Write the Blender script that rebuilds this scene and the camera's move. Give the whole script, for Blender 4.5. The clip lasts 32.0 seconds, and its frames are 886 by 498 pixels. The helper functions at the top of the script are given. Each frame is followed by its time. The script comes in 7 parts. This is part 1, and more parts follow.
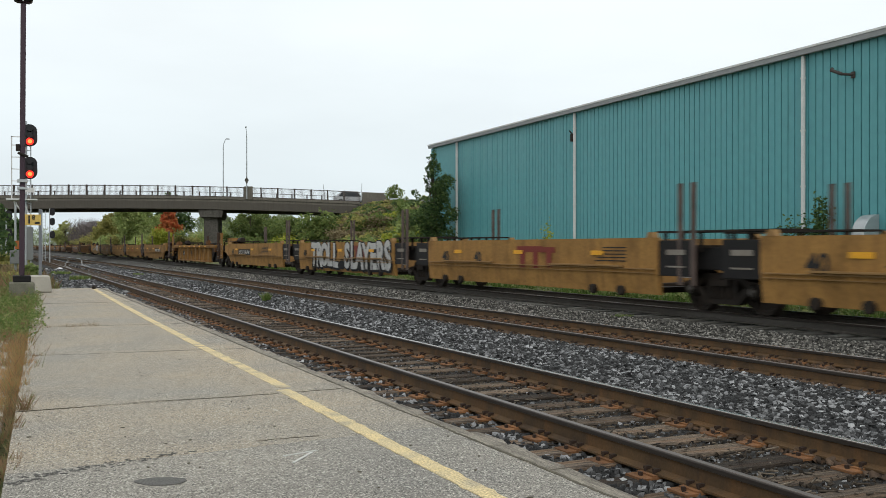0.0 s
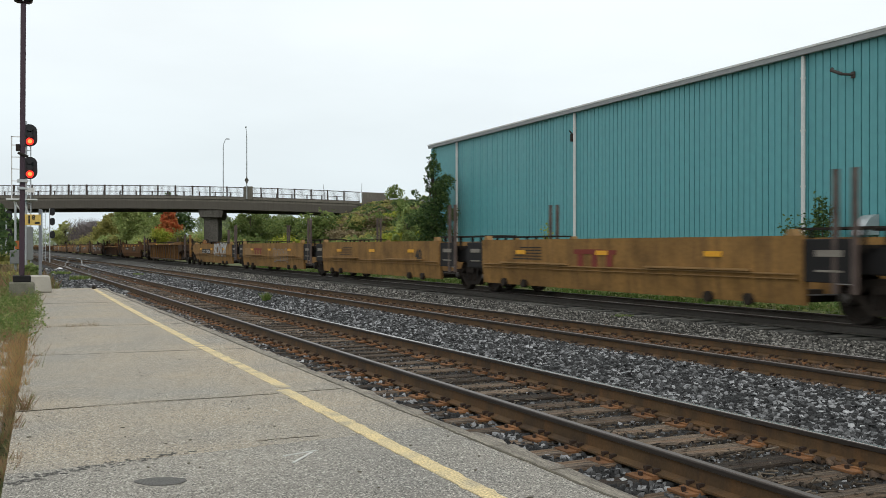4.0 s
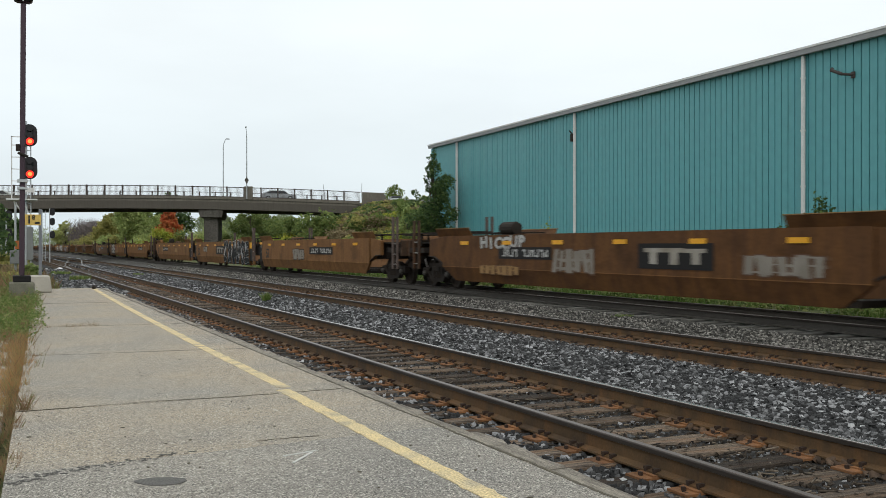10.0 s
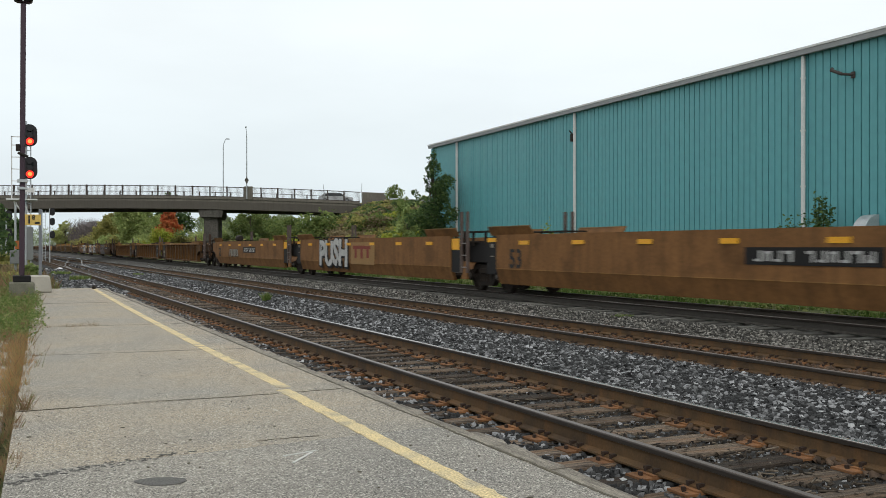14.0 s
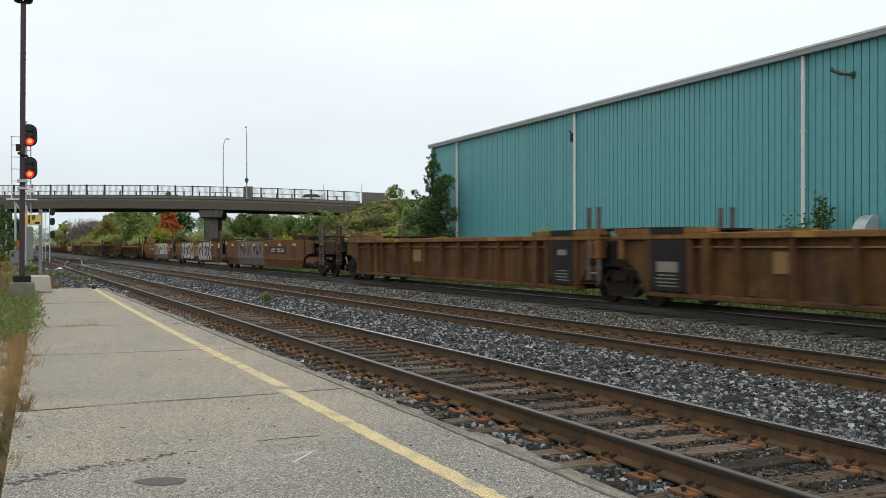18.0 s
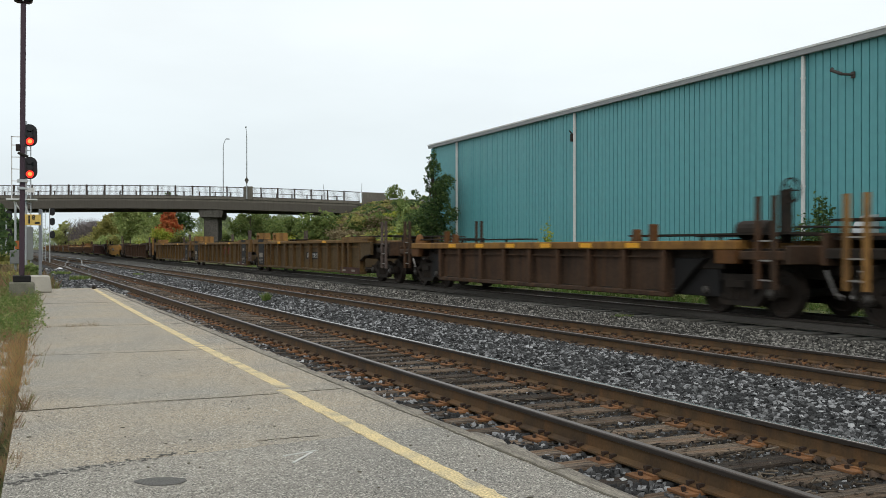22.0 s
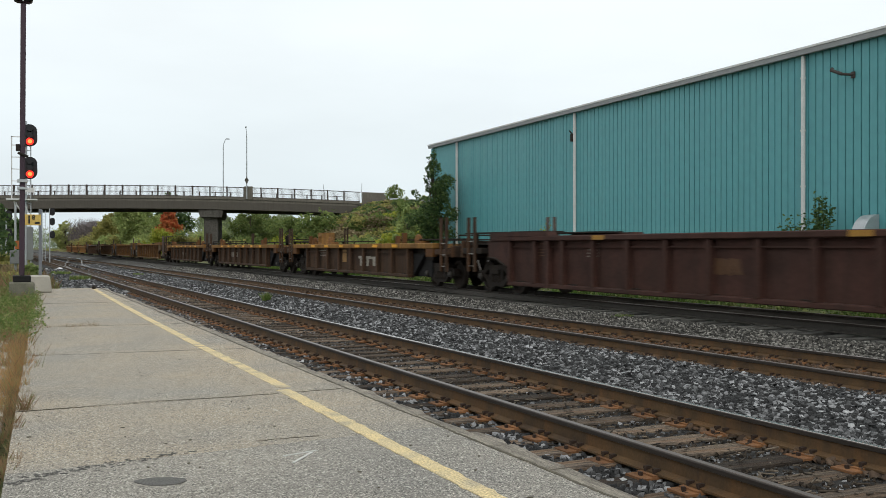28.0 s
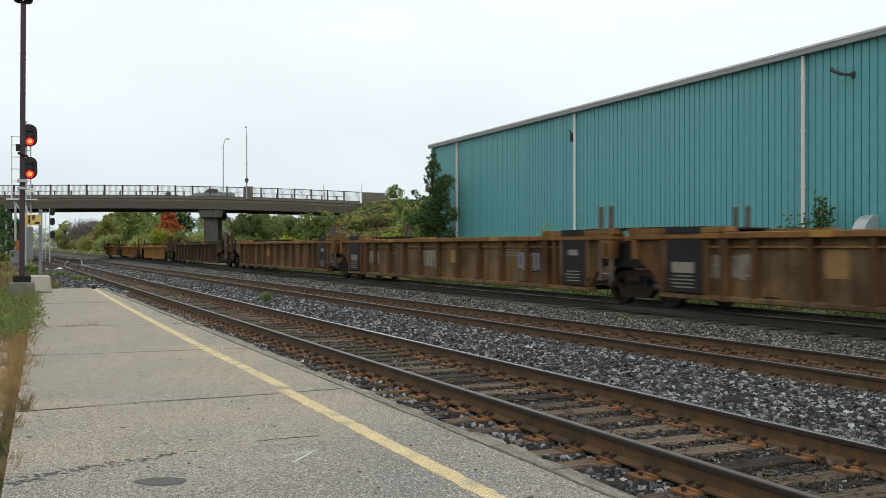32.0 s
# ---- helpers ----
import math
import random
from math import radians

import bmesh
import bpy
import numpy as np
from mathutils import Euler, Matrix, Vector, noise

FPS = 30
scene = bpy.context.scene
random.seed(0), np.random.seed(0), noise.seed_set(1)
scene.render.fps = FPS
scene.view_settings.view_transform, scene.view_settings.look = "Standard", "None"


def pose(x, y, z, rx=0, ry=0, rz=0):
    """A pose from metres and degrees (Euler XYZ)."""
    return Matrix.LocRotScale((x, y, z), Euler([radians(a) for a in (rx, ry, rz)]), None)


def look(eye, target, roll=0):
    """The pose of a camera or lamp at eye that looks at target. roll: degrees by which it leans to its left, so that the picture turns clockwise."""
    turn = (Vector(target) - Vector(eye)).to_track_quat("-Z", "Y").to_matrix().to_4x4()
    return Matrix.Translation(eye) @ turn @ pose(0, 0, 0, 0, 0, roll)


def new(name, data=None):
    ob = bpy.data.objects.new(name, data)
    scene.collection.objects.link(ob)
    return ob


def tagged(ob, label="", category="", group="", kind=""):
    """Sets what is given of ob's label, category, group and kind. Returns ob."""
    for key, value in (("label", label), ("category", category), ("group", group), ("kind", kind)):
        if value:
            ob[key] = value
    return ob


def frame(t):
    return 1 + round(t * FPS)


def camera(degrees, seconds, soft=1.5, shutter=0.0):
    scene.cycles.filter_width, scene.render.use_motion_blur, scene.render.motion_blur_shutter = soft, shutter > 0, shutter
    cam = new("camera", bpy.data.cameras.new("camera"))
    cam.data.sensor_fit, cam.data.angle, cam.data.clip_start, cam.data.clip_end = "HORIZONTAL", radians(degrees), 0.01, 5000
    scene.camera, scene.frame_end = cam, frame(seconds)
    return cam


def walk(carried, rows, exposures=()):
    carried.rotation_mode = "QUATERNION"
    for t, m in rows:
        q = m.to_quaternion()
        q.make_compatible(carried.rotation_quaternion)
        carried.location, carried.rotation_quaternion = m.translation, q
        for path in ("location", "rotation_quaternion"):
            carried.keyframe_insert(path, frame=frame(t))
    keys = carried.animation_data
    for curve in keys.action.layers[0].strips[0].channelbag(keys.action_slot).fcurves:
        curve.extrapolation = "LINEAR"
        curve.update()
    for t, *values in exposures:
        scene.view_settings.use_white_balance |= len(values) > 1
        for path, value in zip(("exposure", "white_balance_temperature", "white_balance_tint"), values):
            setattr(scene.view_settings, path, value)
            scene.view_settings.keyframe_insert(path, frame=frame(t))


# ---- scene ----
# camera on the platform: it stands still
EYE = (0.0, 0.0, 1.453)
AIM = (math.sin(radians(25.03)), math.cos(radians(25.03)), 1.453 - 0.0021)
cam = camera(50.0, 32.0, soft=0.65, shutter=0.22)
walk(cam, [(0, look(EYE, AIM)), (32, look(EYE, AIM))], exposures=[(0, 0.0), (32, 0.0)])

# ---- world and sun: an overcast autumn day ----
world = bpy.data.worlds.new("overcast_sky")
scene.world = world
world.use_nodes = True
wn, wl = world.node_tree.nodes, world.node_tree.links
wn.clear()
w_out = wn.new("ShaderNodeOutputWorld")
w_bg = wn.new("ShaderNodeBackground")
w_sky = wn.new("ShaderNodeTexSky")
w_sky.sky_type = "NISHITA"
w_sky.sun_disc = False
w_sky.sun_elevation, w_sky.sun_rotation = radians(38), radians(200)
w_sky.dust_density = 4.0
w_scale = wn.new("ShaderNodeVectorMath")
w_scale.operation = "SCALE"
w_scale.inputs["Scale"].default_value = 0.09
w_tc = wn.new("ShaderNodeTexCoord")
w_sep = wn.new("ShaderNodeSeparateXYZ")
w_ramp = wn.new("ShaderNodeValToRGB")
w_ramp.color_ramp.elements[0].position, w_ramp.color_ramp.elements[0].color = 0.0, (0.79, 0.89, 0.94, 1)
w_ramp.color_ramp.elements[1].position, w_ramp.color_ramp.elements[1].color = 1.0, (1.16, 1.20, 1.20, 1)
w_e = w_ramp.color_ramp.elements.new(0.22)
w_e.color = (1.02, 1.09, 1.11, 1)
w_noise = wn.new("ShaderNodeTexNoise")
w_noise.inputs["Scale"].default_value = 3.0
w_noise.inputs["Detail"].default_value = 5.0
w_map = wn.new("ShaderNodeMapping")
w_map.inputs["Scale"].default_value = (1, 1, 3.5)
w_cl = wn.new("ShaderNodeMapRange")
w_cl.inputs["From Min"].default_value, w_cl.inputs["From Max"].default_value = 0.3, 0.7
w_cl.inputs["To Min"].default_value, w_cl.inputs["To Max"].default_value = 0.95, 1.04
w_mul = wn.new("ShaderNodeVectorMath")
w_mul.operation = "SCALE"
w_mix = wn.new("ShaderNodeMix")
w_mix.data_type = "RGBA"
w_mix.inputs["Factor"].default_value = 0.9
wl.new(w_tc.outputs["Generated"], w_sep.inputs[0])
wl.new(w_sep.outputs["Z"], w_ramp.inputs["Fac"])
wl.new(w_tc.outputs["Generated"], w_map.inputs["Vector"])
wl.new(w_map.outputs["Vector"], w_noise.inputs["Vector"])
wl.new(w_noise.outputs["Fac"], w_cl.inputs["Value"])
wl.new(w_ramp.outputs["Color"], w_mul.inputs[0])
wl.new(w_cl.outputs["Result"], w_mul.inputs["Scale"])
wl.new(w_sky.outputs["Color"], w_scale.inputs[0])
wl.new(w_scale.outputs["Vector"], w_mix.inputs[6])
wl.new(w_mul.outputs["Vector"], w_mix.inputs[7])
wl.new(w_mix.outputs[2], w_bg.inputs["Color"])
wl.new(w_bg.outputs["Background"], w_out.inputs["Surface"])
w_bg.inputs["Strength"].default_value = 1.0
sun = new("sun", bpy.data.lights.new("sun", "SUN"))
sun.data.energy, sun.data.angle, sun.data.color = 0.7, radians(25), (1.0, 0.97, 0.92)
sun.matrix_world = look((0, 0, 0), (0.25, 0.75, -0.62))


# ---- materials ----
def material(name, color, rough=0.8, metal=0.0, second=None, scale=8.0, detail=6.0, amount=0.5, fine=60.0, fine_amount=0.15,
             bump=0.2, bump_scale=None, island=0.0, island_pow=1.0, objrand=0.0, stain=None, stain_scale=0.7, stain_amount=0.5, spec=0.3, stretch=(1, 1, 1), streak=None, speck=None):
    """A procedural surface: two colours mixed by noise at two scales, bump, and chance by island or object."""
    m = bpy.data.materials.new(name)
    m.use_nodes = True
    n, l = m.node_tree.nodes, m.node_tree.links
    b = n["Principled BSDF"]
    b.inputs["Roughness"].default_value, b.inputs["Metallic"].default_value = rough, metal
    b.inputs["Specular IOR Level"].default_value = spec
    tc = n.new("ShaderNodeTexCoord")
    mp = n.new("ShaderNodeMapping")
    mp.inputs["Scale"].default_value = stretch
    l.new(tc.outputs["Object"], mp.inputs["Vector"])

    def nz(s, d=4.0):
        t = n.new("ShaderNodeTexNoise")
        t.inputs["Scale"].default_value, t.inputs["Detail"].default_value = s, d
        l.new(mp.outputs["Vector"], t.inputs["Vector"])
        return t.outputs["Fac"]

    def ranged(v, a, c, lo, hi):
        r = n.new("ShaderNodeMapRange")
        r.inputs["From Min"].default_value, r.inputs["From Max"].default_value = a, c
        r.inputs["To Min"].default_value, r.inputs["To Max"].default_value = lo, hi
        l.new(v, r.inputs["Value"])
        return r.outputs["Result"]

    def mixed(fac, a, c):
        x = n.new("ShaderNodeMix")
        x.data_type = "RGBA"
        l.new(fac, x.inputs["Factor"])
        for k, v in ((6, a), (7, c)):
            if isinstance(v, tuple):
                x.inputs[k].default_value = (*v, 1)
            else:
                l.new(v, x.inputs[k])
        return x.outputs[2]

    big = nz(scale, detail)
    col = mixed(ranged(big, 0.5 - 0.25, 0.5 + 0.25, 0.5 - amount / 2 - 0.001, 0.5 + amount / 2), color, second or tuple(c * 0.6 for c in color))
    if stain:
        col = mixed(ranged(nz(stain_scale, 8.0), 0.5, 0.68, 0.0, stain_amount), col, stain)
    if streak:
        ms = n.new("ShaderNodeMapping")
        ms.inputs["Scale"].default_value = (6, 6, 0.5)
        l.new(tc.outputs["Object"], ms.inputs["Vector"])
        ts = n.new("ShaderNodeTexNoise")
        ts.inputs["Scale"].default_value, ts.inputs["Detail"].default_value = 1.0, 5.0
        l.new(ms.outputs["Vector"], ts.inputs["Vector"])
        col = mixed(ranged(ts.outputs["Fac"], 0.46, 0.70, 0.0, 0.8), col, streak)
    if speck:
        vo = n.new("ShaderNodeTexVoronoi")
        vo.inputs["Scale"].default_value = 105.0
        l.new(mp.outputs["Vector"], vo.inputs["Vector"])
        sp = n.new("ShaderNodeSeparateColor")
        l.new(vo.outputs["Color"], sp.inputs["Color"])
        col = mixed(ranged(sp.outputs["Red"], 0.78, 0.84, 0.0, 0.85), col, speck)
        col = mixed(ranged(sp.outputs["Green"], 0.80, 0.86, 0.0, 0.85), col, (0.09, 0.085, 0.075))
    hs = n.new("ShaderNodeHueSaturation")
    l.new(col, hs.inputs["Color"])
    v = ranged(nz(fine, 3.0), 0.3, 0.7, 1 - fine_amount, 1 + fine_amount)
    for rnd, how in ((island, "ShaderNodeNewGeometry"), (objrand, "ShaderNodeObjectInfo")):
        if rnd:
            g = n.new(how)
            rv = g.outputs["Random Per Island" if how.endswith("Geometry") else "Random"]
            if island_pow != 1.0 and how.endswith("Geometry"):
                pw = n.new("ShaderNodeMath")
                pw.operation = "POWER"
                pw.inputs[1].default_value = island_pow
                l.new(rv, pw.inputs[0])
                r = ranged(pw.outputs[0], 0, 1, 1 - rnd * 0.75, 1 + rnd * island_pow)
            else:
                r = ranged(rv, 0, 1, 1 - rnd, 1 + rnd)
            p = n.new("ShaderNodeMath")
            p.operation = "MULTIPLY"
            l.new(v, p.inputs[0])
            l.new(r, p.inputs[1])
            v = p.outputs[0]
    l.new(v, hs.inputs["Value"])
    l.new(hs.outputs["Color"], b.inputs["Base Color"])
    if bump:
        bn = n.new("ShaderNodeBump")
        bn.inputs["Strength"].default_value, bn.inputs["Distance"].default_value = bump, 0.02
        l.new(nz(bump_scale or fine, 6.0), bn.inputs["Height"])
        l.new(bn.outputs["Normal"], b.inputs["Normal"])
    return m


def leaf_material(name, a, b2, c, translucent=0.42):
    """Leaves: three colours by island."""
    m = bpy.data.materials.new(name)
    m.use_nodes = True
    n, l = m.node_tree.nodes, m.node_tree.links
    b = n["Principled BSDF"]
    b.inputs["Roughness"].default_value, b.inputs["Specular IOR Level"].default_value = 0.6, 0.2
    g = n.new("ShaderNodeNewGeometry")
    r = n.new("ShaderNodeValToRGB")
    r.color_ramp.elements[0].color, r.color_ramp.elements[1].color = (*a, 1), (*c, 1)
    e = r.color_ramp.elements.new(0.55)
    e.color = (*b2, 1)
    l.new(g.outputs["Random Per Island"], r.inputs["Fac"])
    l.new(r.outputs["Color"], b.inputs["Base Color"])
    t = n.new("ShaderNodeBsdfTranslucent")
    l.new(r.outputs["Color"], t.inputs["Color"])
    x = n.new("ShaderNodeMixShader")
    x.inputs["Fac"].default_value = translucent
    l.new(b.outputs["BSDF"], x.inputs[1])
    l.new(t.outputs["BSDF"], x.inputs[2])
    l.new(x.outputs["Shader"], n["Material Output"].inputs["Surface"])
    return m


def glow(name, color, strength):
    m = bpy.data.materials.new(name)
    m.use_nodes = True
    b = m.node_tree.nodes["Principled BSDF"]
    b.inputs["Base Color"].default_value = (*color, 1)
    b.inputs["Emission Color"].default_value = (*color, 1)
    b.inputs["Emission Strength"].default_value = strength
    return m


MAT = {
    "concrete": material("platform_concrete", (0.385, 0.315, 0.225), 0.92, second=(0.265, 0.25, 0.218), scale=0.6, amount=1.25, fine=130, fine_amount=0.48, bump=0.5, bump_scale=100,
                         stain=(0.19, 0.182, 0.165), stain_scale=0.8, stain_amount=0.4, speck=(0.52, 0.48, 0.41)),
    "grey_concrete": material("grey_platform_concrete", (0.325, 0.295, 0.245), 0.92, second=(0.22, 0.21, 0.19), scale=0.6, amount=1.1, fine=130, fine_amount=0.55, bump=0.6, bump_scale=100,
                              stain=(0.17, 0.165, 0.15), stain_scale=0.8, stain_amount=0.4, speck=(0.52, 0.49, 0.43)),
    "patch": material("asphalt_patch", (0.085, 0.083, 0.08), 0.95, second=(0.15, 0.143, 0.13), scale=14, fine=120, fine_amount=0.4, bump=0.5),
    "crack": material("joint_dirt", (0.055, 0.05, 0.04), 1.0, second=(0.16, 0.14, 0.10), scale=9, bump=0.5),
    "edge": material("weathered_edge_timber", (0.39, 0.35, 0.285), 0.95, second=(0.19, 0.17, 0.145), scale=5, amount=1.2, fine=40, fine_amount=0.5, bump=0.9, stretch=(6, 0.8, 6), stain=(0.11, 0.10, 0.085), stain_scale=2.2, stain_amount=0.6),
    "yellow_line": material("worn_yellow_paint", (0.66, 0.52, 0.27), 0.85, second=(0.53, 0.44, 0.27), scale=5, amount=1.0, fine=70, fine_amount=0.45, bump=0.4, stain=(0.34, 0.30, 0.22), stain_scale=3.5, stain_amount=0.85),
    "chalk": material("chalk_mark", (0.52, 0.51, 0.47), 0.95, second=(0.5, 0.5, 0.48)),
    # near-black bed: the shade in the gaps between stones is its colour
    "ballast_bed": material("ballast_bed", (0.035, 0.033, 0.03), 1.0, second=(0.014, 0.013, 0.012), scale=18, amount=1.0, fine=70, fine_amount=0.6, bump=1.0, bump_scale=30),
    # island_pow leaves few stones much brighter, as painted highlights on lit facets
    "stones": material("ballast_stones", (0.094, 0.095, 0.096), 0.7, second=(0.040, 0.040, 0.041), scale=9, amount=1.0, island=1.0, island_pow=4.5, fine=120, fine_amount=0.3, bump=0.25, spec=0.25),
    "splinter": material("weathered_wood_splinters", (0.17, 0.14, 0.105), 0.95, second=(0.04, 0.031, 0.024), scale=12, amount=1.2, island=0.8, bump=0.2),
    "rust_stones": material("rusty_ballast", (0.115, 0.07, 0.042), 0.95, second=(0.06, 0.045, 0.034), scale=12, amount=0.9, island=0.5, bump=0.2),
    "gravel": material("fine_gravel", (0.09, 0.086, 0.077), 1.0, second=(0.035, 0.033, 0.03), scale=30, amount=1.0, fine=60, fine_amount=0.7, bump=1.0, bump_scale=40, stain=(0.10, 0.10, 0.09), stain_scale=0.4),
    "gravel_stones": material("gravel_stones", (0.12, 0.115, 0.103), 0.95, second=(0.065, 0.062, 0.056), scale=20, island=0.85, island_pow=3.0, bump=0.2),
    "grass": material("grassy_ground", (0.055, 0.085, 0.025), 1.0, second=(0.13, 0.12, 0.05), scale=0.6, amount=1.0, fine=14, fine_amount=0.5, bump=0.9, bump_scale=16, stain=(0.16, 0.125, 0.07), stain_scale=0.3),
    "dark_rail": material("dark_far_rail", (0.085, 0.076, 0.066), 0.7, second=(0.05, 0.044, 0.038), scale=4, spec=0.3),
    "dark_tie": material("grey_timber_tie", (0.135, 0.13, 0.115), 0.95, second=(0.06, 0.057, 0.05), scale=4, objrand=0.4, bump=0.5),
    "rail": material("rusty_rail", (0.115, 0.066, 0.027), 0.7, second=(0.040, 0.026, 0.016), scale=3, amount=1.0, fine=50, bump=0.2, spec=0.3, streak=(0.13, 0.066, 0.024)),
    # darker copy of the railhead, for heads that reflect little sky
    "railhead_dull": material("dull_brown_railhead", (0.17, 0.145, 0.13), 0.42, 0.8, second=(0.10, 0.078, 0.064), scale=3, amount=0.8, stretch=(1, 0.1, 1), bump=0.03, spec=0.4),
    # steel of the head flanks with the shade under the head painted in
    "head_shade": material("shaded_rail_head_flank", (0.040, 0.032, 0.027), 0.6, 0.3, second=(0.026, 0.02, 0.016), scale=3, amount=0.9, stretch=(1, 0.2, 1), bump=0.05, spec=0.3),
    "railtop": material("polished_railhead", (0.52, 0.49, 0.47), 0.24, 0.95, second=(0.30, 0.27, 0.25), scale=3, amount=0.5, stretch=(1, 0.1, 1), bump=0.03, spec=0.5),
    "tie": material("weathered_tie", (0.165, 0.128, 0.094), 0.95, second=(0.026, 0.020, 0.016), scale=4, amount=1.25, fine=40, fine_amount=0.65, bump=1.0, bump_scale=14, stretch=(0.6, 8, 8), objrand=0.7, stain=(0.17, 0.085, 0.035), stain_scale=1.2, stain_amount=0.4),
    "dirt": material("dark_crib_dirt", (0.05, 0.038, 0.027), 1.0, second=(0.02, 0.016, 0.012), scale=9, amount=1.0, island=0.6, bump=0.3),
    "plate": material("rusty_tie_plate", (0.25, 0.115, 0.045), 0.9, second=(0.10, 0.052, 0.028), scale=10, amount=0.9, bump=0.3, objrand=0.3),
    "spike": material("rusty_spike", (0.045, 0.028, 0.02), 0.85, scale=30),
    "siding": material("teal_steel_siding", (0.094, 0.31, 0.332), 0.5, second=(0.086, 0.28, 0.30), scale=0.35, amount=0.7, fine=3, fine_amount=0.05, bump=0.02, spec=0.4, stain=(0.125, 0.32, 0.335), stain_scale=0.25, stain_amount=0.4),
    "white_trim": material("white_metal_trim", (0.66, 0.67, 0.66), 0.5, second=(0.5, 0.5, 0.49), scale=2, spec=0.4, bump=0.03),
    "grey_trim": material("grey_flashing", (0.36, 0.37, 0.38), 0.5, second=(0.28, 0.28, 0.29), scale=1.5, spec=0.4, bump=0.03),
    "galvanised": material("galvanised_steel", (0.46, 0.48, 0.49), 0.45, 0.6, second=(0.34, 0.36, 0.37), scale=6, bump=0.04, spec=0.5),
    "roof": material("roof_sheet", (0.3, 0.31, 0.31), 0.6, scale=1.0),
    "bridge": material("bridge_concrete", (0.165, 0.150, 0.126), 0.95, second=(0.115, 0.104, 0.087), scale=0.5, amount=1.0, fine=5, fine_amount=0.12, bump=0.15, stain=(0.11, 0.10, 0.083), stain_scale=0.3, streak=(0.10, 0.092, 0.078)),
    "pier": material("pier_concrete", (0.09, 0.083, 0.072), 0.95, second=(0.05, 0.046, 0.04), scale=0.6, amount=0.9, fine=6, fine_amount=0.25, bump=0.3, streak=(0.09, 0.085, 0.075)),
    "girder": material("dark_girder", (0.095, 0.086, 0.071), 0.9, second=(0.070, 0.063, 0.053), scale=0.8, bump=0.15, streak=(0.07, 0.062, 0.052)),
    "railing": material("bridge_railing_paint", (0.04, 0.036, 0.036), 0.6, second=(0.07, 0.05, 0.04), scale=2, spec=0.3),
    "road": material("road_asphalt", (0.055, 0.055, 0.055), 0.95, second=(0.04, 0.04, 0.04), scale=1.0, fine=60, bump=0.3),
    "maroon_pole": material("maroon_pole_paint", (0.030, 0.015, 0.028), 0.55, second=(0.048, 0.024, 0.034), scale=3, spec=0.4, bump=0.05),
    "purple_post": material("grey_blue_post", (0.13, 0.15, 0.18), 0.6, second=(0.20, 0.20, 0.21), scale=3),
    "black": material("black_paint", (0.009, 0.009, 0.010), 0.7, second=(0.018, 0.016, 0.015), scale=4, bump=0.1, spec=0.2),
    "signal_black": material("signal_black", (0.012, 0.012, 0.014), 0.55, second=(0.02, 0.02, 0.022), scale=4, bump=0.05),
    # grimy steel and wheels, darkened further for the shade under the cars
    "dark_steel": material("grimy_steel", (0.013, 0.0115, 0.010), 0.8, second=(0.032, 0.023, 0.017), scale=5, amount=0.9, fine=40, bump=0.2, spec=0.2),
    "wheel": material("wheel_steel", (0.018, 0.015, 0.013), 0.75, second=(0.036, 0.026, 0.020), scale=6, amount=0.8, bump=0.15, spec=0.2),
    "bright_steel": material("worn_bright_steel", (0.35, 0.33, 0.31), 0.4, 0.7, second=(0.2, 0.18, 0.17), scale=8),
    "sign_yellow": material("amber_sign", (0.62, 0.43, 0.10), 0.6, second=(0.55, 0.38, 0.12), scale=4),
    "orange_sign": material("orange_sign", (0.45, 0.13, 0.03), 0.6, scale=4),
    "sign_black": material("sign_lettering", (0.02, 0.02, 0.02), 0.7, scale=4),
    "cab_grey": material("cabinet_grey", (0.20, 0.21, 0.205), 0.5, second=(0.14, 0.145, 0.14), scale=3),
    "block": material("concrete_block", (0.47, 0.44, 0.38), 0.95, second=(0.34, 0.32, 0.28), scale=3, amount=0.9, fine=60, fine_amount=0.25, bump=0.3),
    "old_block": material("mossy_concrete_base", (0.20, 0.19, 0.15), 0.95, second=(0.11, 0.11, 0.08), scale=4, amount=0.9, fine=50, fine_amount=0.3, bump=0.4),
    "bark": material("bark", (0.10, 0.08, 0.06), 0.95, second=(0.05, 0.04, 0.03), scale=4, stretch=(4, 4, 0.7), bump=0.6),
    "twig": material("bare_twigs", (0.20, 0.17, 0.165), 0.95, second=(0.13, 0.11, 0.11), scale=4, bump=0.2),
    "white_wall": material("white_house_wall", (0.62, 0.62, 0.60), 0.8, second=(0.5, 0.5, 0.48), scale=1),
    "dark_roof": material("shingle_roof", (0.10, 0.095, 0.09), 0.9, second=(0.06, 0.058, 0.055), scale=2),
    "glass": material("window_glass", (0.03, 0.035, 0.04), 0.08, second=(0.02, 0.025, 0.03), scale=0.5, spec=0.6, bump=0),
    "tyre": material("tyre_rubber", (0.02, 0.02, 0.02), 0.85, scale=5),
    "white_plastic": material("white_plastic", (0.75, 0.76, 0.76), 0.6, second=(0.6, 0.6, 0.6), scale=5),
    "red_lamp": glow("red_signal_lamp", (1.0, 0.018, 0.008), 1.25),
    "red_core": glow("red_signal_core", (1.0, 0.27, 0.045), 1.2),
    "lens": material("dark_lens", (0.03, 0.035, 0.03), 0.2, spec=0.5, bump=0),
    "leaf_dark": leaf_material("dark_green_leaves", (0.04, 0.075, 0.03), (0.075, 0.125, 0.045), (0.14, 0.20, 0.06)),
    "leaf_willow": leaf_material("pale_willow_leaves", (0.30, 0.34, 0.11), (0.42, 0.45, 0.16), (0.52, 0.52, 0.22)),
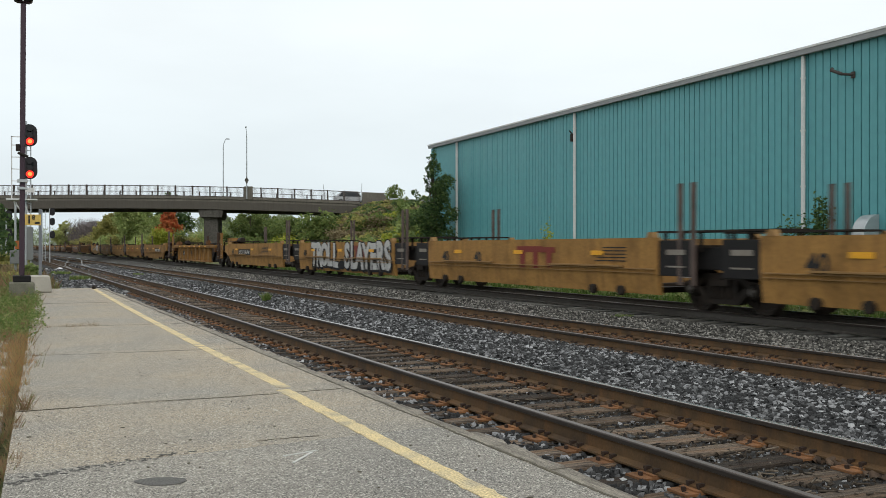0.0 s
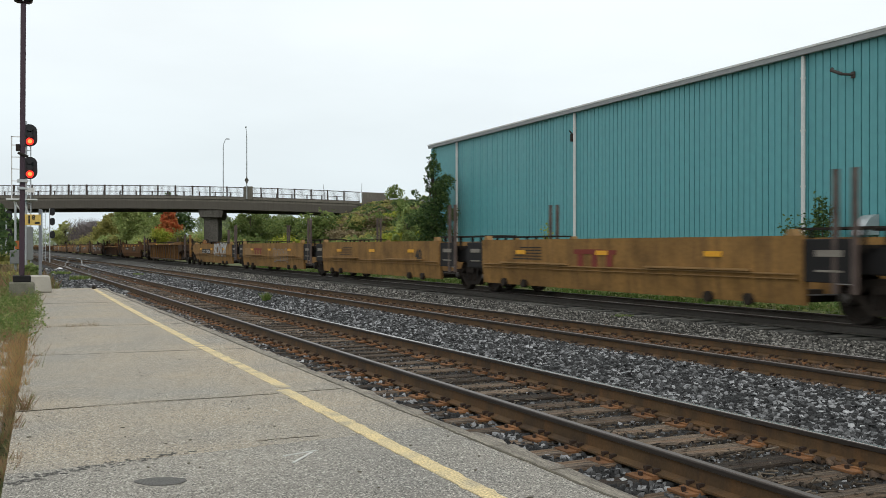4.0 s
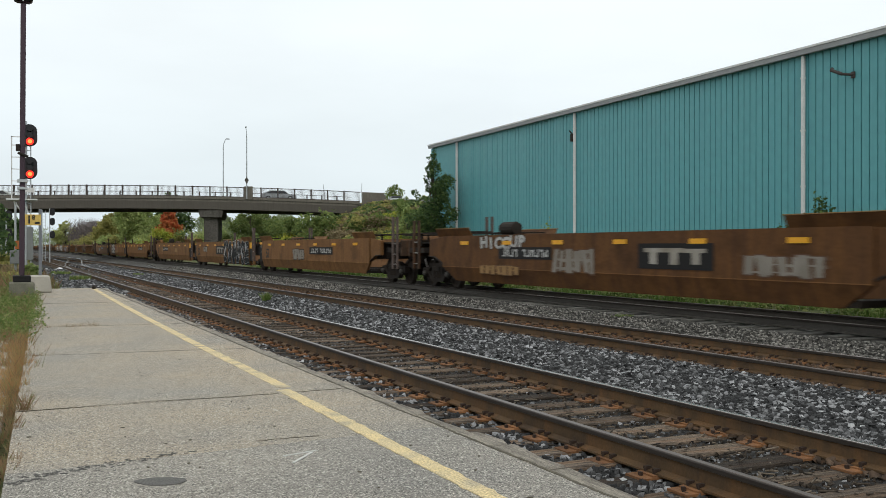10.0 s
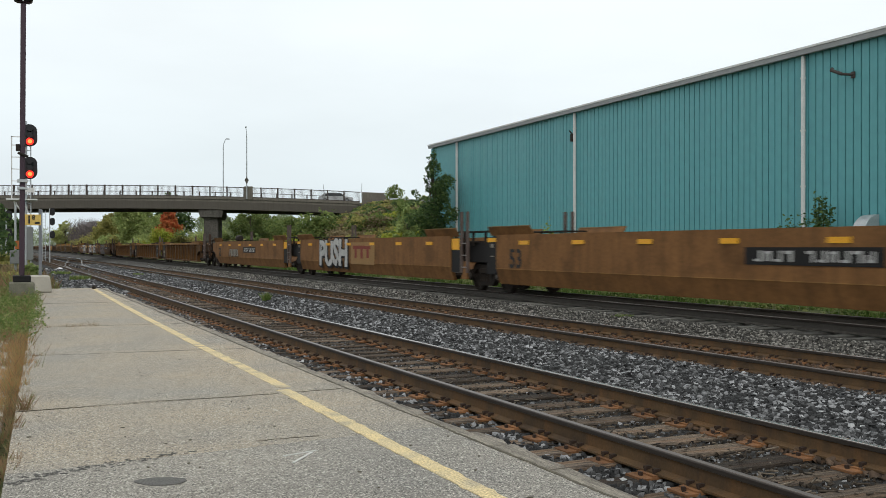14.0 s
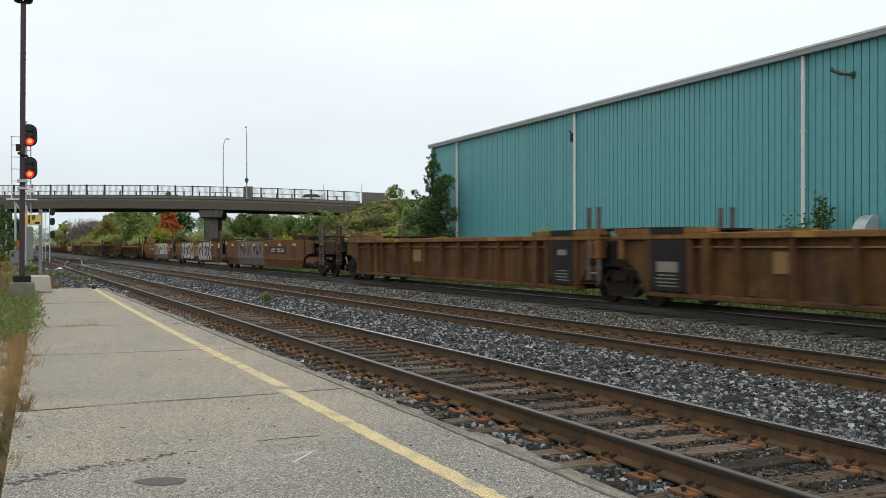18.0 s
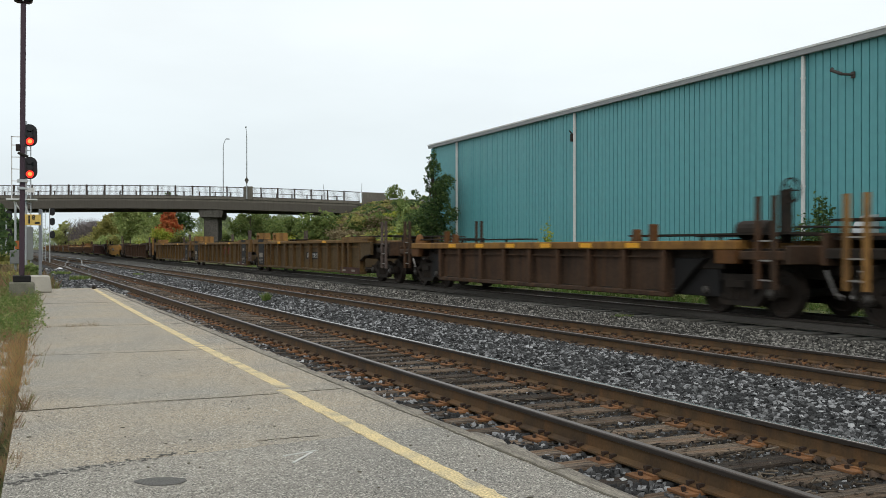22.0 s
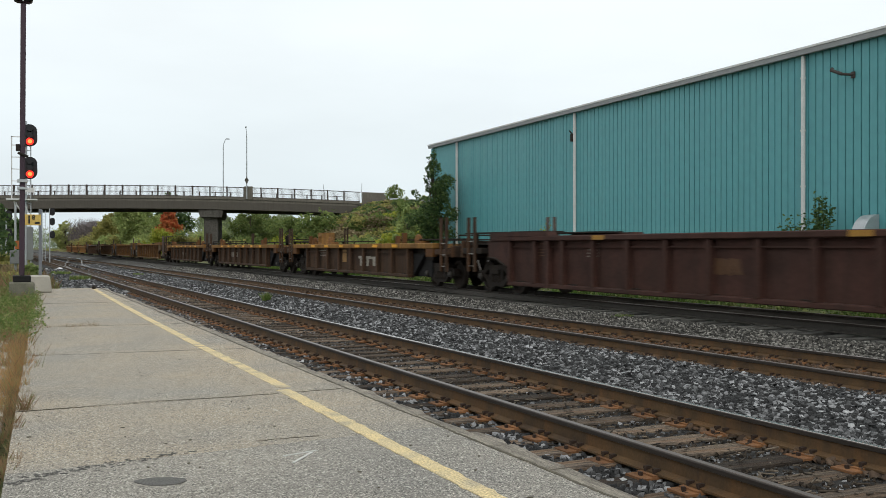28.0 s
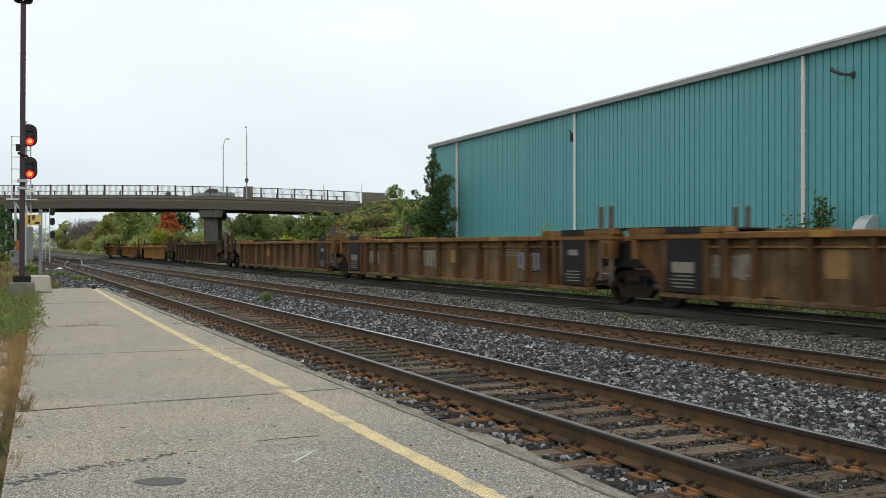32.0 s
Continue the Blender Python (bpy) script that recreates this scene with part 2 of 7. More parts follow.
    # greens raised above leaf tone to carry the haze over the far trees
    "leaf_green": leaf_material("green_leaves", (0.25, 0.32, 0.12), (0.37, 0.44, 0.165), (0.48, 0.52, 0.21), 0.55),
    "leaf_mid": leaf_material("mid_green_leaves", (0.11, 0.16, 0.05), (0.18, 0.24, 0.075), (0.27, 0.31, 0.10), 0.48),
    "leaf_lime": leaf_material("yellow_green_leaves", (0.19, 0.24, 0.035), (0.34, 0.38, 0.05), (0.48, 0.44, 0.08)),
    "leaf_red": leaf_material("orange_red_leaves", (0.40, 0.075, 0.035), (0.54, 0.15, 0.06), (0.55, 0.27, 0.09), 0.5),
    "leaf_olive": leaf_material("olive_leaves", (0.20, 0.21, 0.065), (0.33, 0.31, 0.10), (0.46, 0.41, 0.15), 0.5),
    "leaf_brown": leaf_material("dry_brown_growth", (0.17, 0.13, 0.07), (0.26, 0.21, 0.12), (0.36, 0.30, 0.18)),
    # far foliage: the haze of distance is mixed into these pale colours
    "leaf_haze": leaf_material("hazy_distant_leaves", (0.21, 0.26, 0.14), (0.28, 0.335, 0.18), (0.36, 0.40, 0.22), 0.5),
    "leaf_weed": leaf_material("fresh_weed_leaves", (0.09, 0.14, 0.035), (0.16, 0.22, 0.06), (0.31, 0.31, 0.13)),
    "verge_blades": leaf_material("verge_grass_blades", (0.06, 0.125, 0.022), (0.11, 0.19, 0.04), (0.19, 0.23, 0.07)),
    "gold_blades": leaf_material("golden_dry_grass", (0.34, 0.19, 0.075), (0.44, 0.27, 0.13), (0.24, 0.24, 0.10)),
    "blades": leaf_material("grass_blades", (0.08, 0.14, 0.03), (0.15, 0.22, 0.055), (0.30, 0.28, 0.12)),
    "dry_blades": leaf_material("dry_grass", (0.19, 0.115, 0.06), (0.30, 0.19, 0.11), (0.17, 0.19, 0.075)),
}


def paint(name, color, dark, streak=(0.09, 0.05, 0.03)):
    return material(name, color, 0.72, second=dark, scale=0.9, amount=1.15, detail=10.0, fine=14, fine_amount=0.18, bump=0.08, bump_scale=12, spec=0.16,
                    stain=tuple(c * 0.42 for c in dark), stain_scale=1.3, stain_amount=0.65, streak=streak)


PAINT = {
    "gold": paint("gold_car_paint", (0.345, 0.185, 0.055), (0.265, 0.143, 0.044), (0.21, 0.115, 0.04)),
    "grimy_gold": paint("grimy_gold_paint", (0.285, 0.155, 0.048), (0.200, 0.110, 0.036), (0.145, 0.082, 0.033)),
    "fresh_gold": paint("fresh_gold_paint", (0.44, 0.23, 0.045), (0.42, 0.22, 0.05), (0.30, 0.15, 0.04)),
    "dull_gold": paint("dull_gold_paint", (0.29, 0.155, 0.050), (0.22, 0.115, 0.038), (0.12, 0.068, 0.03)),
    "tan": paint("tan_weathered_paint", (0.215, 0.103, 0.037), (0.160, 0.077, 0.028), (0.122, 0.060, 0.023)),
    "oxide": paint("rusty_oxide_paint", (0.175, 0.078, 0.024), (0.105, 0.049, 0.02), (0.07, 0.033, 0.018)),
    "brown": paint("brown_oxide_paint", (0.135, 0.060, 0.019), (0.086, 0.039, 0.015), (0.065, 0.030, 0.015)),
    "umber": paint("dark_umber_paint", (0.058, 0.035, 0.022), (0.034, 0.022, 0.015), (0.085, 0.041, 0.020)),
    "maroon": paint("maroon_oxide_paint", (0.068, 0.030, 0.023), (0.046, 0.024, 0.019), (0.040, 0.022, 0.017)),
    "olive": paint("olive_brown_paint", (0.112, 0.073, 0.031), (0.076, 0.050, 0.024), (0.056, 0.035, 0.018)),
    "rust": paint("rusty_orange_paint", (0.138, 0.067, 0.022), (0.072, 0.037, 0.016), (0.038, 0.022, 0.014)),
    "dusty": paint("dusty_tan_paint", (0.200, 0.125, 0.058), (0.085, 0.051, 0.025), (0.042, 0.025, 0.015)),
    "chord": paint("yellow_chord_paint", (0.285, 0.148, 0.036), (0.185, 0.092, 0.028), (0.11, 0.055, 0.023)),
    "olive_chord": paint("olive_gold_chord_paint", (0.205, 0.120, 0.043), (0.145, 0.082, 0.031), (0.085, 0.05, 0.023)),
    "olive_rib": paint("olive_gold_rib_paint", (0.135, 0.078, 0.028), (0.085, 0.050, 0.021), (0.05, 0.03, 0.016)),
    "rusty_chord": paint("rusty_gold_chord_paint", (0.235, 0.122, 0.036), (0.165, 0.080, 0.026), (0.09, 0.045, 0.02)),
    "rusty_rib": paint("rusty_gold_rib_paint", (0.145, 0.072, 0.022), (0.080, 0.042, 0.018), (0.05, 0.028, 0.015)),
}
MAT["reflector"] = material("amber_reflector", (0.78, 0.39, 0.02), 0.5, second=(0.62, 0.29, 0.02), scale=5)
MAT["dull_steel"] = material("cap_glint_steel", (0.12, 0.11, 0.10), 0.5, 0.5, second=(0.05, 0.043, 0.038), scale=8)
MAT["ladder_steel"] = material("weathered_ladder_steel", (0.125, 0.092, 0.078), 0.75, second=(0.06, 0.042, 0.035), scale=3, amount=1.0)
MAT["dull_reflector"] = material("dull_amber_reflector", (0.36, 0.19, 0.03), 0.6, second=(0.24, 0.12, 0.025), scale=5)
MAT["red_tank"] = material("dull_red_tank_paint", (0.12, 0.022, 0.018), 0.5, second=(0.07, 0.018, 0.015), scale=3)
MAT["spray_blue"] = material("pale_blue_spray_paint", (0.12, 0.22, 0.27), 0.7, second=(0.08, 0.14, 0.18), scale=2.5)
MAT["graffiti_white"] = material("white_spray_paint", (0.48, 0.48, 0.46), 0.7, second=(0.30, 0.29, 0.28), scale=2.5, amount=0.9)
MAT["graffiti_grey"] = material("grey_spray_paint", (0.22, 0.21, 0.22), 0.7, second=(0.12, 0.11, 0.11), scale=2.5)
MAT["graffiti_black"] = material("black_spray_paint", (0.010, 0.010, 0.011), 0.75, second=(0.020, 0.019, 0.018), scale=2.5, spec=0.15)
MAT["graffiti_red"] = material("red_lettering", (0.20, 0.03, 0.02), 0.7, second=(0.14, 0.03, 0.02), scale=2.5)
MAT["faded_white"] = material("faded_white_lettering", (0.27, 0.25, 0.215), 0.7, second=(0.13, 0.105, 0.08), scale=3)
MAT["spray_pale"] = material("pale_grey_spray_paint", (0.46, 0.45, 0.45), 0.7, second=(0.55, 0.55, 0.52), scale=1.6, amount=1.1, stain=(0.26, 0.22, 0.27), stain_scale=1.0, stain_amount=0.7)
MAT["spray_dull"] = material("dull_violet_grey_spray", (0.17, 0.15, 0.155), 0.7, second=(0.10, 0.085, 0.085), scale=1.6, amount=1.1, stain=(0.16, 0.08, 0.08), stain_scale=1.2, stain_amount=0.6)
MAT["spray_teal"] = material("dark_teal_spray_paint", (0.025, 0.06, 0.065), 0.7, second=(0.015, 0.03, 0.035), scale=2.5)
MAT["spray_lime"] = material("dull_lime_spray_paint", (0.22, 0.25, 0.10), 0.7, second=(0.14, 0.16, 0.07), scale=2.5)
MAT["worn_white"] = material("worn_white_lettering", (0.36, 0.34, 0.30), 0.7, second=(0.20, 0.17, 0.13), scale=3, amount=1.1)
MAT["brown_mark"] = material("faint_brown_shadow_paint", (0.10, 0.05, 0.025), 0.7, second=(0.08, 0.04, 0.02), scale=3)
MAT["pale_patch"] = material("pale_primer_patch", (0.30, 0.175, 0.065), 0.75, second=(0.20, 0.115, 0.045), scale=2)


# ---- mesh tools ----
class Shape:
    """Collects vertices and faces."""

    def __init__(self):
        self.v, self.f = [], []

    def box(self, x0, x1, y0, y1, z0, z1):
        i = len(self.v)
        self.v += [(x0, y0, z0), (x1, y0, z0), (x1, y1, z0), (x0, y1, z0), (x0, y0, z1), (x1, y0, z1), (x1, y1, z1), (x0, y1, z1)]
        self.f += [(i, i + 3, i + 2, i + 1), (i + 4, i + 5, i + 6, i + 7), (i, i + 1, i + 5, i + 4), (i + 1, i + 2, i + 6, i + 5), (i + 2, i + 3, i + 7, i + 6), (i + 3, i, i + 4, i + 7)]
        return self

    def prism(self, pts, a, b, axis="x"):
        """A closed outline swept along an axis from a to b. pts: (y, z) for x, (x, z) for y, (x, y) for z."""
        area = sum(p[0] * q[1] - q[0] * p[1] for p, q in zip(pts, pts[1:] + pts[:1]))
        if (area < 0) != (axis == "y"):
            pts = pts[::-1]
        put = {"x": lambda p, s: (s, p[0], p[1]), "y": lambda p, s: (p[0], s, p[1]), "z": lambda p, s: (p[0], p[1], s)}[axis]
        i, n = len(self.v), len(pts)
        self.v += [put(p, a) for p in pts] + [put(p, b) for p in pts]
        self.f += [tuple(range(i + n - 1, i - 1, -1)), tuple(range(i + n, i + 2 * n))]
        self.f += [(i + k, i + (k + 1) % n, i + n + (k + 1) % n, i + n + k) for k in range(n)]
        return self

    def rod(self, p, q, r, sides=8, r2=None):
        """A round bar from p to q."""
        p, q = Vector(p), Vector(q)
        d = (q - p).normalized()
        u = d.orthogonal().normalized()
        w = d.cross(u)
        i = len(self.v)
        for c, rr in ((p, r), (q, r if r2 is None else r2)):
            self.v += [tuple(c + (u * math.cos(2 * math.pi * k / sides) + w * math.sin(2 * math.pi * k / sides)) * rr) for k in range(sides)]
        self.f += [(i + k, i + (k + 1) % sides, i + sides + (k + 1) % sides, i + sides + k) for k in range(sides)]
        self.f += [tuple(range(i + sides - 1, i - 1, -1)), tuple(range(i + sides, i + 2 * sides))]
        return self

    def lathe(self, profile, centre, axis="x", sides=20):
        """profile: (radius, offset along the axis)."""
        i, n = len(self.v), len(profile)
        for k in range(sides):
            a = 2 * math.pi * k / sides
            for r, o in profile:
                c, s = r * math.cos(a), r * math.sin(a)
                d = {"x": (o, c, s), "y": (s, o, c), "z": (c, s, o)}[axis]
                self.v.append(tuple(centre[j] + d[j] for j in range(3)))
        for k in range(sides):
            a, b = i + k * n, i + ((k + 1) % sides) * n
            self.f += [(a + j, b + j, b + j + 1, a + j + 1) for j in range(n - 1)]
        self.f += [tuple(i + k * n for k in range(sides - 1, -1, -1)), tuple(i + k * n + n - 1 for k in range(sides))]
        return self

    def mesh(self, name, mat, bevel=0.0, smooth=False):
        me = bpy.data.meshes.new(name)
        me.from_pydata(self.v, [], self.f)
        if bevel:
            bm = bmesh.new()
            bm.from_mesh(me)
            bmesh.ops.bevel(bm, geom=list(bm.edges), offset=bevel, segments=1, affect="EDGES", clamp_overlap=True)
            bm.to_mesh(me)
            bm.free()
        me.materials.append(mat)
        if smooth:
            me.polygons.foreach_set("use_smooth", [True] * len(me.polygons))
        me.update()
        return me


def part(name, shape, mat, parent, label="", bevel=0.0, m=None, smooth=False):
    """Links a shape, or a mesh, as ONE object under a thing or a part."""
    me = shape.mesh(name, mat, bevel, smooth) if isinstance(shape, Shape) else shape
    ob = new(name, me)
    ob.parent = parent
    if m is not None:
        ob.matrix_local = m
    return tagged(ob, label)


def thing(name, label, category, m=None, group="", kind=""):
    ob = new(name)
    ob.empty_display_size = 0.2
    if m is not None:
        ob.matrix_basis = m
    return tagged(ob, label, category, group, kind)


def solid(name, shape, mat, label, category="", kind="", group="", bevel=0.0, m=None, smooth=False):
    me = shape.mesh(name, mat, bevel, smooth) if isinstance(shape, Shape) else shape
    ob = new(name, me)
    if m is not None:
        ob.matrix_basis = m
    return tagged(ob, label, category, group, kind)


def raw_mesh(name, verts, faces, mats, index=None):
    """A mesh from numpy arrays; faces all of one size."""
    me = bpy.data.meshes.new(name)
    n, k = faces.shape
    me.vertices.add(len(verts))
    me.vertices.foreach_set("co", np.ascontiguousarray(verts, dtype=np.float32).ravel())
    me.loops.add(n * k)
    me.loops.foreach_set("vertex_index", np.ascontiguousarray(faces, dtype=np.int32).ravel())
    me.polygons.add(n)
    me.polygons.foreach_set("loop_start", np.arange(0, n * k, k, dtype=np.int32))
    for m in mats:
        me.materials.append(m)
    if index is not None:
        me.polygons.foreach_set("material_index", np.ascontiguousarray(index, dtype=np.int32))
    me.update(calc_edges=True)
    me.validate()
    return me


TEXTS = {}


def lettering(text, height, mat, depth=0.006, fat=0.0, shear=0.0, wide=1.0):
    """Flat raised letters, centred, upright, facing local -x, read along local -y."""
    key = (text, height, mat.name, fat, shear, wide)
    if key not in TEXTS:
        cu = bpy.data.curves.new("letters", "FONT")
        cu.body, cu.size, cu.extrude, cu.offset, cu.shear = text, height / 0.7, depth / 2, fat, shear
        cu.align_x, cu.align_y = "CENTER", "CENTER"
        cu.resolution_u = 3
        ob = new("letters", cu)
        me = bpy.data.meshes.new_from_object(ob.evaluated_get(bpy.context.evaluated_depsgraph_get()))
        bpy.data.objects.remove(ob)
        bpy.data.curves.remove(cu)
        me.transform(pose(0, 0, 0, 90, 0, -90) @ Matrix.Diagonal((wide, 1, 1, 1)))
        me.materials.clear()
        me.materials.append(mat)
        TEXTS[key] = me
    return TEXTS[key]


# ---- ground: one sheet to the horizon ----
PLAT_Z = 0.05          # platform top; rail heads of the first two tracks are at zero
T1, T2, T3 = 5.05, 9.70, 14.0   # track centres at y = 0
T2_LEAN, T3_LEAN, T3_Z = -0.0118, 0.0033, 0.13


def ground_z(x, y):
    h = -0.30
    if x < 0.6:
        h = -0.12 + 0.10 * min(1, max(0, (0.6 - x) / 2))
    elif x < 4 and y > 35:
        h = -0.12 - 0.18 * max(0, (x - 2.2) / 1.8)
    if x > 12.0:
        h = -0.30 + 0.30 * min(1, (x - 12.0) / 5)
    d = math.hypot(max(0, 43.2 - x), max(0, abs(y - 114 + 0.25 * (x - 42)) - 7))
    h = max(h, 7.0 - 0.56 * d if x > 16.5 else h)
    d = math.hypot(max(0, x + 22), max(0, abs(y - 131 + 0.25 * (x + 22)) - 7))
    h = max(h, 7.0 - 0.56 * d if x < -4 else h)
    return h


gx = np.unique(np.concatenate([np.linspace(-600, -40, 15), np.linspace(-40, 90, 105), np.linspace(90, 1400, 22)]))
gy = np.unique(np.concatenate([np.linspace(-400, -20, 10), np.linspace(-20, 180, 110), np.linspace(180, 1800, 30)]))
gv = np.array([(x, y, ground_z(x, y) + (0.12 * noise.noise((x * 0.2, y * 0.2, 0)) if x > 18 else 0.0)) for y in gy for x in gx])
gi = np.arange(len(gx) * len(gy)).reshape(len(gy), len(gx))
gf = np.stack([gi[:-1, :-1].ravel(), gi[:-1, 1:].ravel(), gi[1:, 1:].ravel(), gi[1:, :-1].ravel()], 1)
tagged(new("ground", raw_mesh("ground", gv, gf, [MAT["grass"]])), "rough grassy railway land with dry patches", kind="structure")

bed = Shape()
bed.prism([(3.15, -0.45), (3.15, -0.215), (10.9, -0.215), (12.6, -0.29), (12.6, -0.45)], -25, 420, "y")
solid("ballast_bed", bed, MAT["ballast_bed"], "crushed stone bed under the near tracks, darkened as gap shade", kind="structure")
bed = Shape()
bed.prism([(11.0, -0.40), (11.0, -0.21), (12.3, -0.15), (12.9, -0.085), (15.5, -0.085), (17.2, -0.15), (17.8, -0.30)], -770, 910, "y")
solid("gravel_bed", bed, MAT["gravel"], "light grey fine gravel beside the far track", kind="structure")


# ---- platform ----
def left_edge(y):
    return -0.22 + 0.0385 * y


platform = thing("platform", "worn exposed-aggregate concrete station platform with cracked joints", "platform", kind="structure")
JOINTS = [(-7.0, -7.0), (6.45, 6.75), (8.85, 8.95), (13.35, 13.05), (18.0, 17.8), (25.5, 25.4), (34.6, 34.6)]
for k, ((a0, a1), (b0, b1)) in enumerate(zip(JOINTS, JOINTS[1:])):
    ga, gb = (0.0 if k == 1 else 0.012), (0.0 if k == 0 else 0.012)
    s = Shape()
    s.prism([(left_edge(a0), a0 + ga), (3.11, a1 + ga), (3.11, b1 - gb), (left_edge(b0), b0 - gb)], -0.35, PLAT_Z + (0.0 if k < 2 else random.uniform(-0.004, 0.004)), "z")
    part("slab", s, MAT["grey_concrete" if a0 < 0 else "concrete"], platform, bevel=0.004)


def crack(points, w, rough, seed, z=PLAT_Z + 0.004):
    """A dirt-filled crack: a ribbon of uneven width along a line."""
    r = random.Random(seed)
    s, rows = Shape(), []
    for (x0, y0), (x1, y1) in zip(points, points[1:]):
        n = max(2, int(math.hypot(x1 - x0, y1 - y0) / 0.05))
        d = math.hypot(x1 - x0, y1 - y0)
        for k in range(n):
            f = k / n
            o = rough * noise.noise((x0 + f * 9, y0, seed)) + rough * 0.4 * r.uniform(-1, 1)
            h = w * r.uniform(0.35, 1.0)
            nx, ny = -(y1 - y0) / d, (x1 - x0) / d
            cx, cy = x0 + (x1 - x0) * f, y0 + (y1 - y0) * f
            rows.append(((cx + nx * (o - h), cy + ny * (o - h)), (cx + nx * (o + h), cy + ny * (o + h))))
    for a, b in rows:
        s.v += [(*a, z - 0.004), (*b, z - 0.004), (*b, z), (*a, z)]
    for k in range(len(rows) - 1):
        s.f += [(4 * k + i, 4 * k + (i + 1) % 4, 4 * k + 4 + (i + 1) % 4, 4 * k + 4 + i) for i in range(4)]
    return s


for k, (a0, a1) in enumerate(JOINTS[1:-1]):
    mid = (a0 + a1) / 2
    if k == 0:
        part("joint_crack", crack([(1.68, 6.78), (1.98, 6.79), (2.2, 6.74)], 0.007, 0.03, k), MAT["crack"], platform, "short dark crack")
        continue
    part("joint_crack", crack([(left_edge(a0), a0), (1.2, mid + 0.03), (2.0, mid - 0.02), (3.11, a1)], 0.018 if k == 2 else 0.012, 0.025, k), MAT["crack"], platform, "dark dirt-filled slab joint")
part("edge_crack", crack([(3.125, -2), (3.12, 6), (3.125, 12), (3.15, 22), (3.13, 34.5)], 0.014, 0.02, 7), MAT["crack"], platform, "dark gap along the edge timber")
for k in range(90):
    f = (k / 89) ** 1.2
    cx, cy = 0.02 + 1.15 * f + random.uniform(-0.05, 0.05), 6.22 + 0.42 * f + random.uniform(-0.10, 0.10) * (1 - 0.6 * f)
    part("crumbled_spot", crack([(cx, cy), (cx + random.uniform(0.02, 0.07), cy + random.uniform(-0.03, 0.05))], random.uniform(0.004, 0.013), 0.02, 30 + k), MAT["patch"], platform, "crumbled dark spot of broken surface")
y = -7.0
rng = random.Random(4)
while y < 34.5:
    ln = rng.uniform(0.5, 1.9)
    e = min(y + ln, 34.6)
    jut = [rng.uniform(-0.05, 0.02) for _ in range(4)]
    s = Shape().prism([(3.135 + rng.uniform(0, 0.012), y + 0.004), (3.345 + jut[0], y + 0.004), (3.345 + jut[1], y + (e - y) * 0.3), (3.345 + jut[2], y + (e - y) * 0.7), (3.345 + jut[3], e - 0.004), (3.135 + rng.uniform(0, 0.012), e - 0.004)], -0.3, PLAT_Z - 0.014 + rng.uniform(-0.016, 0.006), "z")
    part("edge_timber", s, MAT["edge"], platform, "weathered grey edge timber", bevel=0.015)
    y = e
def line_x(y):
    if y < 9.2:
        return 2.505 + 0.004 * (y - 5)
    return 2.572 + (0 if y < 13.8 else 0.0078 * (y - 13.8) + 0.00037 * (y - 13.8) ** 2)


def paint_line(y0, y1, seed):
    """A painted line with worn, uneven edges."""
    r = random.Random(seed)
    n = int((y1 - y0) / 0.07)
    left, right = [], []
    for k in range(n + 1):
        yy = y0 + (y1 - y0) * k / n
        wear = 0.010 + 0.012 * noise.noise((yy * 0.8, seed, 0))
        left.append((line_x(yy) - 0.066 + r.uniform(-1, 1) * wear, yy))
        right.append((line_x(yy) + 0.066 + r.uniform(-1, 1) * wear, yy))
    s = Shape()
    for a, b in zip(left, right):
        s.v += [(*a, PLAT_Z - 0.02), (*b, PLAT_Z - 0.02), (*b, PLAT_Z + 0.006), (*a, PLAT_Z + 0.006)]
    for k in range(n):
        s.f += [(4 * k + i, 4 * k + (i + 1) % 4, 4 * k + 4 + (i + 1) % 4, 4 * k + 4 + i) for i in range(4)]
    s.f += [(0, 3, 2, 1), (4 * n, 4 * n + 1, 4 * n + 2, 4 * n + 3)]
    return s


part("yellow_line", paint_line(-7, 9.1, 1), MAT["yellow_line"], platform, "worn pale yellow safety line")
part("yellow_line", paint_line(9.25, 13.5, 3), MAT["yellow_line"], platform, "worn pale yellow safety line")
part("yellow_line", paint_line(13.6, 34.4, 2), MAT["yellow_line"], platform, "worn pale yellow safety line")
s = Shape()
for k in range(14):
    a = 2 * math.pi * k / 14
    s.v += [(0.872 + 0.145 * math.cos(a) * (1 + 0.1 * math.sin(3 * a)), 5.85 - 0.04 * math.cos(a) + 0.10 * math.sin(a), z) for z in (PLAT_Z - 0.02, PLAT_Z + 0.006)]
s.f += [tuple(range(1, 28, 2)), tuple(range(26, -1, -2))] + [(2 * k, (2 * k + 2) % 28, (2 * k + 3) % 28, 2 * k + 1) for k in range(14)]
specks = random.Random(15)
pit = Shape().lathe([(0.006, -0.012), (0.014, -0.012), (0.011, 0.006), (0.004, 0.007)], (0, 0, 0), "z", 7).mesh("dark_pit", MAT["crack"])
for k in range(70):
    yy = 4.5 * (18 / 4.5) ** specks.random()
    xx = specks.uniform(left_edge(yy) + 0.1, 3.05)
    q = specks.uniform(0.35, 1.1)
    part("dark_pit", pit, None, platform, m=pose(xx, yy, PLAT_Z, 0, 0, specks.uniform(0, 180)) @ Matrix.Diagonal((q * specks.uniform(0.8, 1.8), q, 1, 1)))
part("asphalt_patch", s, MAT["patch"], platform, "round dark asphalt patch")
s = Shape()
for a, b in (((1.92, 6.25), (1.72, 6.0)), ((1.72, 6.22), (1.97, 6.3))):
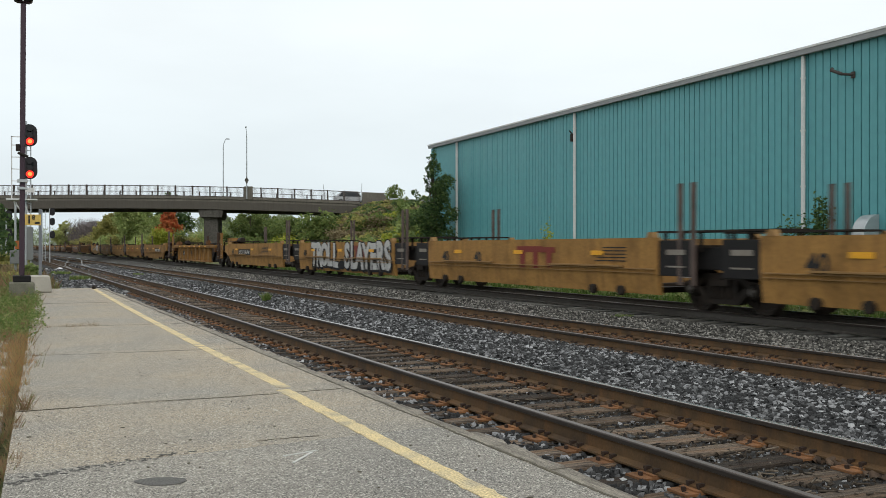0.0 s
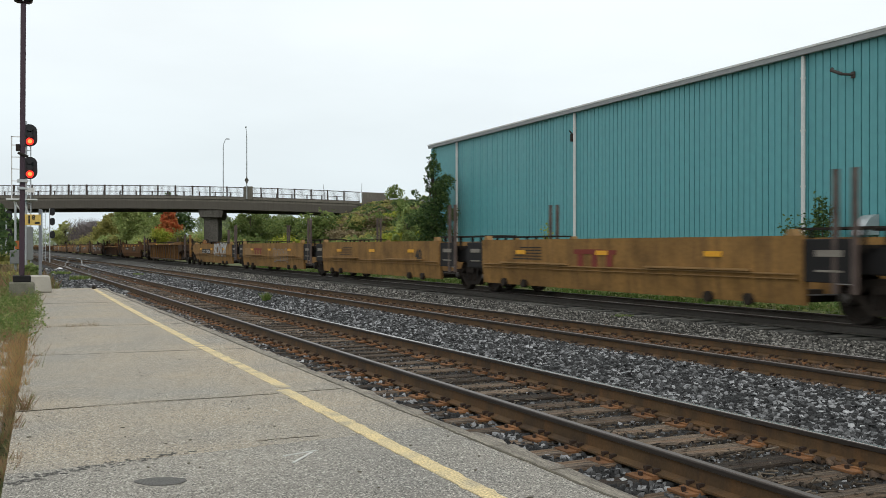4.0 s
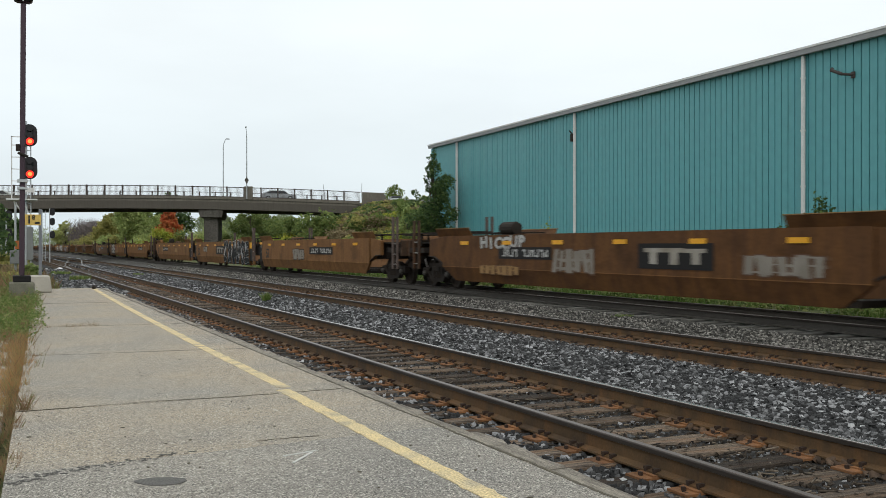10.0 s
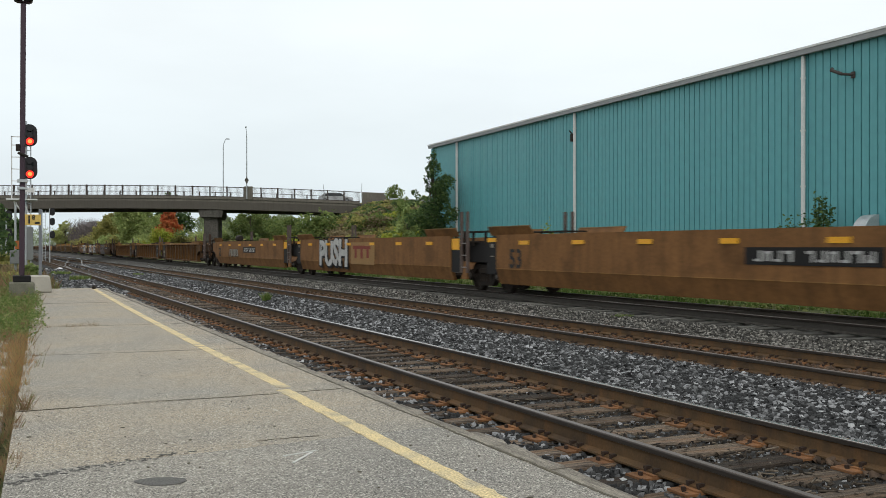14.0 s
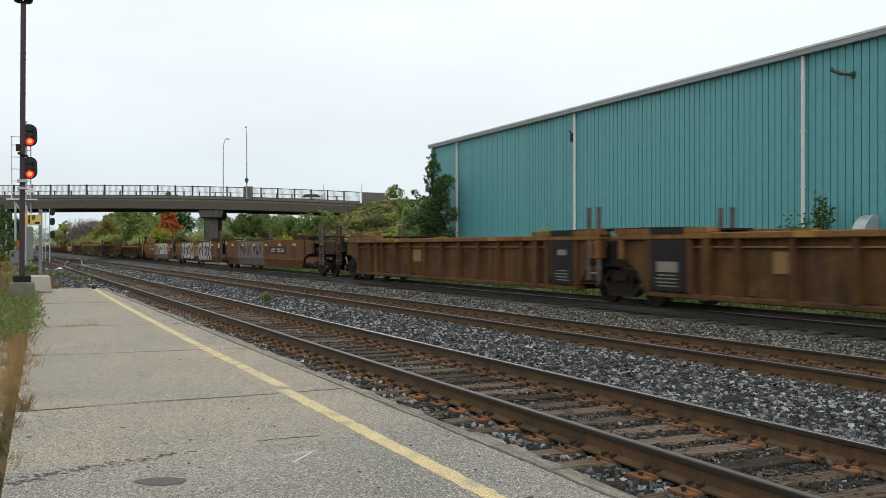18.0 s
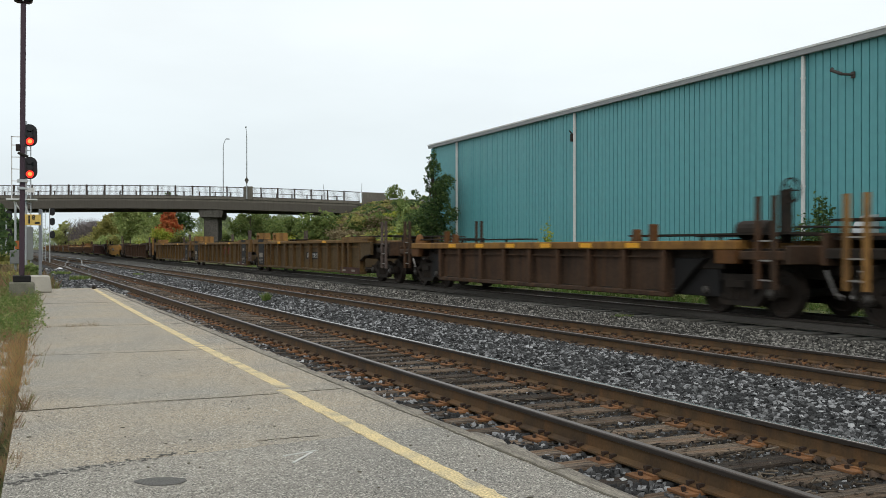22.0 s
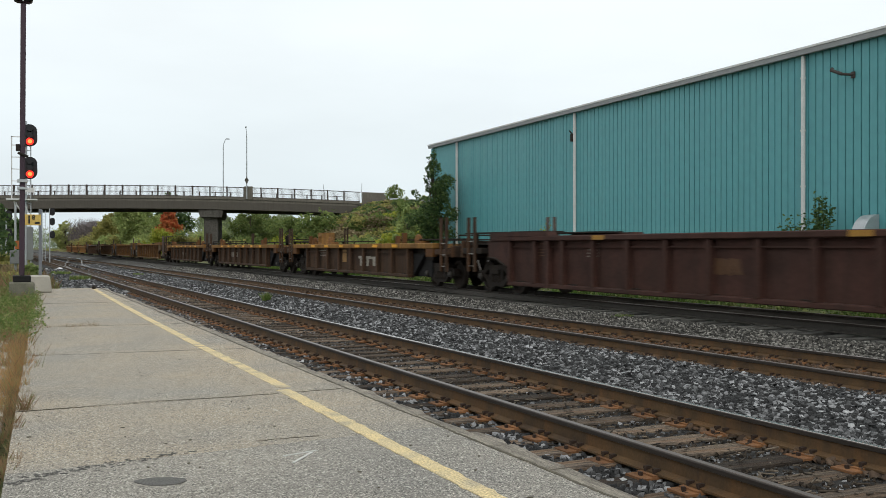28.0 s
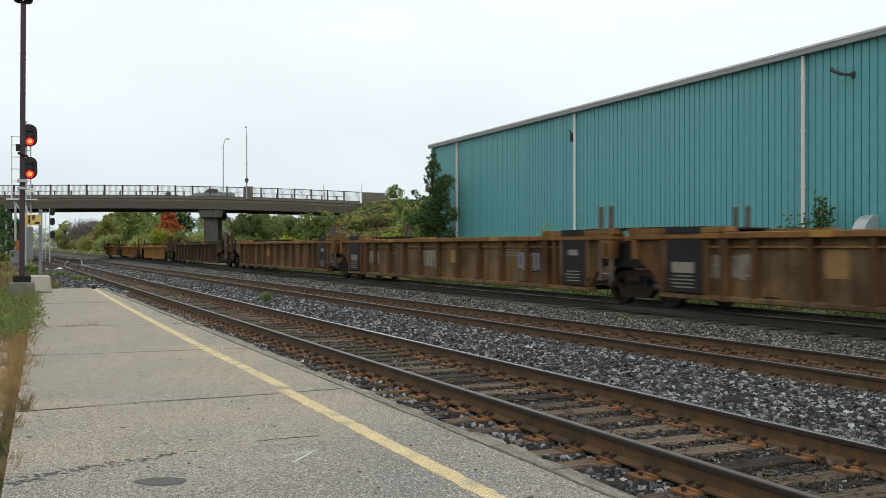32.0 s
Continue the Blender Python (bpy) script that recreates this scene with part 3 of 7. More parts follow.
    s.prism([(a[0], a[1]), (b[0], b[1]), (b[0] + 0.015, b[1] - 0.012), (a[0] + 0.015, a[1] - 0.012)], PLAT_Z, PLAT_Z + 0.006, "z")
part("chalk_mark", s, MAT["chalk"], platform, "faint white chalk mark")


s = Shape().prism([(-3.0, -7.0), (-0.53, -7.0), (0.06, 10.0), (0.30, 17.5), (-3.0, 17.5)], -0.3, 0.012, "z")
solid("side_path", s, MAT["concrete"], "old paved path beside the platform", kind="structure")


# ---- tracks ----
def rail_shapes(x, y0, y1, lean, z, bend=None):
    """A rail and its polished head, as outlines swept along y with a lean."""
    prof = [(-0.075, -0.17), (0.075, -0.17), (0.075, -0.155), (0.012, -0.135), (0.010, -0.045), (0.036, -0.035), (0.036, -0.006), (0.030, 0.0), (-0.030, 0.0), (-0.036, -0.006), (-0.036, -0.035), (-0.010, -0.045), (-0.012, -0.135), (-0.075, -0.155)]
    top = [(-0.031, -0.003), (0.031, -0.003), (0.024, 0.003), (-0.024, 0.003)]
    out = []
    for p in (prof, top):
        s = Shape()
        n = len(p)
        ys = [y0 + (y1 - y0) * k / 12 for k in range(13)]
        for yy in ys:
            s.v += [(x + q[0] + lean * yy + (bend(yy) if bend else 0), yy, z + q[1]) for q in p]
        for k in range(12):
            for j in range(n):
                a, b = k * n + j, k * n + (j + 1) % n
                s.f.append((b, a, a + n, b + n))
        s.f += [tuple(range(n)), tuple(range(len(s.v) - 1, len(s.v) - n - 1, -1))]
        out.append(s)
    return out


def head_flanks(me):
    """Paints the head's flanks and underside dark, as the shade above the web."""
    me.materials.append(MAT["head_shade"])
    me.polygons.foreach_set("material_index", [1 if k < 168 and 4 <= k % 14 <= 10 else 0 for k in range(len(me.polygons))])
    return me


def tie_mesh(length, width, height, mat):
    s = Shape()
    s.box(-length / 2, length / 2, -width / 2, width / 2, -height, 0)
    return s.mesh("tie", mat, bevel=0.012)


def plate_mesh(mat):
    s = Shape()
    s.box(-0.21, 0.21, -0.105, 0.105, 0, 0.018)
    s.box(-0.115, -0.078, -0.095, 0.095, 0.018, 0.030).box(0.078, 0.115, -0.095, 0.095, 0.018, 0.030)
    for sx in (-1, 1):
        for yy in (-0.055, 0.05):
            s.box(sx * 0.068 - 0.014, sx * 0.068 + 0.014, yy - 0.012, yy + 0.012, 0.018, 0.062)
            s.box(sx * 0.058 - 0.026, sx * 0.058 + 0.026, yy - 0.016, yy + 0.016, 0.048, 0.068)
        s.box(sx * 0.155 - 0.012, sx * 0.155 + 0.012, -0.012, 0.014, 0.018, 0.045)
    me = s.mesh("tie_plate", mat)
    me.materials.append(MAT["spike"])
    me.polygons.foreach_set("material_index", [0 if k < 18 else 1 for k in range(len(me.polygons))])
    return me


def build_track(label, x, lean, z, y0, y1, near_end, pitch, tie_drop, seed, plates=True, bury=0.0, dark=False):
    tr = thing("track", label, "railway track", kind="structure")
    r = random.Random(seed)
    for side in (-1, 1):
        body, top = rail_shapes(x + side * 0.7525, y0, y1, lean, z)
        rail = part("rail", head_flanks(body.mesh("rail", MAT["dark_rail" if dark else "rail"])), None, tr, "dark steel rail" if dark else "rust-brown steel rail")
        part("railhead", top, MAT["railhead_dull" if dark or side < 0 else "railtop"], rail, "worn running surface darkened for its weak reflection" if dark or side < 0 else "polished running surface")
    tie, plate = tie_mesh(2.55, 0.225, 0.17, MAT["dark_tie" if dark else "tie"]), plate_mesh(MAT["plate"])
    rest = Shape()
    y = y0 + 0.2
    while y < y1:
        yy = y + r.uniform(-0.035, 0.035)
        dz = -bury + r.uniform(-0.012, 0.006)
        cx = x + lean * yy + r.uniform(-0.04, 0.04)
        if -1.5 < yy < near_end:
            part("tie", tie, None, tr, m=pose(cx, yy, z - tie_drop + dz, 0, r.uniform(-0.4, 0.4), r.uniform(-1.2, 1.2)))
            if plates:
                for side in (-1, 1):
                    part("tie_plate", plate, None, tr, m=pose(x + lean * yy + side * 0.7525, yy, z - tie_drop - 0.004))
        else:
            rest.box(cx - 1.27, cx + 1.27, yy - 0.11, yy + 0.11, z - tie_drop - 0.15 + dz, z - tie_drop + dz)
        y += pitch
    tagged(part("far_ties", rest, MAT["dark_tie" if dark else "tie"], tr, "weathered timber ties further along"), kind="stuff")
    return tr


build_track("near main track with rusty rails on weathered timber ties", T1, 0.0, 0.0, -20, 330, 62, 0.497, 0.19, 3)
build_track("middle main track with rusty rails half buried in ballast", T2, T2_LEAN, 0.0, -20, 330, 38, 0.497, 0.19, 4, bury=0.03)
build_track("far track carrying the container train", T3, T3_LEAN, T3_Z, -760, 900, 45, 0.54, 0.185, 5, plates=False, bury=0.0, dark=True)


# ---- crossover between the two main tracks ----
def crossing_bend(y):
    u = min(1, max(0, (y - 68) / 62))
    return (T2 + T2_LEAN * 130 - T1) * (3 * u * u - 2 * u ** 3)


cross = thing("crossover", "curved crossover rails joining the two main tracks", "railway switch", kind="structure")
for side in (-1, 1):
    body, top = rail_shapes(T1 + side * 0.68, 68, 128, 0.0, 0.004, crossing_bend)
    rail = part("rail", head_flanks(body.mesh("rail", MAT["rail"])), None, cross)
    part("railhead", top, MAT["railtop"], rail)
body, top = rail_shapes(T1 + 0.6, 76, 86, 0.07, 0.012)
part("guard_rail", body, MAT["railtop"], cross, "bright worn guard rail")


# ---- stones ----
def stones(name, label, x0, x1, y0, y1, count, size, z, mat, seed, lean=0.0, keep=None, heap=0.0, lift=0.35):
    r = np.random.default_rng(seed)
    t = r.random(count)
    y = y0 * (y1 / y0) ** t if y0 > 0 else y0 + (y1 - y0) * t
    u = r.random(count)
    x = x0 + (x1 - x0) * u + lean * y
    if keep is not None:
        k = keep(x, y, r)
        x, y, u = x[k], y[k], u[k]
    n = len(x)
    s = size * (0.55 + 0.9 * r.random(n)) * np.maximum(1.0, y / 16.0) ** 0.45
    base = np.array([(-1, -1, -1), (1, -1, -1), (1, 1, -1), (-1, 1, -1), (-1, -1, 1), (1, -1, 1), (1, 1, 1), (-1, 1, 1)], float) * 0.5
    v = base[None] * (0.42 + 1.05 * r.random((n, 8, 3)))
    v[:, 4:, :2] *= 0.35 + 0.6 * r.random((n, 1, 1))
    a, b = r.random(n) * 6.283, r.normal(0, 0.8, n)
    ca, sa, cb, sb = np.cos(a)[:, None], np.sin(a)[:, None], np.cos(b)[:, None], np.sin(b)[:, None]
    vx, vy, vz = v[..., 0] * 1.2, v[..., 1], v[..., 2] * 1.05
    vy, vz = vy * cb - vz * sb, vy * sb + vz * cb
    vx, vy = vx * ca - vy * sa, vx * sa + vy * ca
    zz = z + heap * np.sin(np.pi * u) + s * (lift - 0.4 + 0.55 * r.random(n))
    v = np.stack([vx * s[:, None] + x[:, None], vy * s[:, None] + y[:, None], vz * s[:, None] + zz[:, None]], -1).reshape(-1, 3)
    q = np.array([(4, 5, 6, 7), (0, 1, 5, 4), (1, 2, 6, 5), (2, 3, 7, 6), (3, 0, 4, 7)])
    f = (np.arange(n)[:, None, None] * 8 + q[None]).reshape(-1, 4)
    tagged(new(name, raw_mesh(name, v, f, [mat])), label, "ballast", kind="stuff")


def off_ties(x, y, r):
    return (np.abs(((y + 19.8) / 0.497 + 0.5) % 1 - 0.5) * 0.497 > 0.10) | (r.random(len(x)) < 0.2)


stones("ballast_stones", "grey crushed stone ballast between the main tracks", 5.95, 8.72, 4.5, 90, 104000, 0.037, -0.19, MAT["stones"], 11, lean=-0.004, heap=0.05)
stones("crib_stones", "dark ballast between the ties of the near track", 4.38, 5.72, 4.0, 70, 14000, 0.027, -0.228, MAT["stones"], 12, keep=off_ties, lift=0.18)
stones("shoulder_stones", "loose ballast along the platform edge", 3.37, 4.22, 3.0, 60, 12000, 0.034, -0.222, MAT["stones"], 13, keep=off_ties)
stones("rusty_stones", "rust-stained ballast round the middle track", 8.62, 9.15, 5.0, 90, 9000, 0.036, -0.185, MAT["rust_stones"], 14, lean=T2_LEAN)
stones("rusty_stones", "rust-stained ballast round the middle track", 9.1, 10.8, 5.0, 90, 12000, 0.036, -0.20, MAT["rust_stones"], 15, lean=T2_LEAN)
stones("rusty_stones", "rust-stained ballast at the near track", 5.7, 6.15, 4.0, 80, 4500, 0.045, -0.20, MAT["rust_stones"], 18)
stones("shoulder_stones", "loose ballast beyond the platform end", 1.9, 4.2, 35, 75, 9000, 0.045, -0.20, MAT["stones"], 19)
for k, (xa, xb, za) in enumerate(((10.4, 11.3, -0.20), (11.2, 11.9, -0.183), (11.8, 12.35, -0.155), (12.3, 12.7, -0.125), (12.55, 12.95, -0.115))):
    stones("gravel_stones", "small light grey gravel stones", xa, xb, 7.0, 75, int(31000 * (xb - xa)), 0.029, za, MAT["gravel_stones"], 160 + k)
stones("crib_dirt", "splinters and dirt between the near ties", 4.35, 5.75, 4.0, 60, 7000, 0.020, -0.212, MAT["dirt"], 181, lift=0.3)
stones("gravel_stones", "ballast at the far track", 13.35, 15.6, 9.0, 60, 12000, 0.026, -0.10, MAT["gravel_stones"], 17, lean=T3_LEAN)


def splinters(count, x0, x1, y0, y1, z, seed):
    """Thin wood chips lying over the ties."""
    r = np.random.default_rng(seed)
    y = y0 * (y1 / y0) ** r.random(count)
    x = x0 + (x1 - x0) * r.random(count)
    ln, w = 0.012 + 0.055 * r.random(count) ** 2, 0.002 + 0.005 * r.random(count)
    a = r.normal(0, 0.6, count)
    base = np.array([(-1, -1, 0), (1, -1, 0), (1, 1, 0), (-1, 1, 0), (-1, -1, 1), (1, -1, 1), (1, 1, 1), (-1, 1, 1)], float)
    u, v = base[None, :, 0] * ln[:, None], base[None, :, 1] * w[:, None]
    ca, sa = np.cos(a)[:, None], np.sin(a)[:, None]
    p = np.stack([x[:, None] + u * ca - v * sa, y[:, None] + u * sa + v * ca, z + 0.03 * r.random(count)[:, None] + base[None, :, 2] * 0.01 + 0.12 * r.normal(size=count)[:, None] * u], -1)
    q = np.array([(0, 3, 2, 1), (4, 5, 6, 7), (0, 1, 5, 4), (1, 2, 6, 5), (2, 3, 7, 6), (3, 0, 4, 7)])
    tagged(new("wood_splinters", raw_mesh("wood_splinters", p.reshape(-1, 3), (np.arange(count)[:, None, None] * 8 + q[None]).reshape(-1, 4), [MAT["splinter"]])), "weathered wood splinters between the rails", "debris", kind="stuff")


splinters(900, 4.42, 5.68, 4.0, 40, -0.20, 91)
splinters(110, 3.4, 4.2, 4.0, 30, -0.205, 92)


# ---- metal-clad building ----
bld = thing("warehouse", "long teal corrugated steel warehouse with white downpipes", "building", m=pose(22.887, -0.76, 0, 0, 0, -1.9))
B0, B1, EAVE = -33.0, 55.3, 7.72
prof = []
for k in range(3):
    o = k * 0.3048
    prof += [(0.0, o), (0.0, o + 0.254), (0.055, o + 0.264), (0.055, o + 0.288), (0.0, o + 0.298)]
prof += [(0.0, 0.9144), (0.075, 0.9144), (0.075, 0.0)]
panel = Shape().prism(prof, 0.35, EAVE, "z").mesh("wall_panel", MAT["siding"])
y = B1 - 0.9144
while y > B0 - 0.5:
    part("wall_panel", panel, None, bld, m=pose(0, y, 0))
    y -= 0.9144
s = Shape().box(0.08, 28, B0, B1 - 0.08, 0.0, EAVE - 0.05)
part("wall_core", s, MAT["siding"], bld)
prof2 = [(q[1], B1 + 0.004 - q[0]) for q in prof[:-3]] + [(0.9144, B1 + 0.004), (0.9144, B1 - 0.075), (0.0, B1 - 0.075)]
endp = Shape().prism(prof2, 0.35, EAVE, "z").mesh("end_panel", MAT["siding"])
for k in range(30):
    part("end_panel", endp, None, bld, m=pose(k * 0.9144 + 0.06, 0, 0))
s = Shape().prism([(-0.10, 0.0), (-0.10, 0.34), (0.05, 0.36), (28.1, 0.36), (28.1, 0.0)], B0, B1 + 0.1, "y")
part("foundation", s, MAT["block"], bld, "low concrete foundation strip")
s = Shape().prism([(-0.18, EAVE), (-0.18, EAVE + 0.04), (14.0, EAVE + 1.1), (28.2, EAVE + 0.04), (28.2, EAVE)], B0 - 0.2, B1 + 0.22, "y")
part("roof", s, MAT["roof"], bld, "low-pitched metal roof")
s = Shape().prism([(-0.05, EAVE - 0.06), (-0.20, EAVE - 0.06), (-0.23, EAVE + 0.10), (-0.18, EAVE + 0.10)], B0, B1 + 0.2, "y")
part("gutter", s, MAT["grey_trim"], bld, "grey eaves gutter")
s = Shape().prism([(-0.185, EAVE + 0.10), (-0.25, EAVE + 0.10), (-0.25, EAVE + 0.17), (-0.12, EAVE + 0.19)], B0, B1 + 0.25, "y")
part("fascia", s, MAT["white_trim"], bld, "white fascia edge")
s = Shape().box(-0.06, 0.1, B1 - 0.12, B1 + 0.06, 0.35, EAVE - 0.07)
part("corner_trim", s, MAT["siding"], bld)
for u in (51.35, 37.95, 23.72, 9.4, -4.8, -19.2):
    s = Shape().box(-0.14, -0.03, u - 0.055, u + 0.055, 0.5, EAVE - 0.08)
    d = part("downpipe", s, MAT["white_trim"], bld, "white square downpipe", bevel=0.015)
    for z in (1.6, 3.4, 5.2, 6.9):
        part("pipe_strap", Shape().box(-0.15, -0.02, u - 0.064, u + 0.064, z, z + 0.04), MAT["white_trim"], d)
s = Shape()
arc = [(-0.02, 2.42)] + [(-0.02 - 0.62 * math.sin(a * math.pi / 16), 1.80 + 0.62 * math.cos(a * math.pi / 16)) for a in range(9)]
s.prism(arc + [(-0.60, 1.80), (-0.02, 1.80)], 20.75, 21.22, "y")
part("vent_hood", s, MAT["galvanised"], bld, "galvanised quarter-round vent hood", bevel=0.01)
s = Shape().rod((-0.25, 22.34, 6.97), (-0.40, 22.22, 6.89), 0.055).rod((-0.40, 22.22, 6.89), (-0.34, 21.85, 6.72), 0.05).rod((-0.34, 21.85, 6.72), (-0.03, 21.72, 6.70), 0.04).box(-0.05, -0.02, 21.65, 21.8, 6.6, 6.8)
part("bracket_pipe", s, MAT["railing"], bld, "bent dark brown bracket pipe")
s = Shape().box(-0.14, -0.02, 38.1, 38.25, 6.35, 6.7).rod((-0.08, 38.17, 6.7), (-0.2, 38.25, 6.85), 0.03)
part("wall_lamp", s, MAT["dark_steel"], bld, "small dark wall lamp")


# ---- road bridge ----
BR = pose(0.07, 125.79, 0, 0, 0, -14.43)
bridge = thing("road_bridge", "grey concrete road overpass with picket railings", "bridge", m=BR, kind="structure")


def crown(s):
    return 7.42 + 0.02466 * s - 0.000749 * s * s


def strip(y0, y1, za, zb, s0, s1, n=24):
    """A bar along the bridge that follows its crown."""
    sh = Shape()
    for k in range(n + 1):
        s = s0 + (s1 - s0) * k / n
        c = crown(s)
        sh.v += [(s, y0, c + za), (s, y1, c + za), (s, y1, c + zb), (s, y0, c + zb)]
    for k in range(n):
        for j in range(4):
            a, b = 4 * k + j, 4 * k + (j + 1) % 4
            sh.f.append((a, b, b + 4, a + 4))
    sh.f += [(0, 3, 2, 1), (4 * n, 4 * n + 1, 4 * n + 2, 4 * n + 3)]
    return sh


S0, S1 = -24.0, 43.2
part("deck", strip(0.0, 13.0, -0.45, -0.05, S0, S1), MAT["bridge"], bridge, "stained concrete deck slab")
part("road_surface", strip(1.2, 11.8, -0.05, 0.02, S0, S1), MAT["road"], bridge, "dark asphalt carriageway")
for yy in (0.0, 11.9):
    part("kerb", strip(yy, yy + 1.1, -0.05, 0.14, S0, S1), MAT["bridge"], bridge, "raised concrete kerb")
part("fascia", strip(-0.12, 0.0, -0.14, 0.16, S0, S1), MAT["bridge"], bridge, "light concrete fascia edge")
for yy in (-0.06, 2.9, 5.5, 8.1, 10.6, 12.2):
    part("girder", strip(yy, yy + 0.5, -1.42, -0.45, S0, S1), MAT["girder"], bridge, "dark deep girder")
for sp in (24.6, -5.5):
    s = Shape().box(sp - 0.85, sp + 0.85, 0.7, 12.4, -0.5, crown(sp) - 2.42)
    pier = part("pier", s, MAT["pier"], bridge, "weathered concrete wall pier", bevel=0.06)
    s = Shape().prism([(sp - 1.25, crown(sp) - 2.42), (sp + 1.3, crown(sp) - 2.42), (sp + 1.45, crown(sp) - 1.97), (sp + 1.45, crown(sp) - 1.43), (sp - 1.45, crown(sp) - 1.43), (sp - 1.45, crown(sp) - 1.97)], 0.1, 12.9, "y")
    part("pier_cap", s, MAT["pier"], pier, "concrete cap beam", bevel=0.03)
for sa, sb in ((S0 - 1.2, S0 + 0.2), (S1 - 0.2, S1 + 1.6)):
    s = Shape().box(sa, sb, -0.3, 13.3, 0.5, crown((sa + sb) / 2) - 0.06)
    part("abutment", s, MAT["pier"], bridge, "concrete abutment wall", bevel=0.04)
s = Shape().prism([(S1 + 0.3, 3.6), (S1 + 0.3, crown(S1) + 1.40), (S1 + 3.1, crown(S1) + 1.32), (S1 + 3.8, crown(S1) - 0.27), (S1 + 3.8, 3.6)], -0.35, 0.0, "y")
part("wing_wall", s, MAT["bridge"], bridge, "sloping concrete wing wall", bevel=0.03)

# railing panels between posts
PITCH = 2.09
panel_sh = Shape()
panel_sh.box(0.05, PITCH - 0.05, -0.03, 0.04, 1.36, 1.45).box(0.05, PITCH - 0.05, -0.03, 0.04, 0.17, 0.25)
for k in range(1, 15):
    panel_sh.box(PITCH * k / 15 - 0.015, PITCH * k / 15 + 0.015, -0.005, 0.017, 0.2, 1.38)
panel_me = panel_sh.mesh("railing_panel", MAT["railing"])
open_me = Shape().box(0.05, PITCH - 0.05, -0.02, 0.03, 1.38, 1.44).box(0.05, PITCH - 0.05, -0.02, 0.03, 0.78, 0.82).mesh("railing_panel", MAT["railing"])
post_me = Shape().box(-0.085, 0.085, -0.08, 0.10, 0.1, 1.49).mesh("railing_post", MAT["railing"], bevel=0.012)
for side, yy in (("near", 0.15), ("far", 12.7)):
    railing = part("railing", Shape().box(S0, S0 + 0.2, yy - 0.1, yy + 0.1, crown(S0) + 0.1, crown(S0) + 1.4), MAT["railing"], bridge, "dark steel picket railing")
    k = 0
    while S0 + 0.43 + (k + 1) * PITCH < S1 + 0.3:
        s = S0 + 0.43 + k * PITCH
        slope = math.degrees(math.atan((crown(s + PITCH) - crown(s)) / PITCH))
        part("railing_panel", panel_me if side == "near" else open_me, None, railing, m=pose(s, yy, crown(s), 0, -slope, 0))
        part("railing_post", post_me, None, railing, m=pose(s, yy, crown(s)))
        k += 1
s = Shape().box(28.7, 29.75, -0.16, 0.4, crown(29) - 0.1, crown(29) + 1.56)
part("pilaster", s, MAT["bridge"], bridge, "square concrete pilaster", bevel=0.04)


def street_lamp(m, height, arm, label):
    lamp = thing("street_lamp", label, "street lamp", m=m)
    part("pole", Shape().rod((0, 0, 0), (0, 0, height), 0.09, 8, 0.06), MAT["galvanised"], lamp)
    s = Shape()
    for k in range(6):
        a, b = k / 6, (k + 1) / 6
        s.rod((arm * a, 0, height + 0.9 * math.sin(a * 1.6)), (arm * b, 0, height + 0.9 * math.sin(b * 1.6)), 0.045)
    part("arm", s, MAT["galvanised"], lamp)
    part("lamp_head", Shape().box(arm - 0.06, arm + (0.4 if arm > 0 else 0.16), -0.1, 0.1, height + 0.82, height + 0.95), MAT["cab_grey"], lamp, bevel=0.03)
    return lamp


lp = street_lamp(BR @ pose(25.6, 12.6, crown(26)), 7.93, 0.45, "tall grey street lamp with curved arm on the bridge")
lp = street_lamp(BR @ pose(29.0, -0.25, crown(29)), 8.1, -0.15, "tall grey lamp pole at the bridge pilaster")
part("warning_sign", Shape().prism([(-0.26, 2.3), (0.0, 1.8), (0.26, 2.3), (0.0, 2.8)], -0.14, -0.10, "y"), MAT["girder"], lp, "grey back of a diamond sign")
for s0, hh, lean in ((38.8, 2.1, -6), (43.4, 2.45, 3)):
    solid("marker_pole", Shape().rod((0, 0, 0), (0, 0, hh), 0.04), MAT["galvanised"], "thin leaning metal pole on the bridge edge", "pole", m=BR @ pose(s0, 0.3, crown(s0) + 0.1, 0, lean, 0))

# approach roads and guard rail
s = Shape()
for k in range(11):
    u = S1 + k * 20
    z = crown(S1) - 0.02 - 0.05 * min(k, 2) * 10 - (0.03 * (k - 2) * 20 if k > 2 else 0)
    z = max(z, 0.4)
    s.v += [(u, 1.0, z), (u, 12.0, z), (u, 12.0, z - 0.4), (u, 1.0, z - 0.4)]
for k in range(10):
    s.f += [(4 * k + j, 4 * k + (j + 1) % 4, 4 * k + 4 + (j + 1) % 4, 4 * k + 4 + j) for j in range(4)]
solid("approach_road", s, MAT["road"], "asphalt approach road on its embankment", kind="structure", m=BR)
s = Shape()
s.box(S0 - 200, S0 - 1, 1.0, 12.0, crown(S0) - 0.4, crown(S0) - 0.02)
solid("approach_road", s, MAT["road"], "asphalt approach road beyond the bridge", kind="structure", m=BR)
gr = thing("guard_rail", "galvanised steel roadside guard rail", "guard rail", m=BR @ pose(S1 + 3.9, 0.5, 6.95))
part("beam", Shape().prism([(0.0, 0.55), (-0.05, 0.65), (0.0, 0.72), (-0.05, 0.8), (0.0, 0.88), (0.03, 0.88), (0.03, 0.55)], 0, 11, "x"), MAT["galvanised"], gr, m=pose(0, 0, 0, 0, 2.5, 0))
for k in range(6):
    part("post", Shape().box(k * 2.0 + 0.1, k * 2.0 + 0.22, 0.03, 0.15, -0.8, 0.85 - k * 0.087), MAT["bark"], gr)


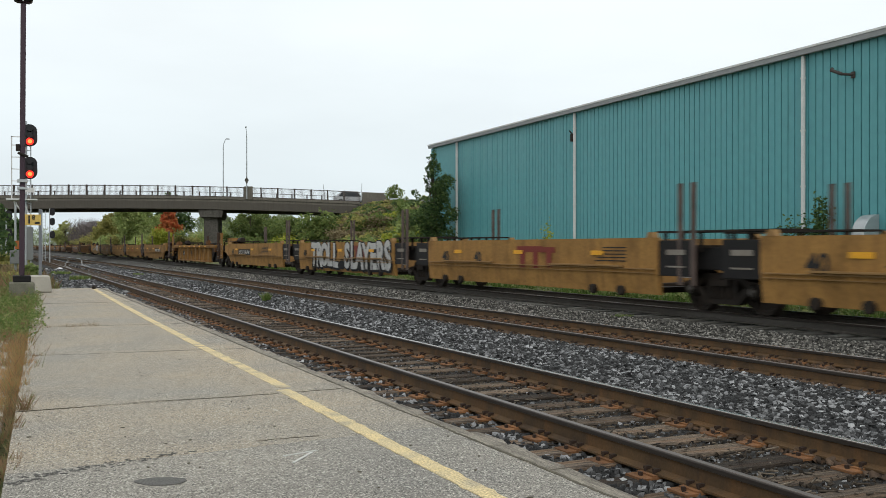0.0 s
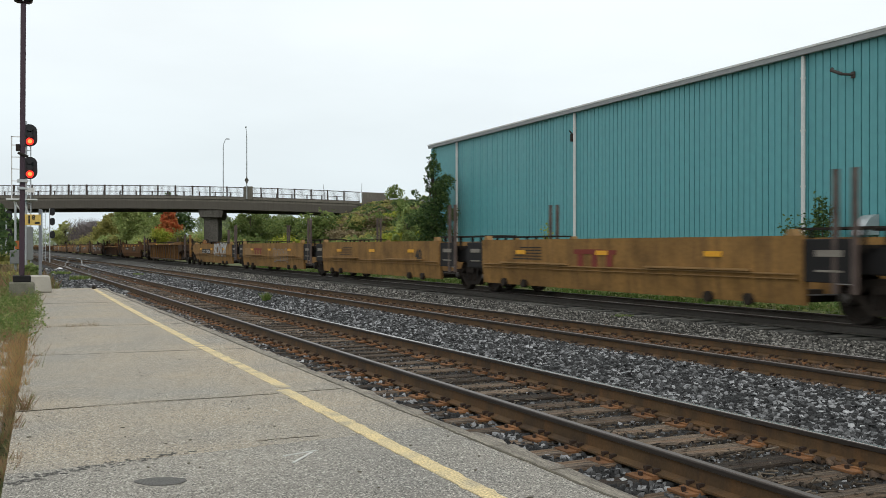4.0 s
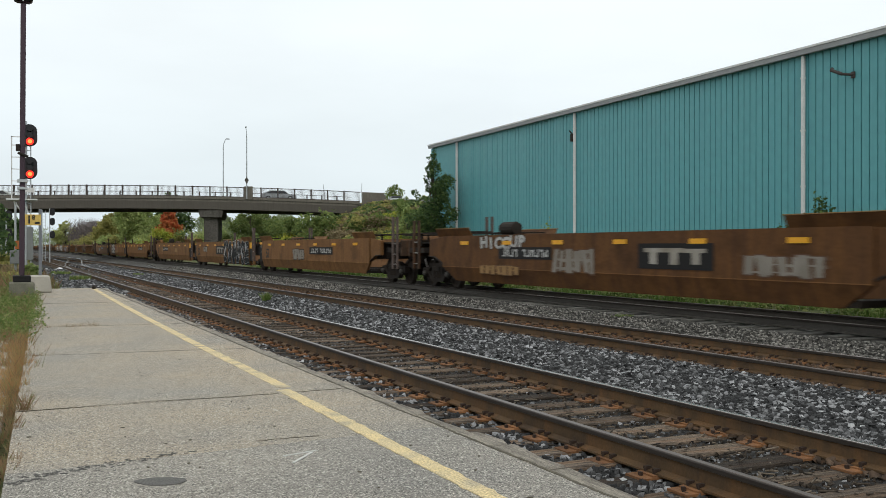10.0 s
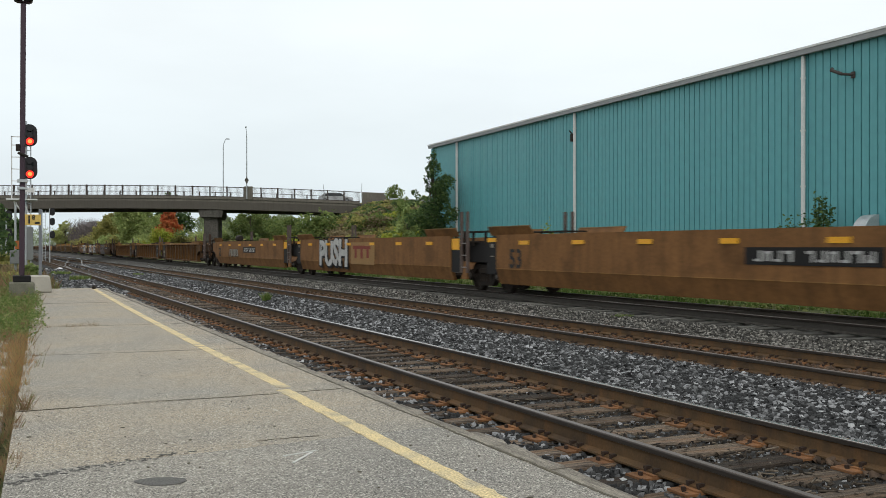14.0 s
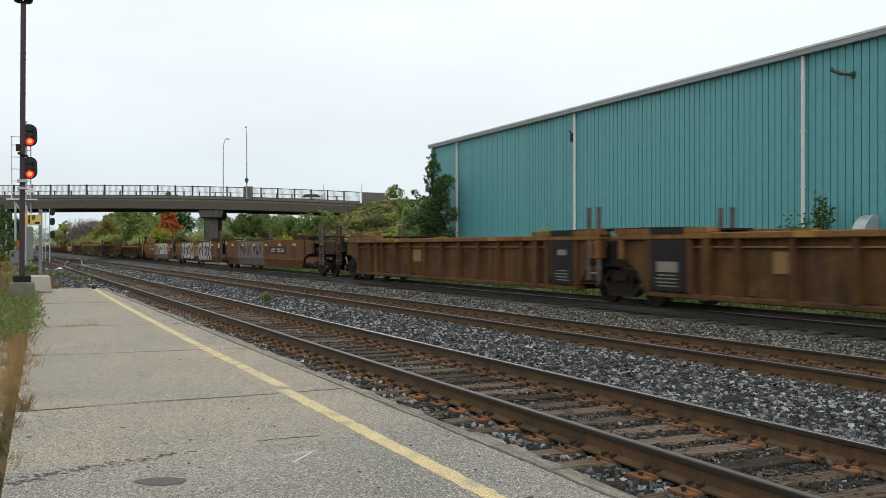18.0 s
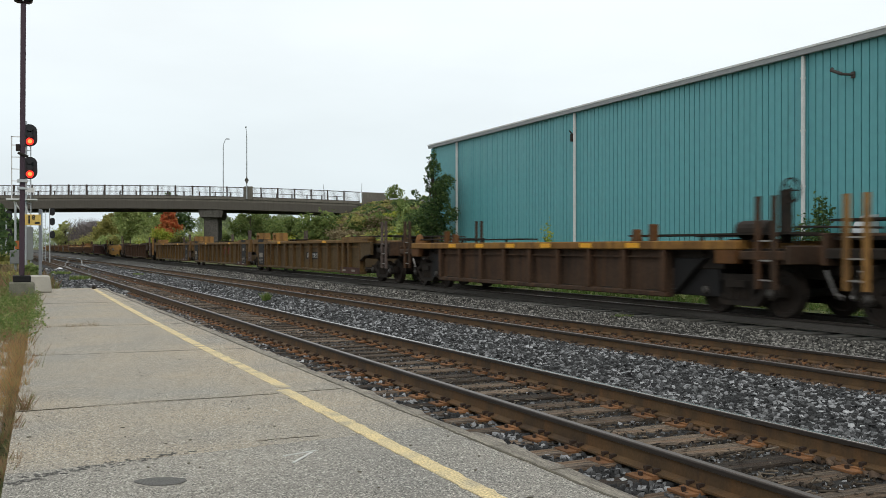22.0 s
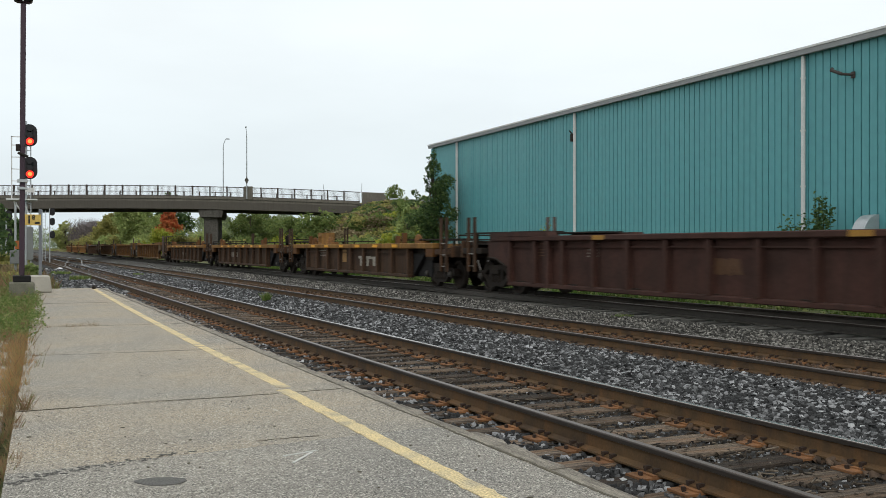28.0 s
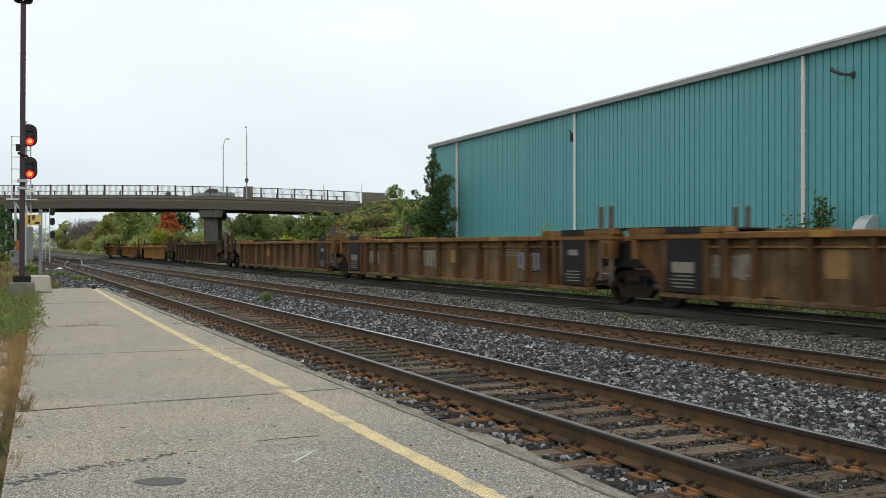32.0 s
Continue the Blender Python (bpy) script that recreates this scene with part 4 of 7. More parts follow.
# ---- signals, lamp pole and signs by the platform end ----
pole = thing("lamp_pole", "tall dark maroon platform lamp pole on a concrete base", "lamp post", m=pose(0.56, 28.9, 0.0, 0, 0.35, 0))
part("base", Shape().prism([(-0.34, -0.3), (0.34, -0.3), (0.32, 0.48), (-0.32, 0.48)], -0.34, 0.34, "y"), MAT["old_block"], pole, "mossy square concrete base", bevel=0.03)
part("base_plate", Shape().box(-0.23, 0.23, -0.23, 0.23, 0.48, 0.66), MAT["black"], pole, bevel=0.02)
part("shaft", Shape().box(-0.07, 0.07, -0.07, 0.07, 0.66, 8.3), MAT["maroon_pole"], pole, bevel=0.02)
part("crossarm", Shape().box(-0.18, 0.18, -0.12, 0.12, 8.24, 8.279), MAT["maroon_pole"], pole, bevel=0.02)
part("clamp", Shape().box(-0.13, 0.13, -0.13, 0.13, 3.25, 3.33).box(-0.13, 0.13, -0.13, 0.13, 3.05, 3.12), MAT["galvanised"], pole, "metal band clamp")
for sx in (-0.13, 0.13):
    part("lamp_head", Shape().box(sx - 0.11, sx + 0.11, -0.2, 0.2, 8.28, 8.45), MAT["signal_black"], pole, bevel=0.03)
part("camera_box", Shape().box(-0.17, -0.07, -0.1, 0.1, 4.12, 4.30).rod((-0.12, -0.1, 4.06), (0.14, -0.15, 3.96), 0.035), MAT["dark_steel"], pole, "small dark equipment box")


def signal_head(parent, x, z, lit, s=1.0, y=0.0):
    sh = Shape()
    out = []
    for k in range(20):
        a = 2 * math.pi * k / 20
        out.append((x + 0.30 * s * math.cos(a), z + 0.30 * s * math.sin(a) + (0.17 * s if math.sin(a) > 0 else -0.17 * s)))
    sh.prism(out, y - 0.03, y + 0.02, "y")
    head = part("signal_head", sh, MAT["signal_black"], parent, "black oval signal backboard")
    for k, dz in enumerate((0.27, 0.0, -0.27)):
        part("hood", Shape().lathe([(0.105 * s, -0.16 * s), (0.115 * s, -0.16 * s), (0.115 * s, 0.0), (0.105 * s, 0.0)], (x, y - 0.03, z + dz * s), "y", 14), MAT["signal_black"], head)
        if k == 2 and lit:
            # lit disc drawn wider than the hood, to include the lamp's glare
            part("lens_glare", Shape().lathe([(0.001, -0.175 * s), (0.15 * s, -0.175 * s), (0.15 * s, -0.02)], (x, y - 0.03, z + dz * s), "y", 16), MAT["red_lamp"], head, "glowing red lens widened by its glare halo")
            part("lamp_core", Shape().lathe([(0.001, -0.19 * s), (0.085 * s, -0.19 * s), (0.085 * s, -0.17 * s)], (x, y - 0.03, z + dz * s), "y", 12), MAT["red_core"], head)
        else:
            part("lens", Shape().lathe([(0.001, -0.04 * s), (0.10 * s, -0.04 * s), (0.10 * s, -0.02 * s)], (x, y - 0.03, z + dz * s), "y", 12), MAT["lens"], head)
    return head


def signal_mast(m, height, heads, ladder_x, label, s=1.0, lit=False, hx=0.16):
    sig = thing("railway_signal", label, "railway signal", m=m)
    part("mast", Shape().rod((0, 0.05, -0.3), (0, 0.05, height), 0.07 * s, 10), MAT["galvanised"], sig)
    lad = Shape()
    for lx in (ladder_x - 0.16, ladder_x + 0.16):
        lad.box(lx - 0.022, lx + 0.022, 0.2, 0.24, 0.2, height - 0.2)
    z = 0.4
    while z < height - 0.3:
        lad.box(ladder_x - 0.16, ladder_x + 0.16, 0.21, 0.235, z, z + 0.03)
        z += 0.32
    part("ladder", lad, MAT["galvanised"], sig, "galvanised access ladder")
    for z in heads:
        signal_head(sig, hx, z, lit, s, -0.12)
    return sig


sig = signal_mast(pose(1.0, 43.7, 0), 6.75, (6.15, 4.78), 0.05, "twin-head railway signal showing two red lights", 1.0, True)
cage = Shape()
for x in (-0.53, -0.12):
    cage.box(x - 0.02, x + 0.02, -0.1, -0.06, 3.5, 6.1).box(x - 0.02, x + 0.02, 0.4, 0.44, 3.5, 6.1)
for z in (3.7, 4.2, 4.7, 5.2, 5.7, 6.05):
    cage.box(-0.55, 0.1, -0.1, -0.07, z, z + 0.035).box(-0.55, -0.52, -0.1, 0.44, z, z + 0.035)
cage.rod((-0.53, 0, 3.5), (-0.05, 0, 2.8), 0.03).rod((-0.12, 0, 3.5), (0.1, 0, 2.9), 0.03).box(-0.75, 0.45, -0.25, 0.5, 3.42, 3.48)
part("service_cage", cage, MAT["white_trim"], sig, "white railed service platform")
part("case", Shape().box(0.02, 0.30, 0.0, 0.3, 0.9, 2.3), MAT["cab_grey"], sig, "grey equipment case", bevel=0.02)
part("number_plate", Shape().box(-0.25, 0.35, -0.14, -0.11, 3.75, 3.95), MAT["white_trim"], sig)
signal_mast(pose(4.8, 108, -0.2), 5.7, (5.35, 4.32, 2.95), -0.55, "grey signal mast with dark heads beyond the switch", 0.85, False, 0.25)
signal_mast(pose(0.55, 93.5, -0.1), 5.0, (4.35, 2.75), -0.5, "signal mast with dark heads beside the line", 1.0, False, 0.2)
sg = thing("platform_sign", "amber marker sign on a grey post in a concrete block", "sign", m=pose(1.14, 31.8, 0))
part("weight_block", Shape().prism([(-0.36, 0.05), (0.34, 0.05), (0.26, 0.58), (-0.30, 0.58)], -0.3, 0.3, "y"), MAT["block"], sg, "pale concrete weight block", bevel=0.04)
part("post", Shape().box(-0.045, 0.045, -0.045, 0.045, 0.5, 2.62), MAT["purple_post"], sg, bevel=0.01)
board = part("board", Shape().box(-0.52, 0.02, -0.11, -0.07, 2.12, 2.45), MAT["sign_yellow"], sg, "amber board with dark figures", bevel=0.01)
part("figure", lettering("1", 0.24, MAT["sign_black"], fat=0.007), None, board, m=pose(-0.315, -0.115, 2.28, 0, 0, 90))
part("figure", lettering("8", 0.13, MAT["sign_black"], fat=0.006), None, board, m=pose(-0.19, -0.115, 2.35, 0, 0, 90))
part("plate", Shape().box(-0.16, -0.02, -0.12, -0.11, 2.16, 2.22), MAT["sign_black"], board)
cb = thing("relay_cabinet", "small grey relay cabinet with an orange warning plate", "cabinet", m=pose(0.70, 50.0, 0))
part("post", Shape().rod((0, 0, -0.2), (0, 0, 3.6), 0.05), MAT["galvanised"], cb)
part("box", Shape().box(-0.25, 0.2, -0.3, -0.05, 0.65, 1.3), MAT["cab_grey"], cb, bevel=0.02)
part("warning_plate", Shape().box(-0.02, 0.2, -0.2, -0.17, 1.35, 1.75), MAT["orange_sign"], cb)
solid("white_bag", Shape().lathe([(0.02, -0.12), (0.22, -0.1), (0.28, 0.0), (0.17, 0.1), (0.03, 0.15)], (0, 0, 0), "z", 9), MAT["white_plastic"], "crumpled white plastic bag beside the track", "bag", m=pose(3.9, 73, -0.15))
solid("dark_stone", Shape().lathe([(0.01, -0.05), (0.06, -0.04), (0.075, 0.01), (0.03, 0.06)], (0, 0, 0), "z", 7), MAT["dark_steel"], "small dark stone on the platform", "stone", m=pose(2.85, 33.6, PLAT_Z + 0.05))


# ---- plants ----
def leaf_cloud(blobs, count, size, seed, flat=0.0):
    """Many small bent leaf clumps around blobs (x, y, z, rx, ry, rz): vertices and faces."""
    r = np.random.default_rng(seed)
    w = np.array([b[3] * b[4] + b[4] * b[5] + b[3] * b[5] for b in blobs], float)
    pick = r.choice(len(blobs), count, p=w / w.sum())
    b = np.array(blobs, float)[pick]
    d = r.normal(size=(count, 3))
    d /= np.linalg.norm(d, axis=1)[:, None]
    rad = (0.30 + 0.62 * r.random(count) ** 0.55 + 0.26 * np.minimum(np.abs(r.normal(size=count)), 1.4)) * (1 + 0.18 * np.sin(7 * d[:, 0] + 5 * d[:, 2] + pick) + 0.12 * np.sin(13 * d[:, 1] + 3 * pick))
    c = b[:, :3] + d * b[:, 3:] * rad[:, None]
    u = r.normal(size=(count, 3))
    u[:, 2] *= 0.6
    u /= np.linalg.norm(u, axis=1)[:, None]
    n = d + 0.9 * r.normal(size=(count, 3))
    v = np.cross(n, u)
    v /= np.linalg.norm(v, axis=1)[:, None] + 1e-9
    s = (size * (0.5 + r.random(count)))[:, None]
    u, v = u * s, v * s * 0.62
    k = np.cross(u, v)
    k = k / (np.linalg.norm(k, axis=1)[:, None] + 1e-9) * s * 0.25
    pts = np.stack([c - u, c + v - 0.2 * u + k, c + u, c - v + 0.2 * u + k], 1).reshape(-1, 3)
    return pts, np.arange(count * 4).reshape(-1, 4)


def tree(name, label, x, y, z, height, width, mat, seed, leaves=3500, size=0.28, trunk=0.16, low=0.25, blobs=30, top=1.0):
    r = random.Random(seed)
    if y > 120:
        leaves, size = int(leaves * 2.1), size * 0.62
    t = thing(name, label, "tree", m=pose(x, y, z))
    s = Shape()
    h0 = height * 0.55
    s.rod((0, 0, -0.4), (0.03 * height, 0, h0 * 0.5), trunk, 9, trunk * 0.8).rod((0.03 * height, 0, h0 * 0.5), (0, 0.02 * height, height * 0.8), trunk * 0.8, 8, trunk * 0.25)
    part("trunk", s, MAT["bark"], t)
    cl = []
    limbs = Shape()
    for k in range(blobs):
        f = (k + 0.5) / blobs
        zz = height * (low + (0.93 - low) * f)
        spread = width * 0.5 * math.sin(math.pi * min(1, 0.22 + 0.74 * f)) ** 0.8 * (1 if f < 0.75 else top)
        a = k * 2.4 + r.uniform(-0.5, 0.5)
        q = r.uniform(0.15, 1.1)
        px, py = spread * 0.8 * math.cos(a) * q, spread * 0.8 * math.sin(a) * q
        rr = spread * r.uniform(0.16, 0.42)
        cl.append((px, py, zz, rr, rr, rr * r.uniform(0.65, 0.95)))
        limbs.rod((0, 0, zz * 0.65), (px * 0.9, py * 0.9, zz), trunk * 0.32, 5, trunk * 0.1)
    part("limbs", limbs, MAT["bark"], t)
    v, f = leaf_cloud(cl, leaves, size, seed)
    part("crown", raw_mesh("crown", v, f, [mat]), None, t)
    return t


def bush(label, x, y, z, w, d, h, mat, seed, leaves=1500, size=0.16, name="bush"):
    r = random.Random(seed)
    if y > 120:
        leaves, size = int(leaves * 1.8), size * 0.68
    t = thing(name, label, "bush", m=pose(x, y, z))
    cl = [(r.uniform(-0.35, 0.35) * w, r.uniform(-0.35, 0.35) * d, h * r.uniform(0.2, 0.78), w * r.uniform(0.11, 0.28), d * r.uniform(0.11, 0.28), h * r.uniform(0.16, 0.34)) for _ in range(11)]
    st = Shape()
    for c in cl:
        st.rod((c[0] * 0.3, c[1] * 0.3, -0.2), (c[0], c[1], c[2]), 0.03, 5, 0.012)
    part("stems", st, MAT["bark"], t)
    v, f = leaf_cloud(cl, leaves, size, seed)
    part("foliage", raw_mesh("foliage", v, f, [mat]), None, t)
    return t


def bare_shrub(label, x, y, z, w, h, seed, count=700):
    r = random.Random(seed)
    t = thing("bare_shrub", label, "shrub", m=pose(x, y, z))
    s = Shape()
    for _ in range(count):
        a = r.uniform(0, 6.28)
        b = r.uniform(0, w * 0.35)
        p = (b * math.cos(a), b * math.sin(a), 0)
        q = (p[0] * 1.5 + r.gauss(0, w * 0.2), p[1] * 1.5 + r.gauss(0, w * 0.2), h * r.uniform(0.3, 0.75))
        e = (q[0] + r.gauss(0, w * 0.14), q[1] + r.gauss(0, w * 0.14), q[2] + h * r.uniform(0.05, 0.28))
        s.rod(p, q, 0.05, 3, 0.03).rod(q, e, 0.035, 3, 0.012)
    part("branchwork", s, MAT["twig"], t)
    return t


# behind the bridge, beyond the train
tree("tree", "broad green tree beyond the bridge", 20.9, 168, 0, 10.8, 8.6, MAT["leaf_green"], 21, 9000, 0.27, 0.25)
tree("tree", "tall dark green tree beyond the bridge", 28.6, 182, 0, 12.5, 9, MAT["leaf_dark"], 22, 8000, 0.28, 0.25)
tree("tree", "orange-red autumn maple beyond the bridge", 24.5, 156, 0, 9.3, 3.9, MAT["leaf_red"], 23, 5200, 0.2, 0.2, low=0.14, blobs=44, top=0.7)
tree("tree", "olive tree turning yellow", 23.3, 230, 0, 10.0, 7.6, MAT["leaf_olive"], 24, 6000, 0.32, 0.2)
tree("tree", "green tree beside the bridge pier", 36.0, 176, 0, 9.0, 9, MAT["leaf_haze"], 25, 6500, 0.28, 0.2)
bush("bright yellow-green bush behind the train", 19.9, 144, -0.2, 5.4, 4, 4.6, MAT["leaf_lime"], 26, 4200, 0.18)
bush("yellow-green bush beside the red maple", 23.4, 143, -0.2, 3.4, 3, 2.9, MAT["leaf_lime"], 27, 2000, 0.17)
bush("low green bushes along the line", 19.5, 150, -0.2, 5, 6, 3.0, MAT["leaf_green"], 28, 1800, 0.26)
tree("tree", "pale yellow willow in the distance", 20.0, 345, 0, 11.0, 9, MAT["leaf_willow"], 29, 9500, 0.27, 0.25, low=0.1)
for k, (bx, by, bw) in enumerate(((25.3, 338, 8), (29.0, 336, 8), (27.0, 345, 7))):
    bare_shrub("grey leafless shrub in the distance", bx, by, 0, bw, 11.5, 40 + k)
for k, (bx, by, bh, bw, mat) in enumerate(((38.0, 150, 8.2, 9, "leaf_mid"), (43.5, 153, 7.0, 8, "leaf_mid"), (50.0, 156, 6.6, 9, "leaf_mid"), (47.0, 170, 8.2, 9, "leaf_haze"), (33.5, 139, 7.4, 6.5, "leaf_mid"), (56, 160, 7.5, 9, "leaf_olive"), (62, 190, 9.5, 12, "leaf_haze"))):
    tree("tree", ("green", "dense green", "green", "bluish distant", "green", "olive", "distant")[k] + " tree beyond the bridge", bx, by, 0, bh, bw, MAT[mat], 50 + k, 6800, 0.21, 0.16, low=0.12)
for k, (bx, by, bw, bh, mat) in enumerate(((27.0, 128, 5, 3.6, "leaf_mid"), (31.5, 130, 6, 4.4, "leaf_mid"), (36.5, 126, 6, 4.0, "leaf_lime"), (22.5, 132, 4, 2.8, "leaf_olive"), (41, 133, 6, 5, "leaf_mid"), (26, 150, 6, 4.5, "leaf_mid"), (33, 160, 8, 6, "leaf_haze"))):
    bush("roadside bush under the bridge", bx, by, -0.2, bw, 4, bh, MAT[mat], 60 + k, 2600, 0.17)

# the overgrown embankment
for k, (bx, by, bw, bd, bh, mat, nl) in enumerate((
        (38.0, 104.5, 2.6, 2.4, 0.9, "leaf_mid", 1500), (36.2, 99.5, 5, 4, 2.6, "leaf_olive", 1700), (33.0, 96.0, 5, 4, 2.4, "leaf_mid", 1700), (39.5, 97, 5, 4, 2.6, "leaf_mid", 1700),
        (36.0, 91.0, 5, 4, 2.2, "leaf_olive", 1500), (31.0, 89.0, 5, 4, 2.2, "leaf_mid", 1500), (34.0, 84.0, 5, 4, 2.4, "leaf_lime", 1500), (38.8, 88, 5, 4, 2.6, "leaf_brown", 1400),
        (29.0, 82.0, 5, 4, 2.2, "leaf_olive", 1500), (31.5, 77.0, 4.5, 4, 2.4, "leaf_brown", 1300), (27.5, 74.5, 4, 4, 2.2, "leaf_mid", 1500), (29.5, 70.5, 4, 4, 2.9, "leaf_lime", 1800), (26.3, 69.0, 3.5, 3, 2.4, "leaf_mid", 1500),
        (27.8, 64.5, 3.6, 3.2, 4.6, "leaf_mid", 2600), (26.0, 62.0, 3.0, 3, 3.2, "leaf_lime", 2000), (42.5, 95, 5, 4, 2.6, "leaf_olive", 1400), (41.6, 103.6, 2.6, 2.4, 0.9, "leaf_lime", 1800),
        (24.5, 92, 4, 4, 2.0, "leaf_mid", 1300), (22.5, 100, 4, 4, 2.2, "leaf_olive", 1300), (25.5, 106, 5, 4, 2.8, "leaf_mid", 1500), (30.5, 106, 5, 4, 3.0, "leaf_lime", 1500), (34.5, 108, 5, 4, 3.6, "leaf_mid", 1600))):
    bush("dense shrub on the overgrown embankment", bx, by, ground_z(bx, by) - 0.15, bw, bd, bh, MAT[mat], 80 + k, nl, 0.19)
rr = random.Random(77)
for k in range(34):
    bx, by = rr.uniform(25, 43), rr.uniform(62, 107)
    gz = ground_z(bx, by)
    if gz < 0.6 or gz > 4.2 or (bx < 28 and by < 66):
        continue
    bush("tangled growth on the overgrown embankment", bx, by, gz - 0.2, rr.uniform(2.5, 4.5), rr.uniform(2.5, 4), rr.uniform(1.0, 1.9), MAT[rr.choice(("leaf_mid", "leaf_olive", "leaf_dark", "leaf_brown", "leaf_brown"))], 400 + k, 1000, 0.14)
tree("tree", "green tree behind the bridge approach", 53.7, 132, 5.0, 6.2, 6.0, MAT["leaf_mid"], 110, 2600, 0.22, 0.1, low=0.1)
tree("tree", "green tree behind the bridge approach", 58, 131, 4.5, 5.0, 6.0, MAT["leaf_green"], 111, 2400, 0.22, 0.1, low=0.1)
tree("tree", "slim dark green tree against the warehouse corner", 23.0, 50.6, 0, 7.6, 2.8, MAT["leaf_dark"], 112, 10500, 0.07, 0.07, low=0.12, blobs=64, top=0.8)
tree("tree", "green tree beside the warehouse end", 24.7, 58.5, 0, 4.5, 2.0, MAT["leaf_green"], 113, 3600, 0.11, 0.08, low=0.12, blobs=22)
bush("climbing weed shrub against the warehouse wall", 22.95, 21.75, 0.0, 1.0, 1.3, 3.2, MAT["leaf_dark"], 114, 2600, 0.05)
bush("low weed shrub against the warehouse wall", 22.85, 22.45, 0.0, 0.8, 1.2, 2.4, MAT["leaf_dark"], 115, 1100, 0.05)
bush("low weeds against the warehouse wall", 23.4, 38.7, 0.0, 0.8, 1.6, 2.9, MAT["leaf_lime"], 116, 420, 0.055)
# beside the platform end
for k, (bx, by, bw, bh, mat) in enumerate(((1.15, 38.5, 0.8, 0.9, "leaf_mid"), (-0.9, 33, 1.4, 0.9, "leaf_brown"), (0.2, 41, 1.4, 0.6, "leaf_olive"), (-1.0, 46, 2.6, 2.4, "leaf_dark"), (0.2, 52, 1.5, 0.7, "leaf_brown"), (0.3, 60, 2, 0.8, "leaf_olive"), (-0.6, 70, 3, 1.2, "leaf_olive"), (-1.6, 62, 3.5, 4.5, "leaf_dark"), (0.2, 84, 3, 1.0, "leaf_brown"), (-2.5, 80, 5, 6.0, "leaf_dark"), (1.0, 100, 2.5, 1.0, "leaf_olive"), (0.5, 122, 4, 2.2, "leaf_olive"), (0.0, 150, 8, 5, "leaf_olive"), (-2.5, 190, 5, 2.8, "leaf_olive"), (0.5, 240, 6, 3.0, "leaf_olive"), (1.2, 118, 2.4, 4.6, "leaf_dark"), (0.6, 142, 4, 6.0, "leaf_dark"), (1.0, 172, 4, 6.0, "leaf_mid"), (2, 330, 8, 6, "leaf_lime"))):
    bush("wild bush beside the railway line", bx, by, -0.2, bw, bw, bh, MAT[mat], 130 + k, 2600 if by < 55 else 6000, min(0.24, (0.045 if by < 55 else 0.062) * (1 + by / 45)))

# far wood along the horizon; its haze is only the pale leaf colour
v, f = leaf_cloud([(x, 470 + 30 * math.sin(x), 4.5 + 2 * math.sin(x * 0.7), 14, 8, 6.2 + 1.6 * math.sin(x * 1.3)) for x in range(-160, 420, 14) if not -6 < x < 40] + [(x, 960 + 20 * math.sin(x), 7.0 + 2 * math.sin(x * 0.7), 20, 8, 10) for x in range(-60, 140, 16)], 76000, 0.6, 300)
tagged(new("far_wood", raw_mesh("far_wood", v, f, [MAT["leaf_haze"]])), "band of distant trees with haze in their leaf colour", "trees", kind="stuff")


# ---- grass and weeds ----
def blades(name, label, spots, count, height, mat, seed, width=0.006):
    r = np.random.default_rng(seed)
    sp = np.array(spots, float)[r.integers(0, len(spots), count)]
    a = r.random(count) * 6.283
    rad = sp[:, 3] * np.sqrt(r.random(count))
    x, y = sp[:, 0] + rad * np.cos(a), sp[:, 1] + rad * np.sin(a)
    h = height * sp[:, 4] * (0.4 + 0.8 * r.random(count))
    b = r.random(count) * 6.283
    lean = h * (0.15 + 0.5 * r.random(count))
    w = width * (0.6 + 0.8 * r.random(count)) * np.maximum(1, y / 14)
    dx, dy = np.cos(b), np.sin(b)
    p0 = np.stack([x - dy * w, y + dx * w, sp[:, 2]], 1)
    p1 = np.stack([x + dy * w, y - dx * w, sp[:, 2]], 1)
    p2 = np.stack([x + dy * w * 0.9 + dx * lean * 0.53, y - dx * w * 0.9 + dy * lean * 0.53, sp[:, 2] + h * 0.6], 1)
    p3 = np.stack([x - dy * w * 0.2 + dx * lean, y + dx * w * 0.2 + dy * lean, sp[:, 2] + h], 1)
    tagged(new(name, raw_mesh(name, np.stack([p0, p1, p2, p3], 1).reshape(-1, 3), np.arange(count * 4).reshape(-1, 4), [mat])), label, "grass", kind="stuff")


r = random.Random(9)
tufts = [(left_edge(y) - r.uniform(-0.02, 0.15), y, -0.03, r.uniform(0.03, 0.09), r.uniform(0.3, 1.2)) for y in [6.6 + 0.16 * k * r.uniform(0.9, 1.1) for k in range(34)]]
blades("dry_grass", "dry brown weeds along the platform's broken edge", tufts, 2200, 0.13, MAT["dry_blades"], 1, 0.0016)
tufts = [(left_edge(y) - r.uniform(0.0, 0.22), y, -0.03, 0.10, r.uniform(0.5, 1.3)) for y in [9.2 + 0.09 * k for k in range(80)]]
blades("dry_grass", "golden dry grass along the platform's broken edge", tufts, 6000, 0.14, MAT["gold_blades"], 7, 0.0016)
tall = [(r.uniform(-1.6, 0.9), y, -0.1, 0.3, r.uniform(0.5, 1.3)) for y in [30.5 + 0.2 * k for k in range(120)]] + [(r.uniform(0.9, 2.1) - 0.006 * y, y, -0.12, 0.25, r.uniform(0.3, 0.9)) for y in [37 + 0.25 * k for k in range(110)]]
blades("dry_grass", "tall dry brown grass beyond the platform's end", tall, 9000, 0.6, MAT["dry_blades"], 8, 0.004)
